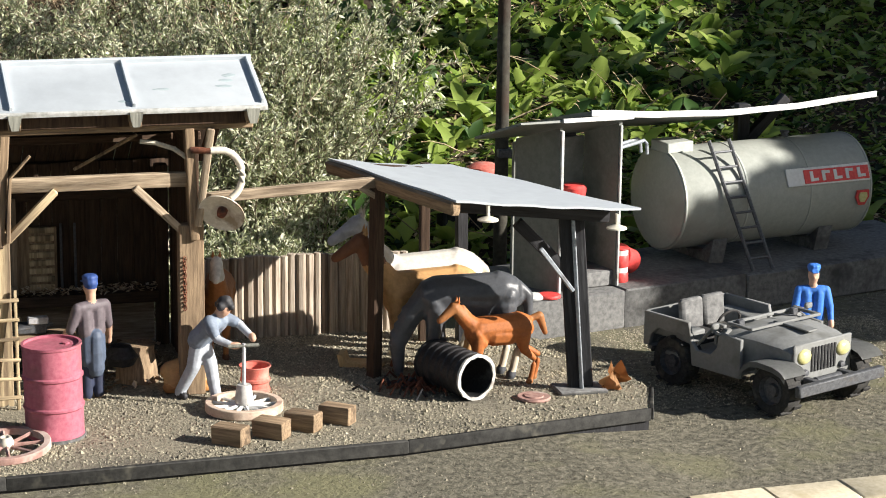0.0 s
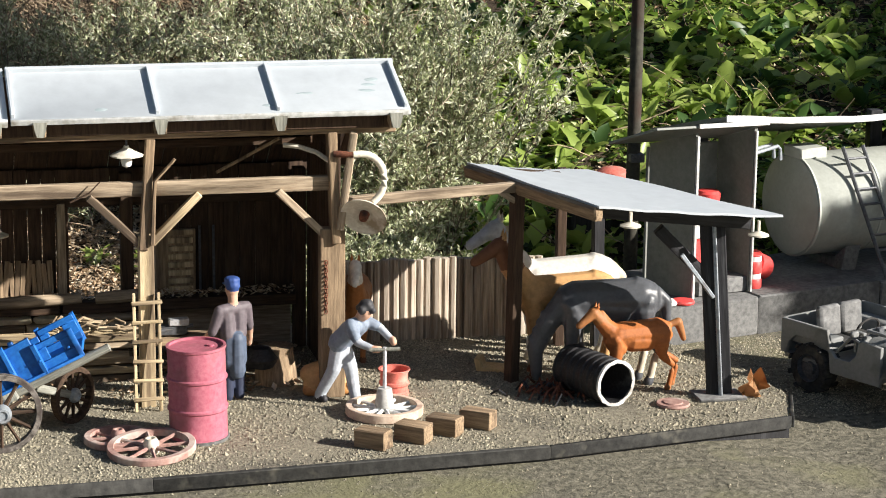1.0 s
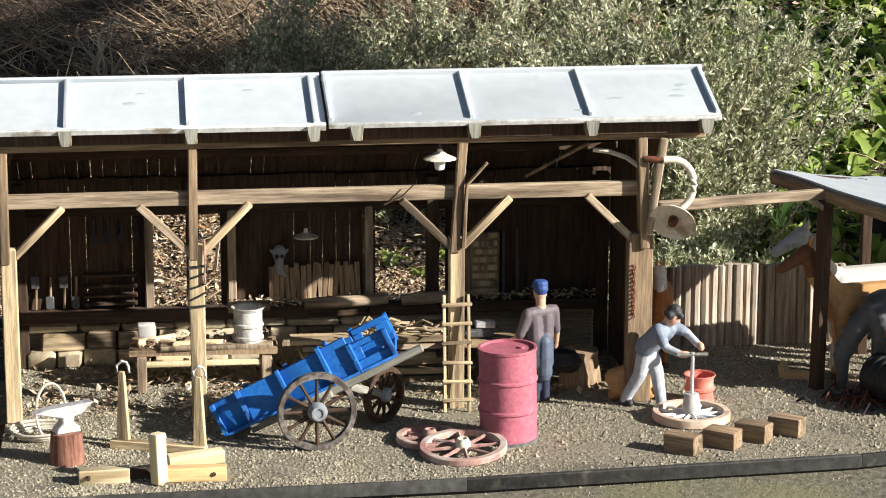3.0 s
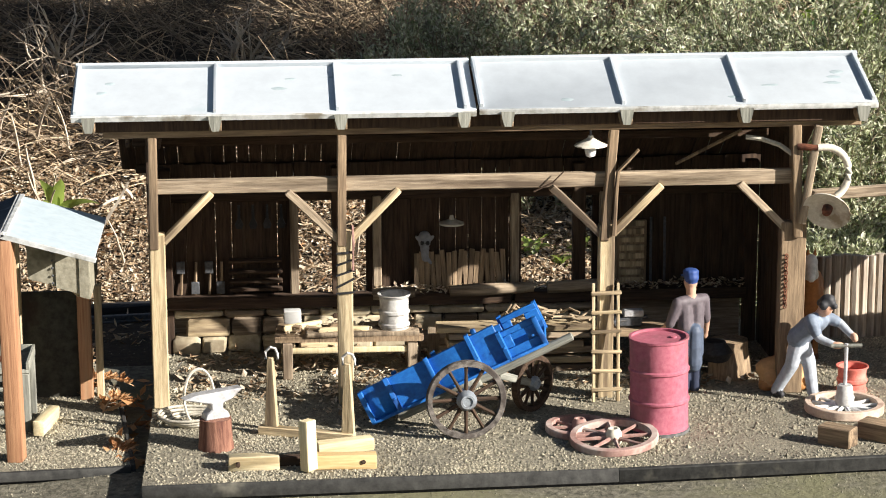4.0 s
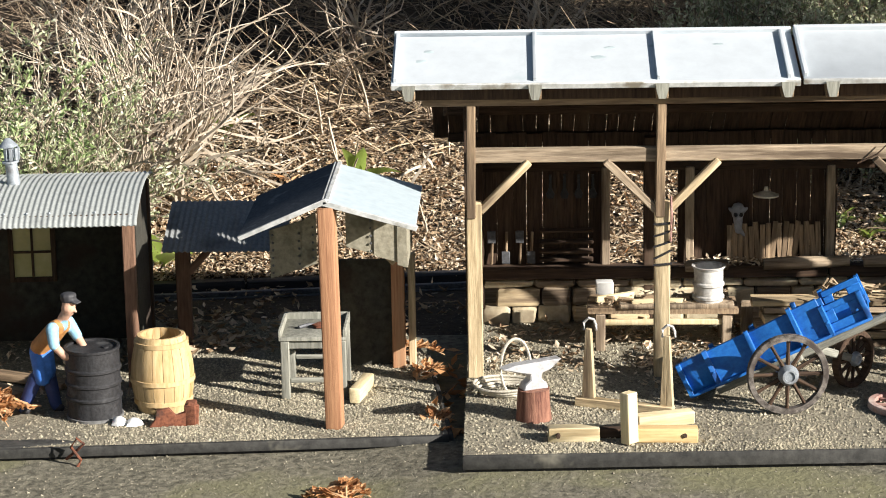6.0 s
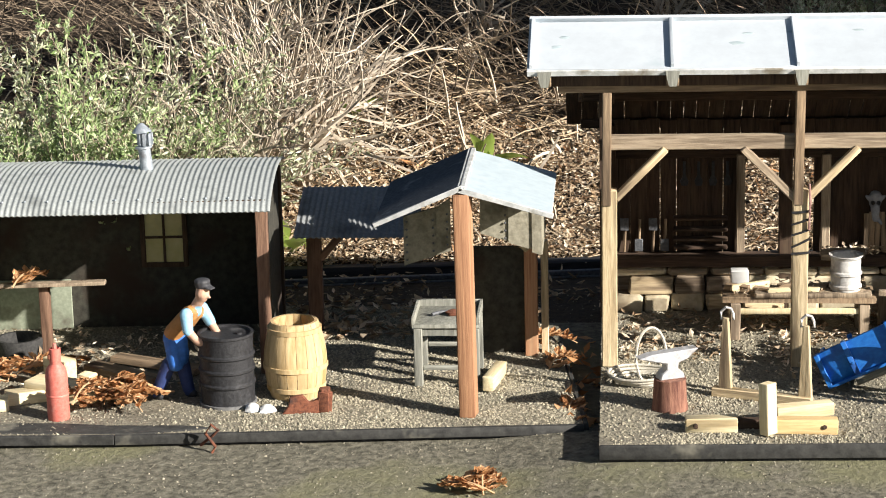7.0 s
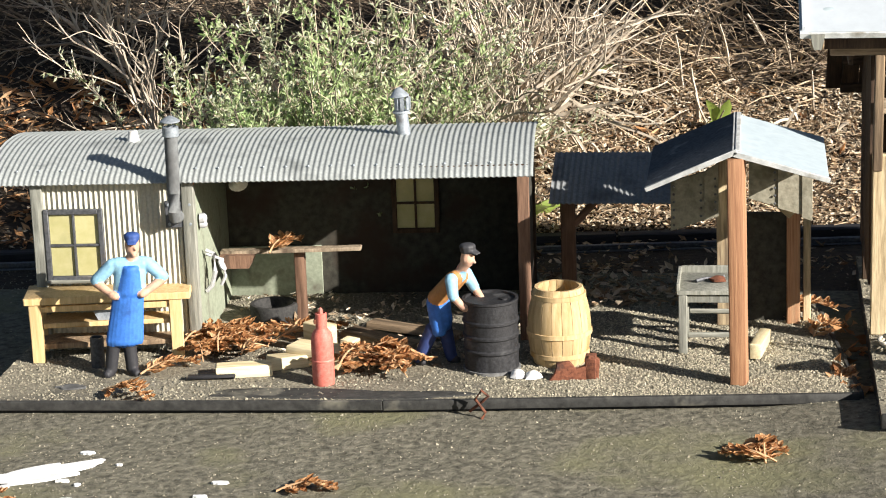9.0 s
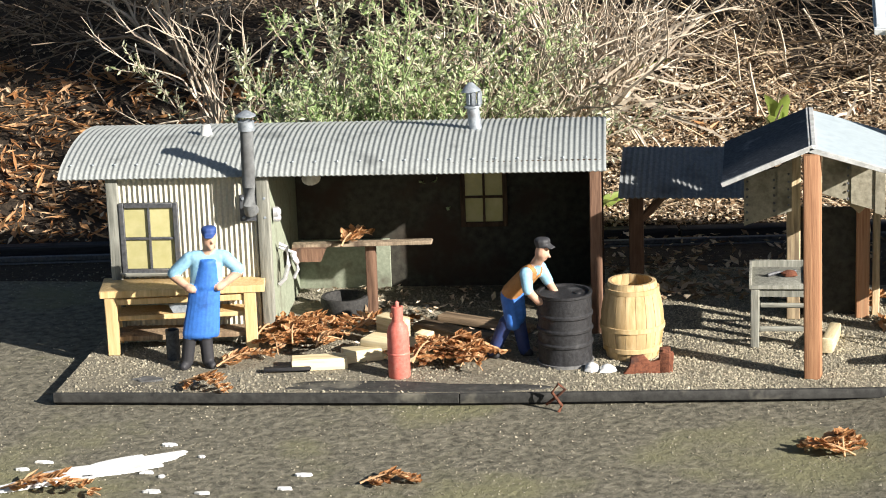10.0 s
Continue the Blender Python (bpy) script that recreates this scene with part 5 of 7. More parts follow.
# lamp, sticks and hooks on the barn front
lamp = thing("barn_lamp", "old enamel lamp with a glass bulb hung under the eave", "lamp", (287, -4, 170))
part("shade", lathe([(1.6, 5), (2, 3.4), (5, 1.4), (10.6, -1.2), (10.7, -2.0), (5, 0.3), (0, 1.0)], 22, wobble=0.05), M["enamel"], lamp, "", Matrix.Translation(V(287, -6, 174)))
part("bulb", lathe([(0, -10), (3, -8.6), (3.8, -5), (3.4, 0), (2.4, 1)], 16), M["white"], lamp, "milky glass bulb", Matrix.Translation(V(287, -6, 174)))
part("stem", tube([(287, -6, 178), (287, -5, 184)], 0.8, 6), M["iron_dark"], lamp)
solo("forked_stick", tube([(303, -7, 112), (304, -8, 140), (305, -8, 155), (312, -10, 163), (318, -11, 170)], 1.6, 6, taper=0.7), M["timber_grey"], "peeled forked stick tied to a barn post", "stick")
solo("thin_stick", tube([(250, -5, 142), (262, -7, 148), (270, -7, 156)], 0.7, 5, taper=0.6), M["timber_dark"], "thin curved twig over the beam", "stick")
solo("roof_pole", tube([(352, 40, 150), (392, 20, 176)], 1.3, 6), M["timber_grey"], "slim pole slanting up under the roof", "pole")
solo("curved_horn", tube([(392, 6, 174), (402, 4, 173), (414, 2, 169), (424, -2, 162)], 1.7, 6), M["rope"], "pale curved rod under the eave", "rod")
solo("red_strap", tube([(131, -6, 122), (131.5, -7, 110), (131, -6.5, 92)], 0.9, 6), M["wheel_red"], "thin red strap hung on a barn post", "strap")
wrap = thing("rope_binding", "dark cord bound round a barn post", "cord", (126, -6, 84))
for z0, z1 in ((76, 77), (80, 86), (88, 92), (95, 99), (103, 104)):
    part("turn", tube([(120, -5.4, z0), (126, -6, (z0 + z1) / 2), (132, -5.4, z1)], 0.8, 5), M["tar"], wrap)
chain = thing("chain", "rusty chain hanging on the corner post", "chain", (419, -7, 75))
for i in range(13):
    p = [(1.25 * math.cos(a), 0.0, 1.9 * math.sin(a)) for a in [k * math.pi / 4 for k in range(8)]]
    part("link", tube(p, 0.42, 5, closed=True), M["rust"], chain, at=Matrix.Translation(V(419, -6.2, 95 - i * 2.8)) @ Matrix.Rotation(radians(90 * (i % 2) + 20), 4, "Z"))

# gooseneck lamp on the corner
goose = thing("gooseneck_lamp", "rusty cream enamel gooseneck yard lamp on the barn corner", "lamp", (440, -12, 125))
G = Matrix.Translation(V(442.5, -17, 128)) @ Matrix.Rotation(radians(-28), 4, "Z") @ Matrix.Rotation(radians(-58), 4, "X")
part("shade", lathe([(2, 6), (4, 5), (9, 2.6), (15.5, 0.5), (15.8, -0.6), (9, 1.2), (4.4, 3), (0, 3.4)], 28), M["enamel"], goose, "", G)
part("socket", lathe([(0, -3), (2.6, -2.6), (3.4, 0), (3.4, 3.4)], 14), M["rust"], goose, "", G)
part("neck", tube([(436, -12, 169.5)] + [(442 + 15.5 * math.cos(a), -12, 152 + 17.6 * math.sin(a)) for a in [radians(d) for d in range(90, -75, -15)]], 2.5, 12), M["enamel"], goose, "curved pale pipe")
part("wall_pipe", tube([(424, -8, 169.5), (430, -11, 169.6), (437, -12, 169.5)], 2.3, 10), M["rust"], goose, "rusty pipe end")

# bench with its clutter
bench = thing("bench", "weathered plank workbench in the barn", "bench", (132, 72, 0))
part("benchtop", block(102, 34, 4, 0.6, 0.4), M["timber_grey"], bench, "", Matrix.Translation(V(131, 72, 28)) @ Matrix.Rotation(radians(-2), 4, "Z"))
part("top_plank", block(78, 15, 3.5, 0.6, 0.4), M["timber_worn"], bench, "", Matrix.Translation(V(140, 62, 31.5)))
part("rail", block(94, 3, 4, 0.4, 0.2), M["pale_wood"], bench, "", Matrix.Translation(V(131, 58, 20)))
for x in (88, 174):
    for y in (58, 86):
        timber("leg", (x, y, 0), (x, y, 26), 7, 6, "timber_worn", bench)


def pail(name, label, x, y, z, r, h, material, rings, group=""):
    p = thing(name, label, "bucket", (x, y, z), group)
    at = Matrix.Translation(V(x, y, z))
    prof = [(0, 0.5), (r * .94, 0), (r * .96, 1)]
    for f in rings:
        prof += [(r * .94, h * f - 1.7), (r * 1.03, h * f - 0.8), (r * 1.03, h * f + 0.8), (r * .94, h * f + 1.7)]
    prof += [(r * .95, h - 2.2), (r * 1.03, h - 1.2), (r * 1.03, h), (r * .92, h), (r * .9, 2), (0, 2)]
    part("body", lathe(prof, 28, wobble=0.006), M[material], p, "", at)
    part("rim", lathe([(r * 1.04, h - 0.6), (r * 1.1, h - 0.2), (r * 1.08, h + 0.5), (r * 0.98, h + 0.3)], 28), M[material], p, "", at)
    return p


pail("ribbed_pail", "ribbed dull white metal pail on the bench", 162, 66, 33, 10.6, 24, "pail", (0.12, 0.5))
solo("white_box", block(12, 10, 11, 0.7, 0.4), M["white"], "small white box on the bench", "box", at=Matrix.Translation(V(92, 84, 37)))
rng = random.Random(71)
for i in range(9):
    solo("wood_scrap", block(4, 4, rng.uniform(12, 30), 0.6, 0.5), M["pale_wood" if i % 2 else "timber_grey"], "split wood scrap on the bench", "wood scrap", "wood scraps",
         at=Matrix.Translation(V(90 + i * 9, 66 + rng.uniform(-7, 10), 33.5)) @ Matrix.Rotation(rng.uniform(-.5, .5), 4, "Z") @ Matrix.Rotation(radians(90), 4, "Y"))
for x, y, z, n in ((150, 118, 43.5, 30), (205, 120, 44, 60), (275, 118, 46, 44)):
    solo("log", lathe([(0, 0), (4, 0), (4.6, n * .3), (4.3, n * .8), (3.8, n), (0, n)], 10, wobble=0.08), M["timber_worn"], "short split log on the sill", "log", "logs", at=Matrix.Translation(V(x, y, z)) @ Matrix.Rotation(radians(88), 4, "Y"))
bench2 = thing("plank_stack", "stack of weathered planks against the barn's rear", "plank stack", (245, 70, 0))
rng = random.Random(72)
for i, z in enumerate((3, 9, 15, 21, 27, 32)):
    part("plank", block(4.4, 20 + rng.uniform(-4, 6), rng.uniform(92, 116), 0.5, 0.5), M["timber" if i % 2 else "timber_worn"], bench2, at=along((190 + rng.uniform(-3, 8), 66 + rng.uniform(-4, 4), z), (300, 68 + rng.uniform(-6, 6), z + rng.uniform(-.6, .6)), 0))
for i in range(26):
    a = rng.uniform(-0.9, 0.9)
    x, y = rng.uniform(230, 285), rng.uniform(56, 80)
    solo("twig_bundle_stick", tube([(x, y, 36 + rng.uniform(0, 5)), (x + 7 * math.cos(a), y + 7 * math.sin(a), 37 + rng.uniform(0, 7)), (x + 15 * math.cos(a), y + 15 * math.sin(a), 36 + rng.uniform(0, 8))], 0.9, 5), M["straw"], "thin dry twig on the plank stack", "twig", "kindling twigs")
for i in range(5):
    x = 178 + i * 13
    timber_at = Matrix.Translation(V(x, 88 + rng.uniform(-4, 4), 12)) @ Matrix.Rotation(rng.uniform(-.12, .12), 4, "Y")
    solo("split_post", block(8, 7, 24 + rng.uniform(-3, 5), 0.7, 0.5), M["timber_worn"], "upright split post end by the bench", "post end", "post ends", at=timber_at)

# tool wall and shelves at the rear
for zs in (46, 52, 59, 67):
    timber("wall_shelf", (48, 132, zs), (86, 132, zs), 2.2, 9, "timber_dark", barn)
tool_x = (14, 24, 34, 42)
for i, x in enumerate(tool_x):
    t = thing("hand_tool", "old iron hand tool leaning on the rear wall", "tool", (x, 132, 42), "hand tools")
    part("shaft", tube([(x, 131, 43), (x + 1, 133, 66)], 1.1, 6), M["timber_grey"], t)
    part("blade", block(6, 1.5, 9, 0.5), M["iron_dark"], t, "", Matrix.Translation(V(x, 130, 48 if i % 2 else 63)))
for i, x in enumerate((56, 66, 76, 86)):
    solo("hung_tool", prism([(-0.9, 10), (0.9, 10), (1.1, 0), (3, -4), (2, -7), (-2, -7), (-3, -4), (-1.1, 0)], 2), M["tar"], "small iron tool hung on the rear wall", "tool", "hung tools", at=Matrix.Translation(V(x, 137.6, 96)))
skull = [(0, (0, 0, 0), (0, -1, 6), 5.2, 6.0), (0, (0, -3, -3), (0, -5, -12), 4.2, 3.0), (0, (-4, -2, 4), (-7.5, -3, 7), 2.2, 1.4), (0, (4, -2, 4), (7.5, -3, 7), 2.2, 1.4), (0, (2, -5, -12), (5, -6, -16), 2, 1.4), (1, (-2.6, -6, 2), (-2.6, -7.4, 1.6), 1.7, 1.4), (1, (2.6, -6, 2), (2.6, -7.4, 1.6), 1.7, 1.4)]
solo("animal_skull", melted("animal_skull", skull, [P["grey"], P["dark"]], 0.8, 2), None, "greyish model cattle skull hung on the rear wall", "skull", at=Matrix.Translation(V(188, 134, 76)) @ Matrix.Scale(0.82, 4))
solo("wall_lamp", lathe([(1.2, 6), (1.8, 3), (9, 0.4), (9, -0.6), (0, 0.6)], 18), M["enamel"], "dusty enamel lamp on the rear wall", "lamp", at=Matrix.Translation(V(207, 128, 92)))
rng = random.Random(73)
for i in range(17):
    plank_x = 182 + i * 3.9
    solo("lath", block(3.5, 1.6, 27 + rng.uniform(-3, 6), 0.3, 0.2), M["timber_grey"], "thin grey-green lath leaning on the rear wall", "lath", "laths", at=Matrix.Translation(V(plank_x, 131, 56.5)) @ Matrix.Rotation(rng.uniform(-.1, .1), 4, "Y"))
drawers = thing("cupboard", "pale slatted wooden cupboard door on the rear wall", "cupboard", (335, 136, 40))
part("panel", block(32, 3, 52, 0.5), M["timber_grey"], drawers, "", Matrix.Translation(V(333, 137, 64)))
for z in range(46, 90, 6):
    part("slat", block(18, 2, 4, 0.4, 0.2), M["timber"], drawers, at=Matrix.Translation(V(338, 134.6, z)))
for x in (352, 362):
    solo("iron_bar", tube([(x, 134, 42), (x, 136, 92)], 1.0, 6), M["iron_dark"], "dark iron bar leaning on the rear wall", "bar", "iron bars")
forge = thing("forge_block", "rough wooden block with a dark lump on it", "block", (392, 40, 0))
part("block", lathe([(0, 0), (15, 0), (14, 10), (12, 22), (13, 26), (0, 27)], 16, wobble=0.06), M["timber_grey"], forge, "", Matrix.Translation(V(392, 40, 0)))
part("lump", lathe([(0, 0), (10, 1), (12, 7), (7, 14), (0, 15)], 12, wobble=0.12), M["tar"], forge, "", Matrix.Translation(V(380, 30, 14)))
vise = thing("vice", "small dark iron bench vice", "vice", (322, 52, 32))
part("jaw", block(14, 7, 5, 0.7), M["iron_light"], vise, "", Matrix.Translation(V(326, 50, 44)))
part("body", block(20, 9, 7, 1.0), M["iron_dark"], vise, "", Matrix.Translation(V(322, 52, 38)))
part("screw", tube([(312, 48, 38), (336, 50, 41)], 1.4, 8), M["iron_dark"], vise)
timber("vice_table", (300, 54, 31), (352, 54, 31), 5, 20, "timber_grey", thing("vice_table", "rough plank table under the vice", "table", (326, 54, 0)))
for x in (306, 346):
    timber("vice_leg", (x, 54, 0), (x, 54, 29), 6, 6, "timber_dark", bpy.data.objects["vice_table"])

# yard: anvil, rope, trestle, saw horse, beams
anvil = thing("anvil", "white-grey anvil on a reddish wooden stump", "anvil", (41, -90, 0))
A = Matrix.Translation(V(41, -90, 0)) @ Matrix.Rotation(radians(24), 4, "Z") @ Matrix.Scale(0.93, 4)
part("stump", lathe([(0, 0), (12.2, 0), (11.6, 6), (10.6, 18), (10.8, 21), (0, 21.6)], 18, wobble=0.035), M["stump"], anvil, "reddish bark-brown stump", A)
part("anvil_body", prism([(-9, 0), (9, 0), (8, 4), (4, 7), (4.4, 11), (11, 13), (19, 19.5), (-15, 18.5), (-24, 16.4), (-12, 13), (-4.4, 11), (-4, 7), (-8, 4)], 9, bevel=0.7), M["iron_light"], anvil, "", A @ Matrix.Translation(V(0, 0, 21)))
rope = thing("rope_coil", "pale rope coil lying by the barn post with one loop up", "rope", (25, -40, 0))
for i in range(4):
    r = 15 + i * 1.4
    part("coil", tube([(24 + r * math.cos(a) * 1.1, -36 + r * math.sin(a) * 0.9, 1.2 + 1.6 * i + 0.6 * math.sin(a * 2 + i)) for a in [k * math.pi / 12 for k in range(24)]], 0.95, 6, closed=True), M["rope"], rope)
part("loop", tube([(30 + 9.5 * math.cos(a), -50 + 2 * math.cos(a), 21 + 19 * math.sin(a)) for a in [k * math.pi / 14 for k in range(28)]], 1.0, 6, closed=True), M["rope"], rope, "upright rope loop")
tres = thing("trestle", "wooden trestle with two hooked uprights", "trestle", (103, -75, 0))
timber("foot", (68, -64, 3), (128, -87, 3), 6, 6, "timber", tres)
for x, y in ((76, -66), (124, -84)):
    part("upright", prism([(-4.2, 0), (4.2, 0), (1.8, 46), (-1.8, 46)], 4, bevel=0.4), M["timber"], tres, "", Matrix.Translation(V(x, y, 5)) @ Matrix.Rotation(radians(-20), 4, "Z"))
    part("hook", tube([(x - 3, y, 50), (x - 3, y, 55), (x, y - 1, 58), (x + 3, y - 1, 57), (x + 4.5, y - 1, 53.5), (x + 4.5, y - 1, 50)], 0.9, 8), M["pail"], tres, "worn iron hook")
saw = thing("saw_frame", "pale sawn timber frame lying on gravel", "timber frame", (94, -132, 0))
timber("beam", (49, -134, 4.5), (80, -133, 4.5), 9, 9, "pale_wood", saw)
timber("beam", (100, -136, 4.5), (139, -137, 4.5), 9, 9, "pine", saw)
timber("beam", (103, -122, 8), (138, -112, 8), 8, 8, "pale_wood", saw)
timber("beam", (58, -128, 3), (110, -128, 3), 6, 6, "timber_dark", saw)
timber("upright", (98, -141, 0.5), (97, -140, 32), 9, 7, "pale_wood", saw)
for x in (55, 131):
    part("peg", lathe([(0, 0), (1.5, 0), (1.4, 3), (0, 3.4)], 8), M["timber_dark"], saw, at=Matrix.Translation(V(x, -139, 5)) @ Matrix.Rotation(radians(90), 4, "X"))
for i, (x, y) in enumerate(((440, -124), (468, -116), (491, -105), (516, -95))):
    t = timber("wood_block", (x - 2, y, 6.0), (x - 19, y + 14, 6.0), 12, 12.5, "timber_grey", None, 0.6, 0.3)
    tagged(t, "short sawn timber block with a pale end grain", "wood block", "sawn blocks in a row")
red = pail("red_pail", "red ribbed metal pail standing on gravel", 466, -8, 0, 10, 19, "bottle_red", (0.14, 0.5), "")
sack = melted("leather_sack", [(0, (-10, 0, 8), (10, 3, 9), 9, 8), (0, (-14, 2, 14), (-6, 0, 18), 7, 6), (0, (6, 2, 12), (14, 0, 20), 6, 4), (1, (-16, -4, 4), (10, -5, 4), 4, 4)], [P["palomino"], P["tan"]], 1.0, 3)
solo("leather_sack", sack, None, "orange-brown slumped leather sack on the ground", "sack", at=Matrix.Translation(V(424, 6, 0)))

# ---- horse shelter ----
lean = thing("horse_shelter", "open horse shelter with a sagging zinc sheet roof", "shelter", (620, 0, 0))
FL, FR, BL = Vector((584, -88, 145)), Vector((717, -74, 131)), Vector((536, 78, 144))


def sheet(p, u, v, n, m, thick, sag, even=None, taper=0.0):
    b = bmesh.new()
    g = []
    for k in (0, -thick):
        rows = []
        for j in range(m + 1):
            rows.append([b.verts.new((p + u * (i / n * (1 - taper * j / m)) + v * (j / m) + Vector((0, 0, k - sag * math.sin(math.pi * i / n) * (0.4 + 0.6 * j / m if even is None else even) + 0.4 * math.sin(i * 1.7 + j)))) * K) for i in range(n + 1)])
        g.append(rows)
    for rows in g:
        for a, c in zip(rows, rows[1:]):
            for i in range(n):
                b.faces.new((a[i], a[i + 1], c[i + 1], c[i]))
    t, l = g
    rim = lambda r: r[0] + [x[-1] for x in r[1:]] + r[-1][-2::-1] + [x[0] for x in r[-2:0:-1]]
    a, c = rim(t), rim(l)
    for i in range(len(a)):
        j = (i + 1) % len(a)
        b.faces.new((a[i], a[j], c[j], c[i]))
    return b


part("roof_sheet", sheet(FL, FR - FL, BL - FL, 12, 10, 1.6, 2.0, taper=0.3), M["zinc"], lean, "pale zinc roof sheet")
lo = Vector((0, 0, -6))
timber("eave_log", tuple(FL + lo + Vector((1, 2, 0))), tuple(BL + lo + Vector((1, 0, 0))), 9, 8, "timber_grey", lean, 1.4, 0.6)
timber("front_beam", tuple(FL + Vector((6, 26, -9))), tuple(FR + Vector((-16, 22, -9))), 8, 8, "black_timber", lean)
timber("purlin", tuple(FL.lerp(BL, 0.93) + Vector((4, 0, -5))), tuple(FL.lerp(BL, 0.93) + (FR - FL) * 0.78 + Vector((-8, 0, -5))), 7, 7, "timber_dark", lean)
post = thing("steel_post", "black I-section post with a grey foot plate", "post", (685, -52, 0))
for dx, w, m in ((-4.4, 3.4, "black_timber"), (4.4, 3.4, "black_timber"), (0, 5.4, "galv")):
    flat = w == 5.4
    timber("web" if flat else "flange", (685 + dx, -52 - (3 if flat else 0), 0), (676 + dx, -50 - (3 if flat else 0), 121), w, 2.4 if flat else 9, m, post)
part("foot_plate", block(34, 24, 2.4, 0.5, 0.3), M["slab"], post, "", Matrix.Translation(V(684, -52, 1.2)))
timber("brace", (680, -49, 78), (640, -42, 118), 8, 8, "black_timber", lean)
timber("thin_brace", (676, -58, 72), (652, -58, 103), 3, 3, "galv", lean)
timber("post", (554, 11, 0), (556, 12, 139), 8, 8, "timber_dark", lean)
timber("link_beam", (432, 4, 134), (556, 11, 139), 7, 6, "timber_worn", lean)
timber("link_brace", (556, 11, 128), (541, 10, 137), 5, 4, "timber_worn", lean)
timber("rear_post", (612, 96, 0), (612, 96, 134), 7, 7, "timber_dark", lean)
timber("rear_brace", (614, 95, 108), (592, 95, 126), 5, 4, "timber_grey", lean)
timber("rear_post", (640, 90, 0), (638, 90, 124), 8, 8, "black_timber", lean)
for x, y, z in ((607, -84, 136), (700, -74, 124)):
    l = thing("hanging_lamp", "small cream lamp under the shelter's eave", "lamp", (x, y, z), "shelter lamps")
    part("stem", tube([(x, y, z + 4), (x, y, z - 3)], 1.2, 6), M["enamel"], l)
    part("shade", lathe([(1.4, 1), (7, -1.2), (7, -2.2), (0, -1.4)], 16), M["enamel"], l, "", Matrix.Translation(V(x, y, z - 4)))

# board fence
fence = thing("board_fence", "low fence of weathered rounded upright boards", "fence", (505, 133, 0))
rng = random.Random(31)
x = 446.0
while x < 604:
    w = rng.uniform(5.6, 7.6)
    h = 61 + rng.uniform(-1, 1.4)
    part("board", lathe([(0, 0), (w * .54, 0), (w * .52, h * .5), (w * .5, h), (0, h + 0.6)], 8, wobble=0.06), M["fence"], fence, at=Matrix.Translation(V(x + w / 2, 133 + rng.uniform(-1, 1), 0)) @ Matrix.Rotation(rng.uniform(0, 6), 4, "Z"))
    x += w * 0.93
timber("fence_rail", (446, 138, 50), (604, 138, 50), 5, 4, "timber_dark", fence)

horse("white toy horse with a tan hind standing behind others", 606, 58, 0, 4, 1.2, "white", "cream", "sky_grey")
horse("palomino toy horse with a bay head looking out", 598, 26, 0, 2, 1.13, "palomino", "umber", "umber")
horse("black toy horse grazing with its head down", 619, -4, 0, -6, 1.16, "black", "black", "black", True, "cream", (-4, 5, 3, -4))
horse("small chestnut toy foal standing", 634, -26, 0, 6, 0.78, "chestnut", "bay", "bay", False, None, (-4, 4, 6, 12))
horse("bay toy horse with a pale face behind the barn post", 460, 98, 0, 78, 0.9, "bay", "brown", "white")
pipe = thing("drain_pipe", "short black ribbed drain pipe lying open-ended", "pipe", (604, -38, 0))
PM = Matrix.Translation(V(608, -60, 16.2)) @ Matrix.Rotation(radians(22), 4, "Z") @ Matrix.Rotation(radians(-90), 4, "X")
prof = [(13.9, 0), (16, 0)]
for k in range(7):
    prof += [(16, k * 7 + 2), (15.2, k * 7 + 3), (15.2, k * 7 + 5), (16, k * 7 + 6)]
part("wall", lathe(prof + [(15.6, 50), (13.9, 50), (13.9, 0.2)], 32), M["tar"], pipe, "", PM)
part("lip", lathe([(13.8, -0.5), (16.2, -0.5), (16.2, 0.9), (13.8, 0.8), (13.8, -0.5)], 32, wobble=0.035), M["pail"], pipe, "chalky broken rim", PM)
rng = random.Random(41)
trough = thing("feed_trough", "small tan wooden feed trough by the post", "trough", (543, 38, 0))
part("trough_body", prism([(-13, 0), (13, 0), (15, 12), (11, 12), (9, 3), (-9, 3), (-11, 9), (-15, 9)], 16, bevel=0.4), M["pine"], trough, "", Matrix.Translation(V(551, 42, 0)) @ Matrix.Rotation(radians(-25), 4, "Z"))
solo("red_disc", lathe([(0, 0), (11, 0), (11.6, 1), (11, 2.2), (7, 2), (6.5, 2.8), (0, 3)], 26), M["wheel_red"], "faded red round lid lying on gravel", "lid", at=Matrix.Translation(V(647, -66, 0.2)))

# ---- fuel depot ----
DEP = Matrix.Translation(V(704, 131, ROAD)) @ Matrix.Rotation(radians(15), 4, "Z")


def dp(x, y, z):
    p = DEP @ V(x, y, z) / K
    return (p.x, p.y, p.z)


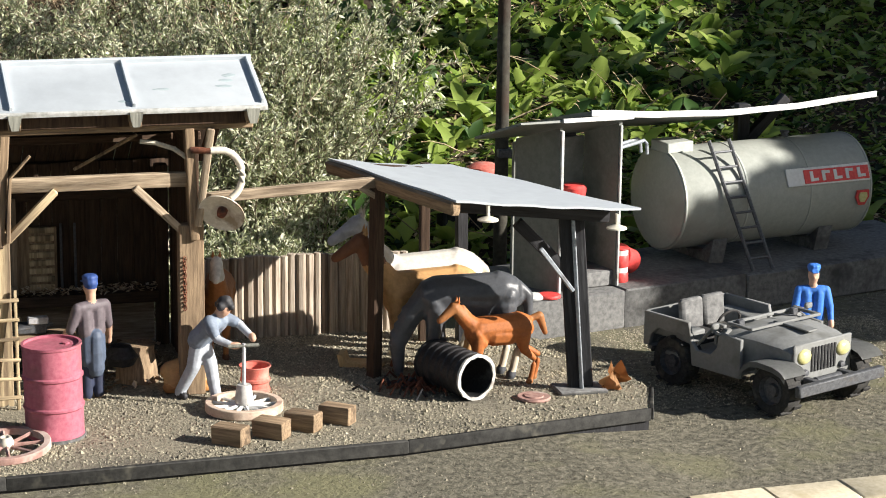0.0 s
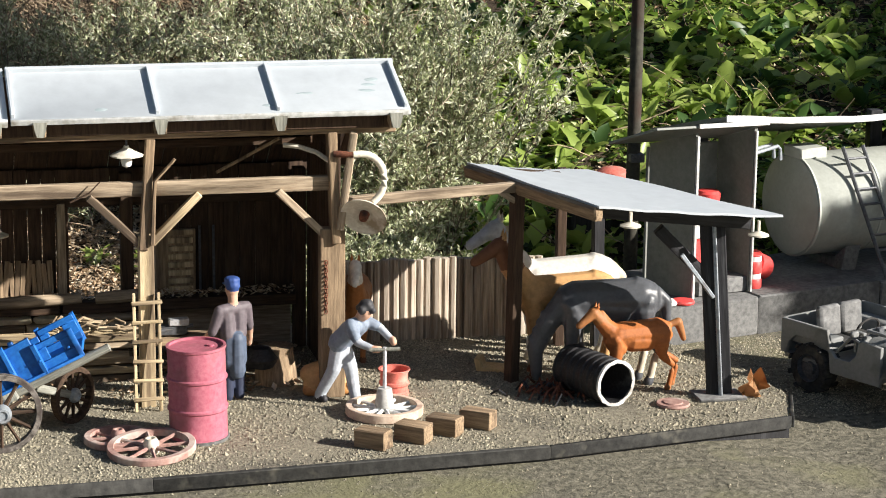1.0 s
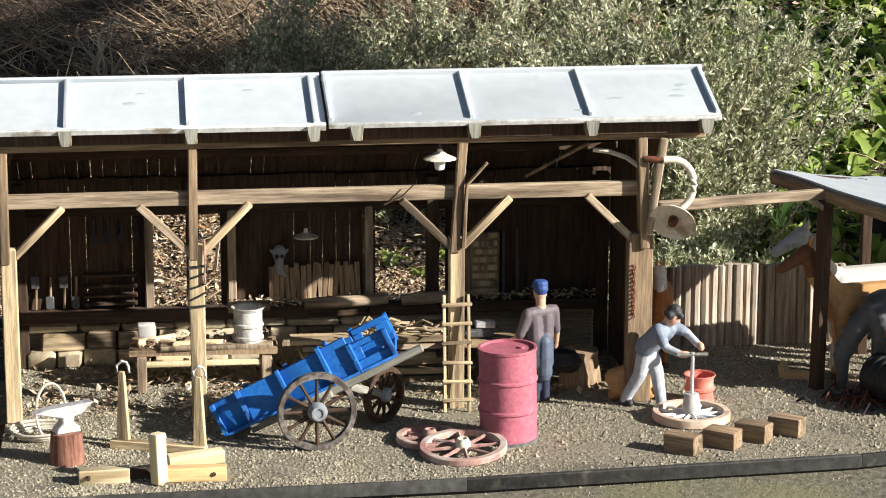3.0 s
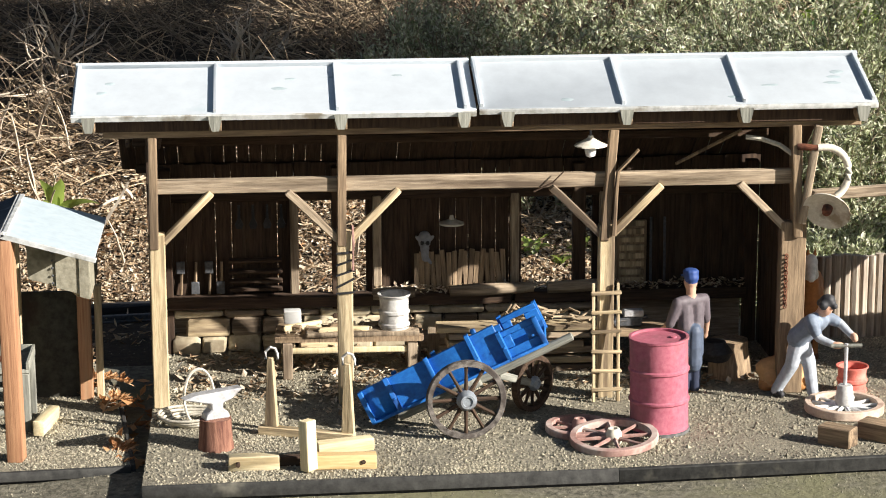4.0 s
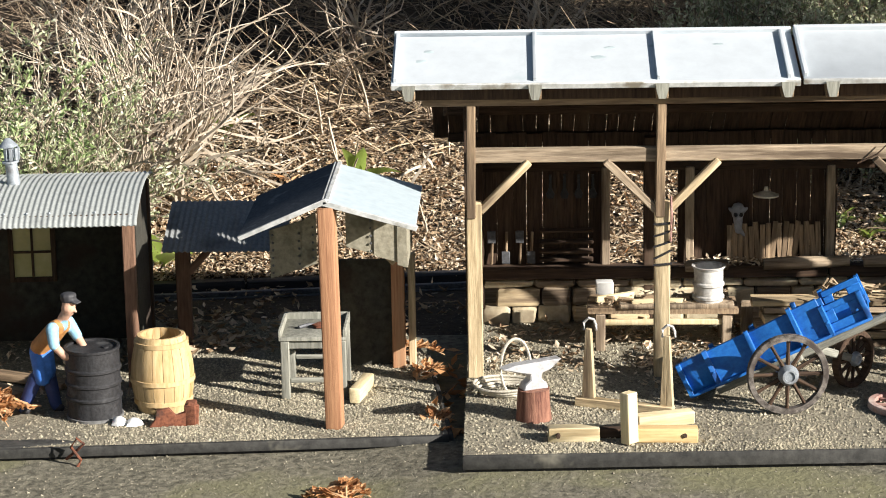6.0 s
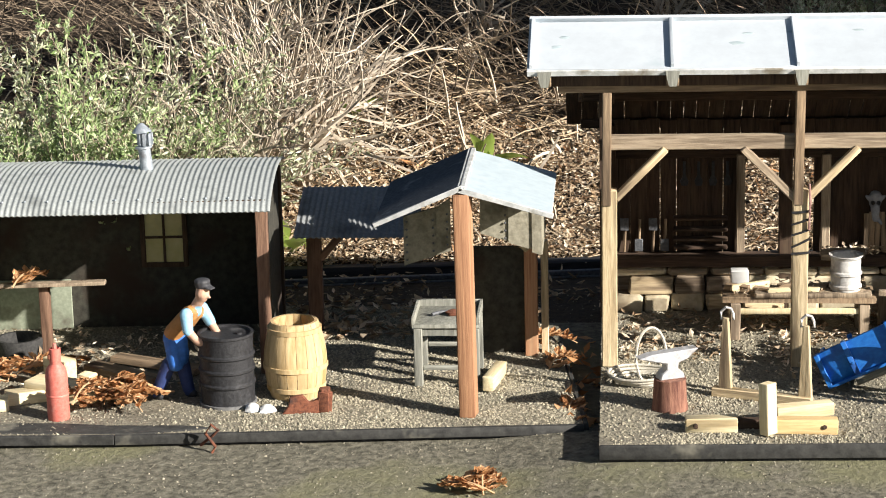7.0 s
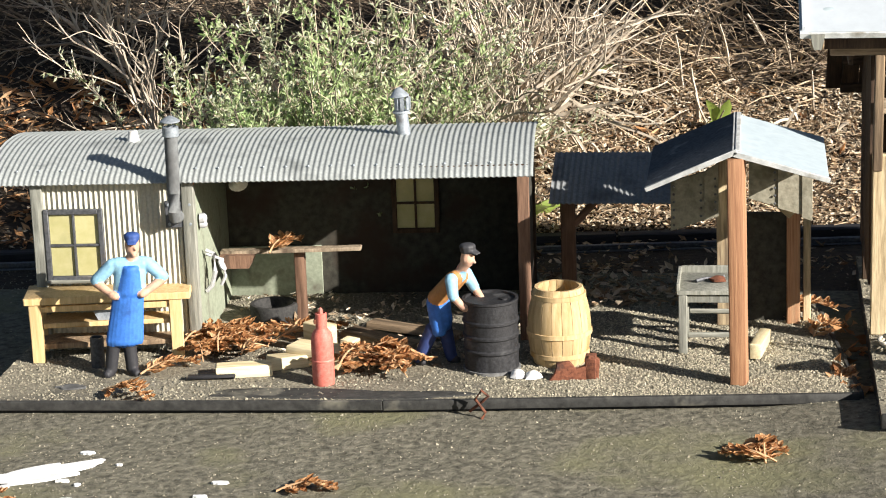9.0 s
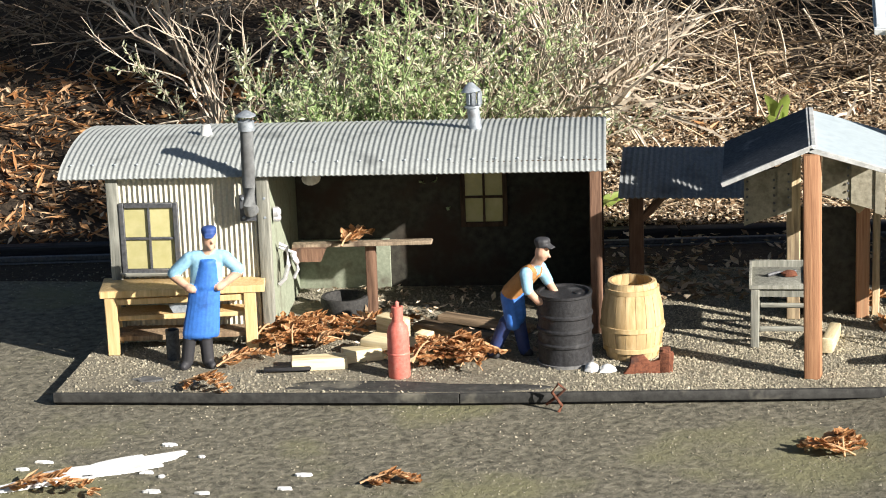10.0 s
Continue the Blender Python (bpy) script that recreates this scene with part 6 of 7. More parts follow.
dock = thing("dock", "dark grey concrete loading dock", "dock", dp(180, 60, 0), kind="structure")
part("dock_slab", block(90, 116, 31, 1.2, 0.8), M["slab"], dock, "", DEP @ Matrix.Translation(V(45, 58, 15.5)))
part("dock_slab", block(118, 116, 31, 1.2, 0.8), M["slab"], dock, "", DEP @ Matrix.Translation(V(150, 58, 15.5)))
part("dock_slab", block(230, 116, 30, 1.2, 0.8), M["slab"], dock, "", DEP @ Matrix.Translation(V(325, 58, 15)))
kiosk = thing("kiosk", "grey-green sheet metal pump kiosk open at the front", "kiosk", dp(55, 50, 31))
part("left_wall", prism([(16, 31), (16, 161), (62, 147), (62, 31)], 3), M["kiosk"], kiosk, "", DEP @ Matrix.Translation(V(41, 0, 0)) @ Matrix.Rotation(radians(105), 4, "Z"))
part("front_edge", block(2.4, 2.4, 128, 0.3), M["zinc_edge"], kiosk, "bright front edge", DEP @ Matrix.Translation(V(37, 14, 95)))
part("right_wall", prism([(16, 31), (16, 161), (64, 146), (64, 31)], 3), M["kiosk"], kiosk, "", DEP @ Matrix.Translation(V(92, 0, 0)) @ Matrix.Rotation(radians(90), 4, "Z"))
part("front_edge", block(2, 2, 128, 0.3), M["zinc_edge"], kiosk, "", DEP @ Matrix.Translation(V(92, 14.8, 95)))
part("rear_wall", block(66, 3, 112, 0.4), M["kiosk"], kiosk, "", DEP @ Matrix.Translation(V(58, 66, 87)))
part("roof", block(104, 70, 2.2, 0.4), M["kiosk"], kiosk, "", DEP @ Matrix.Translation(V(46, 40, 156.8)) @ Matrix.Rotation(radians(1.2), 4, "Y") @ Matrix.Rotation(radians(-18), 4, "X"))
part("roof_edge", block(65, 2, 3.4, 0.3), M["white"], kiosk, "white roof edge", DEP @ Matrix.Translation(V(64, 5.4, 167.6)) @ Matrix.Rotation(radians(1.4), 4, "Y"))
part("plinth", block(50, 40, 12, 0.8, 0.4), M["slab"], kiosk, "", DEP @ Matrix.Translation(V(70, 38, 37)))
pump = thing("fuel_pump", "red and white fuel pump in the kiosk", "pump", dp(66, 46, 43))
part("lower_body", block(20, 12, 28, 1), M["red"], pump, "", DEP @ Matrix.Translation(V(66, 46, 57)))
part("upper_body", block(20, 12, 30, 1), M["white"], pump, "", DEP @ Matrix.Translation(V(66, 46, 86)))
part("sign_disc", lathe([(0, 0), (5, 0), (5, 1.2), (0, 1.4)], 18), M["lamp_yellow"], pump, "yellow round sign", DEP @ Matrix.Translation(V(66, 39.4, 90)) @ Matrix.Rotation(radians(90), 4, "X"))
part("head", lathe([(0, 0), (9, 0), (10, 4), (10, 7), (8, 9), (0, 9.5)], 20), M["red"], pump, "red dome head", DEP @ Matrix.Translation(V(66, 40, 101)))
can = thing("striped_can", "red and white striped fuel can", "can", dp(102, 26, 31))
for z0, z1, m in ((0, 8, "red"), (8, 12, "white"), (12, 22, "red"), (22, 26, "white"), (26, 27.5, "red")):
    part("band", lathe([(0, z0), (6.4, z0), (7.0 if m == "red" else 6.4, z0 + 0.8), (7.0 if m == "red" else 6.4, z1 - 0.8), (6.4, z1), (0, z1)], 20), M[m], can, at=DEP @ Matrix.Translation(V(102, 26, 31)))
tub = thing("red_drum", "small red drum lying on its side", "drum", dp(116, 40, 31))
part("body", lathe([(0, 0), (9, 0), (10, 1), (10, 16), (10.8, 17), (10.8, 18.4), (9.2, 18.4), (9, 3), (0, 3)], 26), M["red"], tub, "", DEP @ Matrix.Translation(V(122, 40, 42)) @ Matrix.Rotation(radians(-65), 4, "Y") @ Matrix.Rotation(radians(20), 4, "X"))
for x, y, m, l in ((12, 8, "white", "white round lid lying on the dock"), (24, 4, "red", "red round lid lying on the dock")):
    solo("can_lid", lathe([(0, 0), (9, 0), (9.4, 1.2), (8.6, 2.4), (0, 2.8)], 22), M[m], l, "lid", at=DEP @ Matrix.Translation(V(x, y + 4, 31)))
rail_t = thing("hoop_rail", "bent grey pipe rail beside the tank", "rail", dp(115, 60, 31))
for dy in (0, 9):
    part("pipe", tube([dp(108, 48 + dy, 31), dp(108, 48 + dy, 124), dp(110, 50 + dy, 130), dp(116, 54 + dy, 132), dp(150, 66 + dy, 134), dp(154, 68 + dy, 131), dp(155, 68 + dy, 122)], 1.5, 8), M["galv"], rail_t)

tank = thing("fuel_tank", "large grey cylindrical fuel tank on saddles", "tank", dp(250, 80, 31))
TK = DEP @ Matrix.Translation(V(172, 76, 82)) @ Matrix.Rotation(radians(-3), 4, "Z") @ Matrix.Rotation(radians(90), 4, "Y")
part("shell", lathe([(0, -6), (20, -5), (36, -2), (41, 0), (42, 2), (42, 186), (41, 188), (36, 190), (20, 193), (0, 194)], 56), M["tank"], tank, "", TK)
for z in (2, 62, 125, 186):
    part("weld_band", lathe([(41.8, z - 1.2), (42.5, z - 0.8), (42.5, z + 0.8), (41.8, z + 1.2)], 56), M["tank"], tank, at=TK)
for x in (40, 150):
    part("saddle", prism([(-32, 0), (32, 0), (38, 22), (22, 10), (0, 6), (-22, 10), (-38, 22)], 14), M["slab"], tank, "", DEP @ Matrix.Translation(V(172 + x, 76, 30)) @ Matrix.Rotation(radians(87), 4, "Z"))
part("hatch_box", block(26, 24, 9, 0.8), M["tank"], tank, "", DEP @ Matrix.Translation(V(184, 74, 126)))
part("filler_cap", lathe([(0, 0), (3, 0), (3, 5), (4, 5.5), (4, 7), (0, 7.4)], 14), M["iron_dark"], tank, "", DEP @ Matrix.Translation(V(300, 74, 122)))
sign = part("sign_board", block(84, 1.4, 15, 0.3), M["white"], tank, "cream banner board on the tank", DEP @ Matrix.Translation(V(312, 29.0, 98)) @ Matrix.Rotation(radians(-3), 4, "Z") @ Matrix.Rotation(radians(-22), 4, "X"))
SG = DEP @ Matrix.Translation(V(320, 27.6, 98)) @ Matrix.Rotation(radians(-3), 4, "Z") @ Matrix.Rotation(radians(-22), 4, "X")
part("sign_field", block(66, 0.8, 11.5, 0.2), M["red"], sign, "red lettered field", SG)
for i in range(5):
    x0 = -24 + i * 12
    part("sign_bar", block(3.2, 0.6, 8.6, 0.1), M["white"], sign, at=SG @ Matrix.Translation(V(x0 - 1.6, -0.6, 0)))
    part("sign_bar", block(5, 0.6, 2.4, 0.1), M["white"], sign, at=SG @ Matrix.Translation(V(x0 + 2.4, -0.6, 2.8 if i % 2 else -2.8)))
badge = part("badge", prism([(-6, 6), (6, 6), (7, 0), (3, -7), (-3, -7), (-7, 0)], 1.2), M["red"], tank, "red and yellow shield badge", DEP @ Matrix.Translation(V(346, 24.2, 77)) @ Matrix.Rotation(radians(-3), 4, "Z") @ Matrix.Rotation(radians(6), 4, "X"))
part("badge_field", prism([(-3.6, 4), (3.6, 4), (4.4, 0), (2, -4.4), (-2, -4.4), (-4.4, 0)], 1.0), M["lamp_yellow"], badge, "", DEP @ Matrix.Translation(V(346, 23.2, 77)) @ Matrix.Rotation(radians(-3), 4, "Z") @ Matrix.Rotation(radians(6), 4, "X"))
tl = thing("tank_ladder", "dark steel ladder leaning on the tank", "ladder", dp(236, 10, 31))
for s in (-10, 10):
    part("stile", tube([dp(229 + s, 5, 31), dp(210 + s, 46, 133)], 1.6, 6), M["iron_dark"], tl)
for i in range(8):
    f = (i + 0.8) / 8.6
    part("rung", tube([dp(219 - 19 * f, 5 + 41 * f, 31 + 102 * f), dp(239 - 19 * f, 5 + 41 * f, 31 + 102 * f)], 1.1, 6), M["iron_dark"], tl)
canopy = thing("tank_canopy", "thin white-edged flat canopy over the tank", "canopy", dp(220, 80, 31))
CF, CR, CB = Vector(dp(80, 40, 167)), Vector(dp(368, 40, 162.5)), Vector(dp(80, 146, 141))
part("deck", sheet(CF, CR - CF, CB - CF, 14, 6, 3, 7, 1.0), M["kiosk"], canopy, "")
fwd = (CF - CB) * (2 / (CF - CB).length)
part("white_edge", sheet(CF + fwd + Vector((0, 0, 0.8)), CR - CF, fwd * -0.9, 14, 1, 5, 7, 1.0), M["white"], canopy, "white painted front edge")
timber("post", dp(290, 120, 20), dp(290, 120, 146), 11, 11, "black_timber", canopy)
timber("brace", dp(292, 118, 112), dp(330, 112, 150), 9, 9, "black_timber", canopy)
timber("post", dp(120, 130, 20), dp(120, 130, 138), 9, 9, "black_timber", canopy)
mast = thing("mast", "tall dark wooden pole", "pole", (732, 300, 0))
part("pole", lathe([(0, 0), (6, 0), (5.6, 120), (4.9, 300), (4.4, 420), (0, 420)], 14, wobble=0.02), M["dark_and_shaded"], mast, "", Matrix.Translation(V(732, 300, -2)))
part("bracket", block(12, 12, 7, 0.6), M["iron_dark"], mast, "", Matrix.Translation(V(733, 297, 100)))
for x, z, m, l in ((752, 55, "bottle_red", "round orange-red tub on the bank"), (722, 52, "rust", "rusty brown tub on the bank")):
    solo("tub_stand", block(20, 20, z - ground_z(x, 420) + 6, 1), M["black_timber"], "dark block under a tub on the bank", "block", at=Matrix.Translation(V(x, 420, (z + ground_z(x, 420) - 6) / 2)))
    solo("red_tub", lathe([(0, 0), (13, 0), (15, 4), (14, 9), (9, 12), (0, 13)], 22), M[m], l, "tub", at=Matrix.Translation(V(x, 420, z)))

# ---- jeep ----
JM = Matrix.Translation(V(821, -12, ROAD)) @ Matrix.Rotation(radians(-65), 4, "Z") @ Matrix.Diagonal((1.1, 1.4, 1.09, 1))


def jeep():
    j = thing("jeep", "matt grey-green open military jeep with folded windscreen", "car", (821, -12, ROAD))
    at = lambda x, y, z, *r: JM @ pose(x * K, y * K, z * K, *r)
    wheels = ((60, -26), (60, 26), (-27, -26), (-27, 26))
    # tub with wheel arches, seen from the side as an outline
    side = [(-52, 23), (-47, 23), (-45, 31), (-39, 36.5), (-16, 36.5), (-10, 31), (-8, 18), (34, 18), (34, 44), (15, 45), (13, 34), (8, 29), (-4, 29), (-9, 34), (-12, 46), (-52, 46)]
    for s in (-1, 1):
        part("body_side", prism(side, 2.2, bevel=0.4), M["jeep"], j, "", at(0, s * 30, 0))
    part("floor", block(84, 58, 3, 0.5), M["jeep"], j, "", at(-9, 0, 21))
    part("tailgate", block(2.2, 58, 24, 0.5), M["jeep"], j, "", at(-52, 0, 34))
    part("wheel_box", block(36, 10, 9, 1), M["jeep"], j, "", at(-29, -23.5, 35))
    part("wheel_box", block(36, 10, 9, 1), M["jeep"], j, "", at(-29, 23.5, 35))
    part("dashboard", block(4, 58, 14, 1), M["jeep"], j, "", at(16, 0, 40))
    # bonnet that narrows to the front
    hood = bmesh.new()
    rows = []
    for x, hw, z in ((17, 27, 47.5), (40, 25, 47.5), (58, 23, 46), (66, 22, 43.5)):
        rows.append([hood.verts.new(V(x, y * hw, zz)) for y, zz in ((-1, 22), (-1, z - 4), (-0.85, z - 0.8), (0, z + 1.2), (0.85, z - 0.8), (1, z - 4), (1, 22))])
    for a, c in zip(rows, rows[1:]):
        for i in range(6):
            hood.faces.new((a[i], a[i + 1], c[i + 1], c[i]))
    hood.faces.new(rows[0]), hood.faces.new(rows[-1][::-1])
    bonnet = part("bonnet", hood, M["jeep"], j, "", JM)
    part("bonnet_bulge", block(30, 7, 1.4, 0.6), M["jeep"], bonnet, "", at(44, 0, 49.4, 0, 1, 0))
    grille = part("grille", block(2.4, 43, 25, 0.8), M["jeep"], j, "slotted grille panel", at(67, 0, 33))
    for k in range(8):
        part("slot", block(1.0, 1.5, 16, 0.2), M["tar"], grille, "dark slot", at(68.4, -8.4 + k * 2.4, 34))
    for s in (-1, 1):
        part("headlight", lathe([(0, 2.2), (3.4, 1.6), (4.6, 0.4), (5, -0.4), (5, -2), (0, -2)], 20), M["lamp_yellow"], j, "yellowed headlight", at(68.8, s * 14.5, 37, 0, 90, 0))
        part("side_lamp", lathe([(0, 2), (1.8, 1.4), (2.4, -1), (0, -1)], 12), M["iron_dark"], j, "", at(68.8, s * 13.5, 26.5, 0, 90, 0))
        # front wing: flat top that bends down ahead of the wheel
        wing = bmesh.new()
        pts = [(39, 24), (43, 30.5), (48, 34.2), (55, 35.6), (67, 35), (74, 33), (78, 29.5)]
        top = [[wing.verts.new(V(x, s * y, z)) for y in (21, 37)] + [wing.verts.new(V(x, s * 37, z - 3.5))] for x, z in pts]
        for a, c in zip(top, top[1:]):
            for i in range(2):
                wing.faces.new((a[i], a[i + 1], c[i + 1], c[i]))
        bmesh.ops.solidify(wing, geom=wing.faces[:], thickness=1.2 * K)
        part("wing", wing, M["jeep"], j, "", JM)
        part("inner_wing", block(30, 2, 18, 0.4), M["jeep"], j, "", at(48, s * 21, 33))
        part("mirror", block(3, 5, 4, 0.8), M["jeep"], j, "", at(16, s * 35, 50))
        part("seat", block(16, 15, 8, 2), M["rubber"], j, "", at(-23, s * 8 - 4, 31))
        part("seat_back", block(6, 15.5, 21, 1.6), M["slab"], j, "dark grey seat back", at(-33, s * 8 - 4, 44, 0, -6, 0))
        part("screen_stile", block(20, 2.0, 2.0, 0.4), M["jeep"], j, "", at(26, s * 25, 50.2))
        part("windscreen_hinge", block(4, 4, 5, 0.6), M["iron_dark"], j, "", at(20, s * 20, 50))
        part("handle", tube([(17, s * 31.5, 44), (10, s * 32, 46), (-2, s * 31.5, 34)], 1.0, 6), M["jeep"], j, "", JM)
    for x in (16, 36):
        part("screen_bar", block(2.0, 52, 2.0, 0.4), M["jeep"], j, "folded windscreen frame", at(x, 0, 50.2))
    for s in (-1, 1):
        part("cowl_post", block(2.4, 2.4, 14, 0.4), M["jeep"], j, "", at(11, s * 29, 43))
        part("cowl_rail", block(8, 2.4, 2.4, 0.4), M["jeep"], j, "", at(14, s * 29, 49))
    part("wiper", block(14, 1.2, 1, 0.2), M["iron_dark"], j, "", at(27, 8, 51.4, 0, 0, 35))
    bumper = part("bumper", block(5, 64, 7.5, 0.8), M["iron_dark"], j, "dark front bumper", at(83, 0, 21))
    for s in (-1, 1):
        part("bumper_iron", block(18, 4, 5, 0.5), M["iron_dark"], bumper, "", at(74, s * 13, 21))
    part("winch", lathe([(0, -9), (3.4, -9), (3.4, 9), (0, 9)], 14), M["iron_dark"], j, "", at(72.5, 0, 20, 90, 0, 0))
    part("steering_wheel", tube([(3 + 2 * math.sin(a), -14 + 8 * math.cos(a), 47 + 7 * math.sin(a)) for a in [k * math.pi / 10 for k in range(20)]], 0.8, 6, closed=True), M["rubber"], j, "", JM)
    for x in (-27, 60):
        part("axle", tube([(x, -28, 16.5), (x, 28, 16.5)], 2.4, 8), M["iron_dark"], j, "", JM)
    for x, y in wheels:
        m = at(x, y, 16.6, 90, 0, 0)
        tyre = part("wheel", lathe([(9, -4.4), (13, -5), (15.4, -4.6), (16.2, -3), (16.2, 3), (15.4, 4.6), (13, 5), (9, 4.4), (9, -4.4)], 36), M["rubber"], j, "black treaded tyre", m)
        part("rim", lathe([(0, -4.4), (4, -4.4), (4.6, -2.6), (8.2, -2.6), (9.2, -5.2), (9.2, 5.2), (8.2, 2.6), (4.6, 2.6), (4, 4.4), (0, 4.4)], 24), M["lamp_yellow"] if (x, y) == (60, 26) else M["iron_dark"], tyre, "", m)
        for k in range(20):
            a = 2 * math.pi * k / 20
            part("tread", block(1.6, 3.4, 5.6, 0.3), M["rubber"], tyre, at=m @ Matrix.Rotation(a, 4, "Z") @ Matrix.Translation(V(16.3, 0, 3.4 if k % 2 else -3.4)))


jeep()
figure("painted figurine in a blue uniform and cap beside the jeep", [
    (0, (-5, 0, 2), (-5, -4, 2), 3, 2.8), (0, (5, 0, 2), (6, -4, 2), 3, 2.8), (1, (-4.6, 0, 4), (-4, 0, 40), 4, 5), (1, (4.6, 0, 4), (4, 0, 40), 4, 5),
    (2, (-4.5, 0, 40), (-5, -0.5, 62), 6, 5), (2, (4.5, 0, 40), (5, -0.5, 62), 6, 5), (2, (-8.5, 0, 64), (8.5, 0, 64), 4, 4), (2, (-11, 0, 64), (-14, -3, 50), 3.8, 3.3), (2, (11, 0, 64), (14.5, -2, 50), 3.8, 3.3),
    (2, (-14, -3, 50), (-12, -14, 45), 3, 2.5), (2, (14.5, -2, 50), (15, -6, 40), 3, 2.5), (3, (-12, -15, 45), (-11, -17, 45), 2.6, 2.4), (3, (15, -7, 39), (15, -8, 36), 2.6, 2.4), (3, (0, 0, 66), (0, -1, 73), 3.3, 3.5), (3, (0, -1.5, 75), (0, -1.5, 78.5), 4.7, 4.5), (3, (0, -6, 75.5), (0, -6.4, 75), 1.0, 1.0)]
    + cap_limbs(4, (0, -1.5, 85.5), 6.0), ["boot", "navy", "blue", "skin", "blue"], 889, 22, ROAD, -14, 0.91)

# ---- growth on the bank ----
def leaf_faces(verts, faces, base, d, side, n, w, fold=0.25, droop=0.0):
    """A leaf of two triangles on each side of a folded midrib."""
    k = len(verts)
    up = side.cross(d)
    tip = base + d * n - Vector((0, 0, droop * n))
    mid = base + d * n * 0.45 + up * fold * w * -1 - Vector((0, 0, droop * n * 0.3))
    verts += [base, mid + side * w / 2 + up * fold * w, tip, mid - side * w / 2 + up * fold * w, mid]
    faces += [(k, k + 1, k + 4), (k + 1, k + 2, k + 4), (k + 2, k + 3, k + 4), (k + 3, k, k + 4)]


def rod(verts, faces, pts, r0, r1):
    """A thin three-sided stem along points in metres."""
    n = len(pts)
    k = len(verts)
    for i, p in enumerate(pts):
        d = (pts[min(i + 1, n - 1)] - pts[max(i - 1, 0)]).normalized()
        s = d.cross(Vector((0.3, 0.9, 0.31))).normalized()
        u = s.cross(d)
        r = r0 + (r1 - r0) * i / (n - 1)
        verts += [p + s * r, p + (u * 0.866 - s * 0.5) * r, p - (u * 0.866 + s * 0.5) * r]
    for i in range(n - 1):
        for j in range(3):
            a, b = k + 3 * i + j, k + 3 * i + (j + 1) % 3
            faces.append((a, b, b + 3, a + 3))


def unit(rng, up=0.0):
    while True:
        v = Vector((rng.uniform(-1, 1), rng.uniform(-1, 1), rng.uniform(-1, 1)))
        if 0.1 < v.length < 1:
            v = v.normalized()
            v.z += up
            return v.normalized()


def shrub(x, y, w, h, stems, seed, label, leaf=(4.5, 8.0), lw=2.3, leaf_mat="leaf_sage", dens=1.0, lean=0.25, base=None, legs=(1.2, 4.0)):
    """A twiggy shrub: upright stems that fork into leafy upright sprigs, with gaps between the stems."""
    rng = random.Random(seed)
    z0 = (ground_z(x, y) if base is None else base) - 4
    sv, sf, lv, lf = [], [], [], []
    for s in range(stems):
        a, r = rng.uniform(0, 6.28), math.sqrt(rng.random()) * w / 2
        bx, by = x + math.cos(a) * r * 0.7, y + math.sin(a) * r * 0.5
        p = V(bx, by, (ground_z(bx, by) if base is None else base) - 3)
        d = Vector((math.cos(a) * lean * rng.uniform(0.3, 2), math.sin(a) * lean * rng.uniform(0, 1.2), 1)).normalized()
        n = 10
        ln = h * rng.uniform(0.55, 1.1) * (1 - 0.35 * (r / (w / 2 + 1e-6)) ** 2)
        pts = [p]
        for i in range(n):
            d = (d + unit(rng) * 0.2).normalized()
            p = p + d * ln / n * K
            pts.append(p)
        rod(sv, sf, pts, 1.0 * K, 0.4 * K)
        bare = rng.uniform(*legs)
        for i in range(1, n + 1):
            if i < bare:
                continue
            for q in range(2 if i < n else 3):
                sd = (d * 0.9 + unit(rng, 0.4) * 0.75).normalized()
                sp, sl = pts[i], rng.uniform(14, 34) * K
                ends = [sp, sp + sd * sl * 0.5, sp + (sd + unit(rng) * 0.2).normalized() * sl]
                rod(sv, sf, ends, 0.5 * K, 0.22 * K)
                m = int(15 * dens)
                for j in range(m):
                    f = (j + rng.random()) / m
                    at = ends[0].lerp(ends[1], f * 2) if f < 0.5 else ends[1].lerp(ends[2], f * 2 - 1)
                    ld = (sd * 0.75 + unit(rng, 0.15) * 0.85).normalized()
                    sidev = ld.cross(unit(rng)).normalized()
                    leaf_faces(lv, lf, at, ld, sidev, rng.uniform(*leaf) * K * (1.1 - 0.35 * f), lw * K * rng.uniform(0.7, 1.2), 0.22)
    ob = thing("shrub", label, "shrub", (x, y, z0))
    tagged(part("twigwork", soup("twigwork", sv, sf, M["twig_grey"]), None, ob), kind="stuff")
    tagged(part("foliage", soup("foliage", lv, lf, M[leaf_mat]), None, ob), kind="stuff")
    return ob


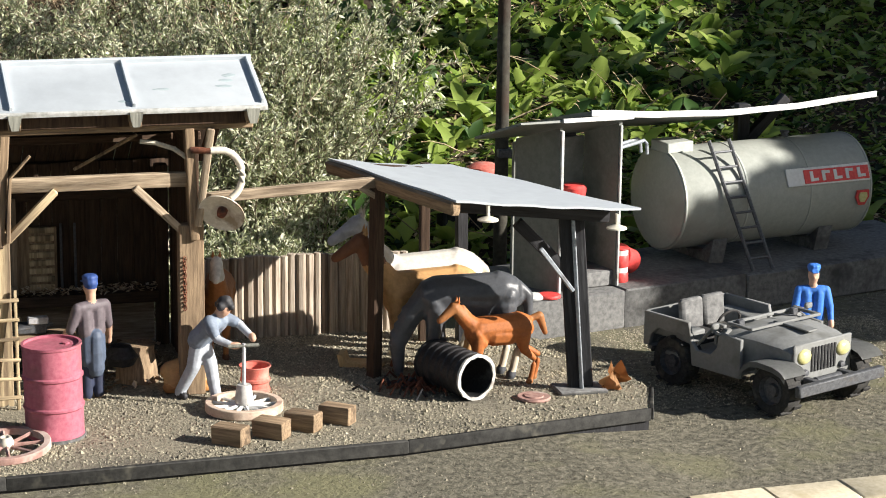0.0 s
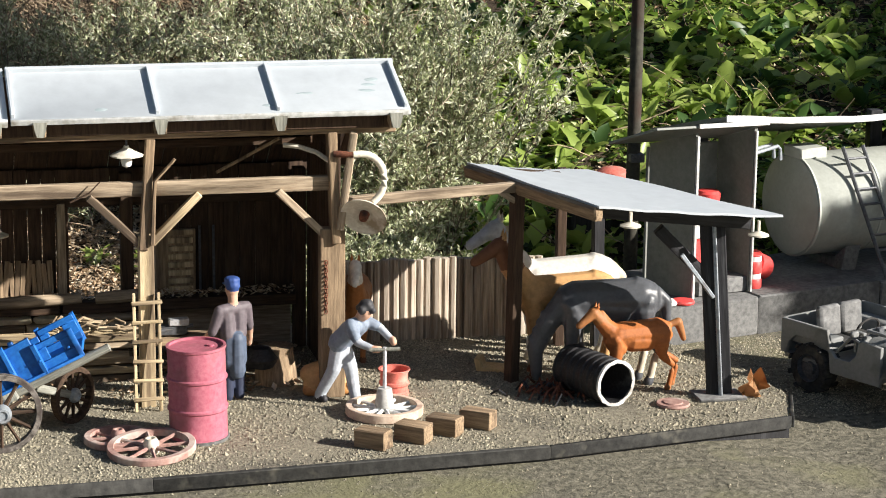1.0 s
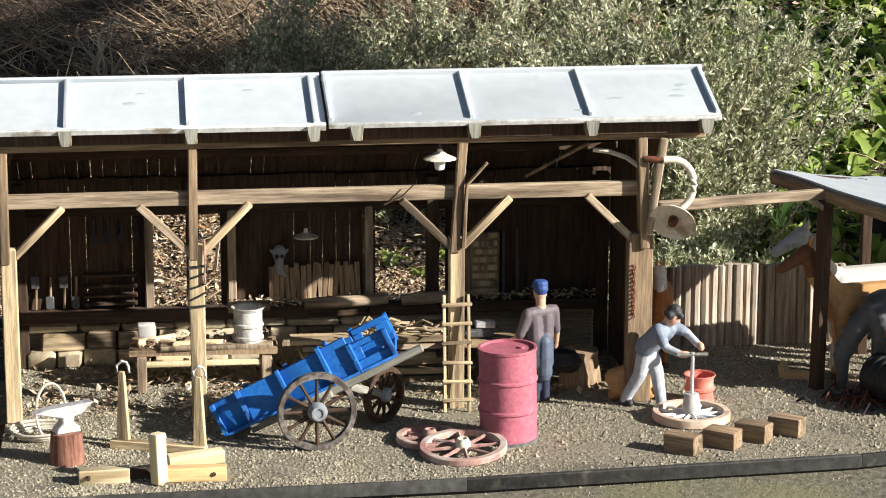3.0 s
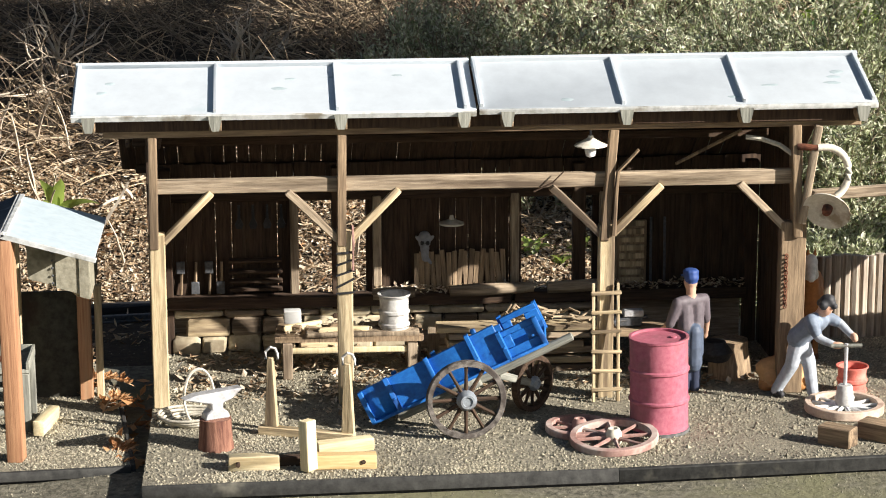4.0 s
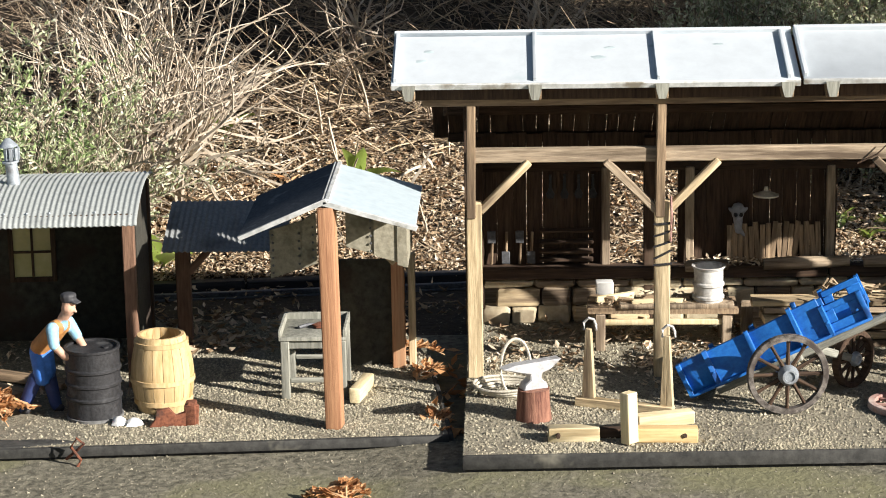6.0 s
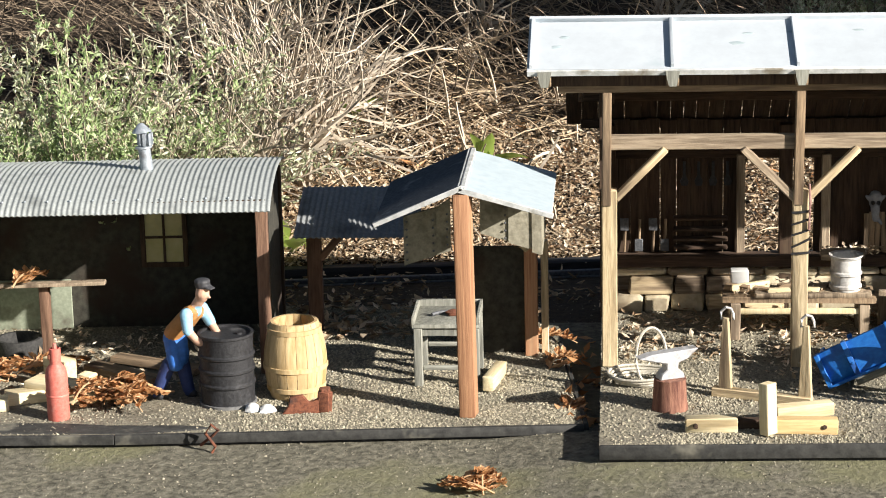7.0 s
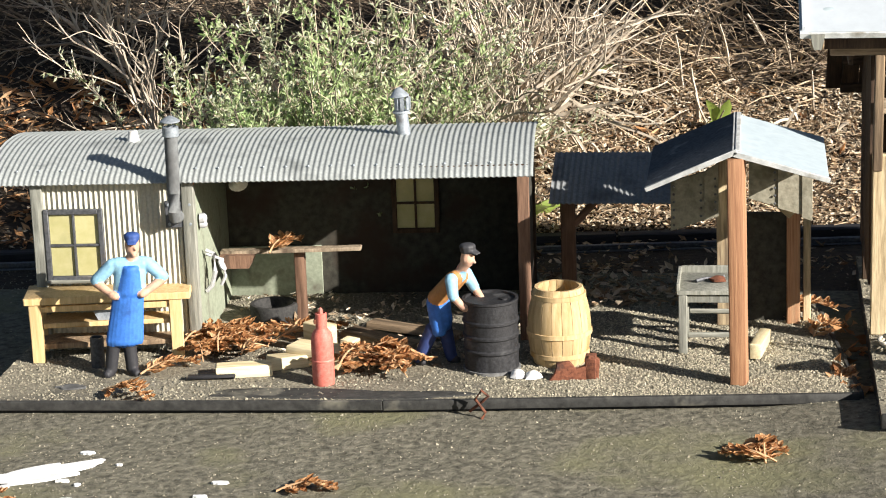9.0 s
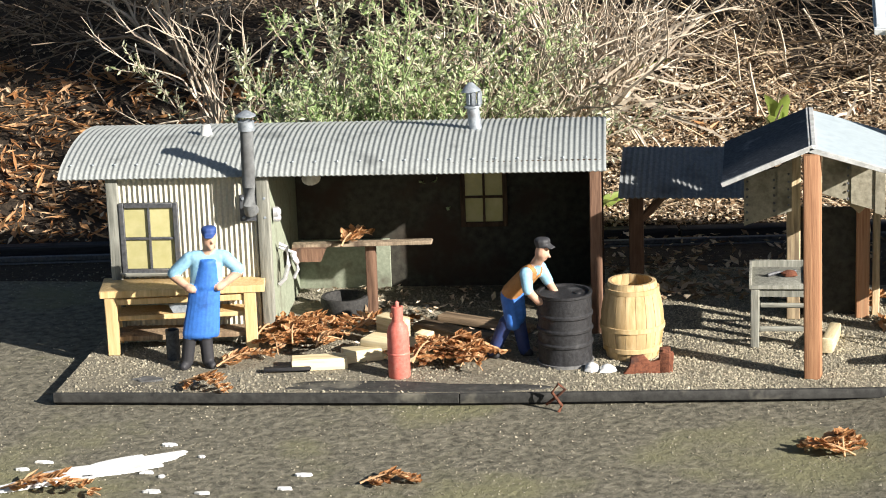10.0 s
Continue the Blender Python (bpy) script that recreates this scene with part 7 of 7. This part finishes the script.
def straw(name, count, area, seed, label, length=(40, 130), thick=(0.5, 1.3), lie=0.5, material="straw", dense=None, lift=0.0):
    """Dead stems that lean and lie over one another."""
    rng = random.Random(seed)
    v, f = [], []
    x0, x1, y0, y1 = area
    for _ in range(count):
        x, y = rng.uniform(x0, x1), rng.uniform(y0, y1)
        if dense is not None and not dense(x, y, rng):
            continue
        ln = rng.uniform(*length)
        a = rng.gauss(-2.0, 0.9)
        d = Vector((math.cos(a), math.sin(a) * 0.8, rng.uniform(-0.25, 1.2) * (1 - lie) + rng.uniform(-0.3, 0.35))).normalized()
        p = V(x, y, ground_z(x, y) + rng.uniform(-2, 16) + lift)
        pts = [p]
        for i in range(5):
            d = (d + unit(rng) * 0.16 + Vector((0, 0, -0.05))).normalized()
            p = p + d * ln / 5 * K
            gz = (ground_z(p.x / K, p.y / K) + 1) * K
            if p.z < gz:
                p = Vector((p.x, p.y, gz))
            pts.append(p)
        r = rng.uniform(*thick) * K
        rod(v, f, pts, r, r * 0.5)
    return tagged(new(name, soup(name, v, f, M[material])), label, "dry stems", kind="stuff")


def litter(name, count, area, seed, label, size=(4, 11), material="litter", z_of=ground_z, dense=None, slim=(0.3, 0.65)):
    """Dead leaves, curled, lying on the ground."""
    rng = random.Random(seed)
    v, f = [], []
    x0, x1, y0, y1 = area
    for _ in range(count):
        x, y = rng.uniform(x0, x1), rng.uniform(y0, y1)
        if dense is not None and not dense(x, y, rng):
            continue
        n = rng.uniform(*size)
        d = unit(rng)
        d.z *= 0.45
        d.normalize()
        s = d.cross(Vector((rng.uniform(-.5, .5), rng.uniform(-.5, .5), 1))).normalized()
        leaf_faces(v, f, V(x, y, z_of(x, y) + rng.uniform(0.5, 5)), d, s, n * K, n * rng.uniform(*slim) * K, rng.uniform(0.1, 0.5), 0.05)
    return tagged(new(name, soup(name, v, f, M[material])), label, "leaf litter", kind="stuff")


def broad_leaf(verts, faces, base, d, n, w, rng, curl):
    """A broad leaf of eight cross strips, arched and folded along its rib."""
    side = d.cross(Vector((0, 0, 1)))
    side = side.normalized() if side.length > 0.05 else Vector((1, 0, 0))
    side = (Matrix.Rotation(rng.uniform(-0.7, 0.7), 3, d) @ side).normalized()
    k, p, dd = len(verts), base.copy(), d.copy()
    steps = 7
    for i in range(steps + 1):
        f = i / steps
        half = w / 2 * (math.sin(math.pi * min(1, f * 0.93 + 0.07)) ** 0.75) * (1 + 0.12 * math.sin(f * 17 + n * 900))
        if f < 0.2:
            half *= 0.25
        up = side.cross(dd).normalized()
        verts += [p + side * half + up * half * 0.35, p, p - side * half + up * half * 0.35]
        p = p + dd * n / steps
        dd = (dd + Vector((0, 0, -curl / steps))).normalized()
    for i in range(steps):
        a = k + 3 * i
        faces += [(a, a + 1, a + 4, a + 3), (a + 1, a + 2, a + 5, a + 4)]


LEAVES = {}


def leaf_mesh(material, kind):
    """Twelve broad leaves of each colour, shared by all weeds; 1 m long, to be scaled."""
    if (material, kind) not in LEAVES:
        r = random.Random(kind * 7 + len(material))
        v, f = [], []
        broad_leaf(v, f, Vector((0, 0, 0)), Vector((1, 0, 0.35)).normalized(), 1.0, r.uniform(0.26, 0.5), r, r.uniform(0.4, 1.7))
        LEAVES[material, kind] = soup("leaf", v, f, M[material], smooth=True)
    return LEAVES[material, kind]


def dock_plant(x, y, seed, leaves, n, material, label):
    rng = random.Random(seed)
    ob = thing("weed", label, "plant", (x, y, ground_z(x, y)), "weeds on the bank")
    for i in range(leaves):
        at = Matrix.Translation(V(x + rng.uniform(-3, 3), y + rng.uniform(-3, 3), ground_z(x, y) - 1)) @ Matrix.Rotation(rng.uniform(0, 6.28), 4, "Z") @ Matrix.Rotation(-rng.uniform(0.0, 1.15), 4, "Y") @ Matrix.Rotation(rng.uniform(-0.6, 0.6), 4, "X") @ Matrix.Scale(rng.uniform(*n) * K, 4)
        part("leaf", leaf_mesh(material, rng.randrange(12)), None, ob, at=at)
    return ob


def bare_bush(x, y, h, spread, seed, label, count=15, slant=-0.25):
    """A dead bush: pale stiff limbs that fork again and again into fine twigs."""
    rng = random.Random(seed)
    bush = thing("dead_bush", label, "dead bush", (x, y, ground_z(x, y)), "dead bushes")
    for s in range(count):
        v, f = [], []

        def grow(p, d, ln, r, level):
            pts, q = [p], p
            for i in range(4):
                d = (d + unit(rng) * 0.14).normalized()
                q = q + d * ln / 4 * K
                pts.append(q)
            rod(v, f, pts, r * K, r * 0.6 * K)
            if level < 3:
                for c in range(3 if level < 1 else 2):
                    at = pts[rng.randint(1, 4)] if c else pts[4]
                    grow(at, (d + unit(rng, 0.05) * rng.uniform(0.45, 1.0)).normalized(), ln * rng.uniform(0.5, 0.8), r * 0.58, level + 1)

        p = V(x + rng.uniform(-14, 14), y + rng.uniform(-14, 14), ground_z(x, y) - 2)
        d = Vector((slant + rng.uniform(-1, 1) * spread, rng.uniform(-1, 0.5) * spread, 1)).normalized()
        grow(p, d, h * rng.uniform(0.32, 0.46), rng.uniform(1.6, 3.4), 0)
        part("branch", soup("branch", v, f, M["bleached"]), None, bush)
    return bush


# litter thins out up the bank; bare dark soil patches stand in for shaded gaps
DARK_GAP = lambda x, y: lump(x, y, 95, 51) > (0.12 if y < 620 else -0.04) and y > 500
OPEN = lambda x, y, r: not DARK_GAP(x, y) or r.random() < 0.12
FADE = lambda x, y: max(0.15, min(1, (760 - y) / 220))
litter("leaf_litter", 42000, (-480, 460, 270, 620), 11, "pale dry leaves and bark bits covering the bank", (3.5, 9), dense=lambda x, y, r: y > foot_y(x) and OPEN(x, y, r))
litter("leaf_litter", 34000, (-330, 460, 285, 560), 29, "small tan leaf and bark bits along the foot of the bank", (2.5, 6), "litter_pale", dense=lambda x, y, r: y > foot_y(x))
litter("leaf_litter", 9000, (-480, 620, 560, 980), 19, "brown leaf bits high on the bank", (3, 8), "litter", dense=lambda x, y, r: OPEN(x, y, r) and r.random() < FADE(x, y))
litter("leaf_litter", 8000, (430, 1300, 345, 900), 12, "dead leaves under the weeds", (4, 10))
litter("ground_cover", 30000, (560, 1300, 350, 1000), 16, "low mixed green leaves covering the bank", (7, 18), "leaf_green", dense=lambda x, y, r: r.random() < 0.5 + lump(x, y, 90, 41))
litter("ground_cover", 6000, (560, 1500, 350, 1100), 17, "low dark green leaves covering the bank", (8, 20), "leaf_deep")
litter("fallen_fronds", 6500, (-1000, -520, 215, 560), 13, "orange dry conifer fronds lying on the bank", (9, 26), "frond", slim=(0.13, 0.3), dense=lambda x, y, r: y > foot_y(x) + 4 and r.random() < 0.55 + lump(x, y, 55, 63))
litter("leaf_litter", 3800, (-1000, -520, 215, 720), 26, "pale dry bits among the fronds", (3, 9), dense=lambda x, y, r: y > foot_y(x) + 2)
litter("fallen_fronds", 46, (-30, -6, -110, 110), 27, "brown fronds fallen between the two base boards", (6, 18), "frond", z_of=lambda x, y: ROAD)
litter("fallen_fronds", 900, (-330, 300, 290, 560), 14, "orange dry conifer fronds lying on the bank", (8, 20), "frond", slim=(0.13, 0.32), dense=lambda x, y, r: y > foot_y(x) and lump(x, y, 50, 21) > 0.22)
litter("yard_debris", 3600, (-556, 430, 178, 296), 15, "dead leaves and bark bits behind the sheds", (4, 10), z_of=lambda x, y: ROAD, dense=lambda x, y, r: y < foot_y(x) - 12 and r.random() < 0.4 + lump(x, y, 50, 8))
litter("barn_debris", 900, (8, 180, -30, 90), 34, "pale chips and shavings on the barn floor", (2.5, 7), "litter_pale", z_of=lambda x, y: 0.5, dense=lambda x, y, r: r.random() < 0.4 + 1.2 * lump(x, y, 35, 67))
litter("yard_debris", 900, (-225, -50, 84, 172), 39, "dark leaves and bark bits at the rear of the base board", (4, 12), z_of=lambda x, y: -8.2, dense=lambda x, y, r: r.random() < 0.5 + lump(x, y, 40, 71))
litter("barn_debris", 700, (150, 420, 121.5, 134.5), 37, "pale shavings and chips on the sill", (2, 6), "litter_pale", z_of=lambda x, y: 42.2)
litter("barn_debris", 260, (84, 178, 58, 88), 38, "pale shavings on the bench", (2, 5), "litter_pale", z_of=lambda x, y: 30.5)
litter("shed_debris", 900, (-432, -230, -30, 105), 33, "pale leaf bits and chips on the shed floor", (2.5, 8), "litter_pale", z_of=lambda x, y: -8.2, dense=lambda x, y, r: r.random() < 0.35 + lump(x, y, 40, 66))
litter("barn_debris", 1500, (14, 420, 14, 128), 18, "bark bits and dead leaves on the barn floor", (3, 9), z_of=lambda x, y: 0.4, dense=lambda x, y, r: r.random() < 0.5 + lump(x, y, 40, 61))
straw("dry_stems", 6800, (-440, 420, 500, 900), 21, "matted dry pale stems leaning down the bank", (14, 46), (0.35, 0.8), 0.0, dense=lambda x, y, r: OPEN(x, y, r) and r.random() < 0.1 + 1.3 * max(0, lump(x, y, 120, 31) + 0.25) * min(1, max(0, (y - 500) / 120)))
straw("cut_stubs", 120, (-360, 330, 360, 640), 28, "pale cut stubs standing in the litter", (20, 55), (1.2, 2.4), -1.2, "bleached")
straw("dry_stems", 900, (-420, 420, 300, 560), 23, "loose dry stems on the litter", (12, 44), (0.35, 0.8), 0.8)
straw("dry_stems", 800, (-400, 330, 540, 900), 22, "pale dead branches tangled on the bank", (40, 120), (0.5, 1.1), 0.3, dense=lambda x, y, r: OPEN(x, y, r))
straw("dead_twigs", 3400, (-900, 520, 560, 1050), 35, "tangled brown bare twigs high on the bank", (50, 150), (0.4, 0.9), 0.1, "twig_brown")
straw("dry_stems", 2600, (150, 640, 560, 980), 24, "dry stalks among the shrubs above the barn", (30, 90), (0.4, 0.8), -0.2)
for i, (x, y, h, n) in enumerate(((-318, 330, 230, 13), (-292, 380, 240, 13), (-262, 420, 190, 9), (-345, 300, 200, 10), (-286, 520, 230, 12), (-330, 560, 230, 10), (-560, 420, 190, 8), (-640, 560, 190, 8), (-120, 690, 120, 7), (60, 720, 110, 6))):
    bare_bush(x, y, h, 0.6, 900 + i, "pale dead bush with bare forked branches", n, 0.3 if x > -400 else -0.2)
for i, (x, y, h, n) in enumerate([(498 + k * 13, 352 + (k * 37) % 80, 205 + (k * 29) % 60, 17) for k in range(8)] + [(492 + k * 18, 430 + (k * 53) % 130, 210 + (k * 31) % 60, 15) for k in range(7)]):
    shrub(x, y, 84, h, n, 300 + i, "tall grey-green shrub with small narrow leaves behind the fence", legs=(0.5, 2.0))
for i, (x, y, h, n) in enumerate([(462 + k * 20, 240 + (k * 31) % 50, 48 + (k * 29) % 22, 15) for k in range(6)]):
    shrub(x, y, 70, h, n, 320 + i, "leafy grey-green shrub close behind the fence", legs=(0.5, 1.6))
for i, (x, y, h, n) in enumerate([(190 + k * 36, 640 + (k * 47) % 130, 96 + (k * 29) % 50, 13) for k in range(11)] + [(300 + k * 28, 470 + (k * 31) % 70, 60 + (k * 17) % 40, 11) for k in range(4)]):
    shrub(x, y, 90, h, n, 330 + i, "low grey-green shrub among dry stems on the bank", dens=0.8)
for i, (x, y, h, n) in enumerate([(-446 + k * 15, 186 + (k * 41) % 80, 178 + (k * 37) % 50, 16) for k in range(6)]):
    shrub(x, y, 78, h, n, 360 + i, "bright green upright shrub with small narrow leaves behind the shed", leaf_mat="leaf_bright" if i > 1 else "leaf_sage", lean=0.16)
for i, (x, y, h, n) in enumerate([(-380 + k * 14, 262 + (k * 29) % 60, 170 + (k * 23) % 40, 12) for k in range(5)] + [(-520, 330, 150, 5)]):
    shrub(x, y, 80, h, n, 380 + i, "sparse grey-green shrub with pale stems behind the shed", dens=0.6, lean=0.4)
for i in range(260):
    r = random.Random(500 + i)
    x, y = r.uniform(590, 1120), r.uniform(360, 800)
    dock_plant(x, y, 600 + i, r.randint(4, 8), (13, 44), "leaf_green" if r.random() < 0.75 else "leaf_deep", "broad-leaved green weed on the bank")
rng, wv, wf = random.Random(78), [], []
for i in range(1500):
    x, y, a = rng.uniform(590, 1400), rng.uniform(640, 1080), rng.uniform(0, 6.28)
    broad_leaf(wv, wf, V(x, y, ground_z(x, y)), Vector((math.cos(a), math.sin(a), rng.uniform(0.1, 1.4))).normalized(), rng.uniform(14, 46) * K, rng.uniform(6, 17) * K, rng, rng.uniform(0.4, 1.7))
tagged(new("far_weeds", soup("far_weeds", wv, wf, M["leaf_green"], smooth=True)), "mixed green weeds high on the bank", "weeds", kind="stuff")
straw("dry_stems", 160, (590, 1100, 360, 900), 36, "dry pale stalks among the weeds", (30, 90), (0.4, 0.9), 0.1)
for i, (x, y, n) in enumerate(((120, 520, 3), (-105, 470, 4), (-225, 560, 3), (440, 640, 5), (585, 660, 6), (-250, 320, 4), (486, 300, 6), (585, 318, 7), (620, 350, 7), (330, 680, 5))):
    dock_plant(x, y, 800 + i, n, (24, 48), "leaf_green", "small bright green plant on the bank")

for i, (x, y, n) in enumerate(((296, 400, 5), (304, 418, 5), (318, 380, 5), (340, 410, 4))):
    dock_plant(x, y, 830 + i, n, (11, 22), "leaf_green", "small bright green plant behind the barn")

# unseen leafy mass beyond the yard's end, added to shade the depot and the bank
rng = random.Random(77)
hv, hf = [], []
for i in range(26000):
    x = rng.uniform(1680, 3500)
    top = max(500 + (min(x, 2300) - 1760) * 0.513, 778 + 0.655 * (x - 2491)) + 8 * lump(x, 0, 90, 3)
    low = max(ROAD, 420 - (x - 1612) * 0.66)
    if low > top:
        continue
    d = unit(rng)
    leaf_faces(hv, hf, V(x, -300 + rng.uniform(-25, 25), low + rng.random() * (top - low)), d, d.cross(unit(rng)).normalized(), rng.uniform(22, 46) * K, rng.uniform(16, 32) * K)
for i in range(24):
    x = 2320 + i * 45
    rod(hv, hf, [V(x, -300, ROAD - 4), V(x - rng.uniform(20, 180), -290, 300 + i * 8), V(x - rng.uniform(40, 460 - i * 15), -300, 470 + i * 22)], 8 * K, 2 * K)
# unseen high boughs, added to lay shade on the upper bank
for cx, cz, w, h, n in ((800, 925, 150, 120, 950), (1790, 1085, 200, 130, 1250)):
    for i in range(n):
        a, r = rng.uniform(0, 6.28), math.sqrt(rng.random())
        d = unit(rng)
        leaf_faces(hv, hf, V(cx + w * r * math.cos(a), -300 + rng.uniform(-30, 30), cz + h * r * math.sin(a)), d, d.cross(unit(rng)).normalized(), rng.uniform(36, 74) * K, rng.uniform(26, 50) * K)
    rod(hv, hf, [V(cx - w, -300, cz), V(cx + 300, -310, cz + h * 0.4), V(cx + 900, -330, cz + h * 1.2), V(2700, -340, 1500)], 8 * K, 26 * K)
rod(hv, hf, [V(2760, -340, ROAD - 6), V(2740, -340, 800), V(2700, -340, 1500)], 60 * K, 30 * K)
tagged(new("unseen_shade_growth", soup("unseen_shade_growth", hv, hf, M["leaf_deep"])), "unseen leafy mass added beyond the yard's end to cast shade", "hedge", kind="stuff")

# ---- things lying about ----
def frond(label, x, y, z, turn, n, pairs, curl, seed, group="dry fronds", name="dry_frond"):
    """A dry conifer frond: a stalk with pairs of scaly side sprays."""
    rng = random.Random(seed)
    t = thing(name, label, "dry frond", (x, y, z), group)
    pts = []
    for i in range(9):
        f = i / 8
        pts.append((n * f - n / 2, 3 * math.sin(f * 3), 1.2 + curl * math.sin(f * math.pi)))
    m = Matrix.Translation(V(x, y, z)) @ Matrix.Rotation(radians(turn), 4, "Z")
    part("stalk", tube(pts, 0.7, 5, taper=0.5), M["frond"], t, at=m)
    v, f = [], []
    for i in range(pairs):
        c = 0.1 + 0.88 * i / pairs
        k = min(7, int(c * 8))
        p = Vector(pts[k]).lerp(Vector(pts[k + 1]), c * 8 - k)
        for s in (-1, 1):
            d = Vector((0.75, s * rng.uniform(0.5, 1.1), rng.uniform(-0.1, 0.5))).normalized()
            ln = n * 0.2 * (1.15 - c) + 3
            for j in range(4):
                e = (d + unit(rng) * 0.25).normalized()
                leaf_faces(v, f, (p + d * ln * j / 5) * K, e, e.cross(Vector((0, 0, 1))).normalized(), ln * 0.75 * K, 4.2 * K, 0.4)
    tagged(part("sprays", soup("sprays", v, f, M["frond"]), None, t, at=m), kind="stuff")


rng = random.Random(55)
for i in range(22):
    frond("curled orange-brown dry frond in the heap by the shed", -408 + rng.gauss(0, 26), -18 + rng.gauss(0, 18), -6 + rng.uniform(0, 5), rng.uniform(0, 360), rng.uniform(24, 46), 7, rng.uniform(2, 10), 900 + i)
for i in range(12):
    frond("curled orange-brown dry frond by the gas bottle", -314 + rng.gauss(0, 9), -62 + rng.gauss(0, 7), -7 + rng.uniform(0, 6), rng.uniform(0, 360), rng.uniform(26, 44), 8, rng.uniform(3, 12), 930 + i)
for i, (x, y, z, a, n, c) in enumerate(((-462, -118, -8, -28, 40, 6), (-446, -66, -7.5, 30, 40, 5), (-73, -193, ROAD, 5, 36, 7), (-78, -196, ROAD, 160, 34, 6), (-66, -192, ROAD, 80, 26, 8), (-322, -258, ROAD, 4, 34, 4), (-513, -282, ROAD, -6, 62, 7), (-40, 66, -8, 20, 46, 8), (-28, 30, ROAD, 60, 44, 12), (-18, -60, ROAD, 80, 40, 8), (-16, -86, ROAD, 40, 26, 6), (-390, 46, 44, 60, 34, 6))):
    frond("orange-brown dry conifer frond lying loose", x, y, z, a, n, 9, c, 960 + i)
solo("twig_knot", tube([(-246, -124, -13), (-238, -127, -6), (-234, -128, -2), (-238, -129, 2), (-242, -128, -4), (-236, -129, -12), (-238, -130, -16)], 1.0, 6), M["rust"], "dark curled twig on the base board's edge", "twig")
bm = bmesh.new()
rows = [[bm.verts.new(V((i - 3) * 4.2 * (1 - 0.12 * abs(j - 3)), 5 * math.sin(i * 1.3 + j * 0.8), 2 + j * 3.4 * (0.75 + 0.3 * math.sin(i * 1.9)) + 1.2 * lump(i * 9, j * 9, 7))) for i in range(7)] for j in range(7)]
for a, c in zip(rows, rows[1:]):
    for i in range(6):
        bm.faces.new((a[i], a[i + 1], c[i + 1], c[i]))
bmesh.ops.solidify(bm, geom=bm.faces[:], thickness=0.4 * K)
solo("crumpled_leaf", bm, M["frond"], "large crumpled brown leaf against the post foot", "leaf", at=Matrix.Translation(V(708, -58, -1)) @ Matrix.Rotation(radians(28), 4, "Z"))
rng = random.Random(58)
for i in range(90):
    x, y = 580 + rng.gauss(0, 13), -22 + rng.gauss(0, 9)
    a = rng.uniform(0, 6.28)
    solo("hay_wisp", tube([(x, y, rng.uniform(0.6, 4)), (x + 5 * math.cos(a), y + 5 * math.sin(a), rng.uniform(2, 9)), (x + 11 * math.cos(a), y + 11 * math.sin(a), 0.8)], 0.8, 4), M["rust" if i % 4 else "tar"], "dry brown stalk in the feed heap", "stalk", "feed stalks")


def stain(label, x, y, w, h, seed, material="white", name="lime_patch", z=ROAD + 0.9, skew=0.0):
    """A thin uneven crust on the ground."""
    rng = random.Random(seed)
    b = bmesh.new()
    ring, n = [], 40
    for i in range(n):
        a = 2 * math.pi * i / n
        r = 1 + 0.45 * noise.noise(Vector((math.cos(a) * 1.7, math.sin(a) * 1.7, seed * 3.1))) + 0.16 * noise.noise(Vector((math.cos(a) * 6, math.sin(a) * 6, seed)))
        ring.append(b.verts.new(V(x + w * r * math.cos(a), y + h * r * math.sin(a) + skew * w * r * math.cos(a), z - 0.8)))
    top = [b.verts.new(v.co + Vector(((x * K - v.co.x) * 0.05, (y * K - v.co.y) * 0.05, 0.0011))) for v in ring]
    for i in range(n):
        j = (i + 1) % n
        b.faces.new((ring[i], ring[j], top[j], top[i]))
    b.faces.new(top)
    return solo(name, b, M[material], label, "stain", kind="structure")


stain("white lime crust spilled on the concrete", -489, -238, 40, 13, 1, skew=0.55)
stain("white lime crust spilled on the concrete", -527, -268, 24, 7, 2, z=ROAD + 1.4, skew=0.5)
for i in range(16):
    stain("small white lime splash on the concrete", -480 + rng.gauss(0, 60), -240 + rng.gauss(0, 26), rng.uniform(1.5, 5), rng.uniform(1, 2.6), 10 + i)
stain("pale lime spot on the base board", -502, -98, 10, 4.5, 40, "slab", z=-7.8)
stain("black tar spill along the base board's edge", -330, -108, 74, 10, 41, "edge", "tar_patch", z=-8.0)
for i, (x, y) in enumerate(((-222, -69), (-212, -72))):
    solo("plaster_lump", lathe([(0, 0), (6, 0.5), (5, 3), (2, 4.6), (0, 5)], 8, wobble=0.25), M["white"], "white plaster crumb on the gravel", "rubble", "plaster crumbs", at=Matrix.Translation(V(x, y, -8.5)))
kerb = thing("kerb", "pale concrete kerb along the lot's front", "kerb", (860, -255, ROAD), kind="structure")
for i in range(9):
    x = 690 + i * 52
    timber("kerb_stone", (x, -263 + i * 4.2, ROAD + 1), (x + 51.7, -259 + i * 4.2, ROAD + 1), 6, 34, "kerb", kerb, 1.2, 0.6)
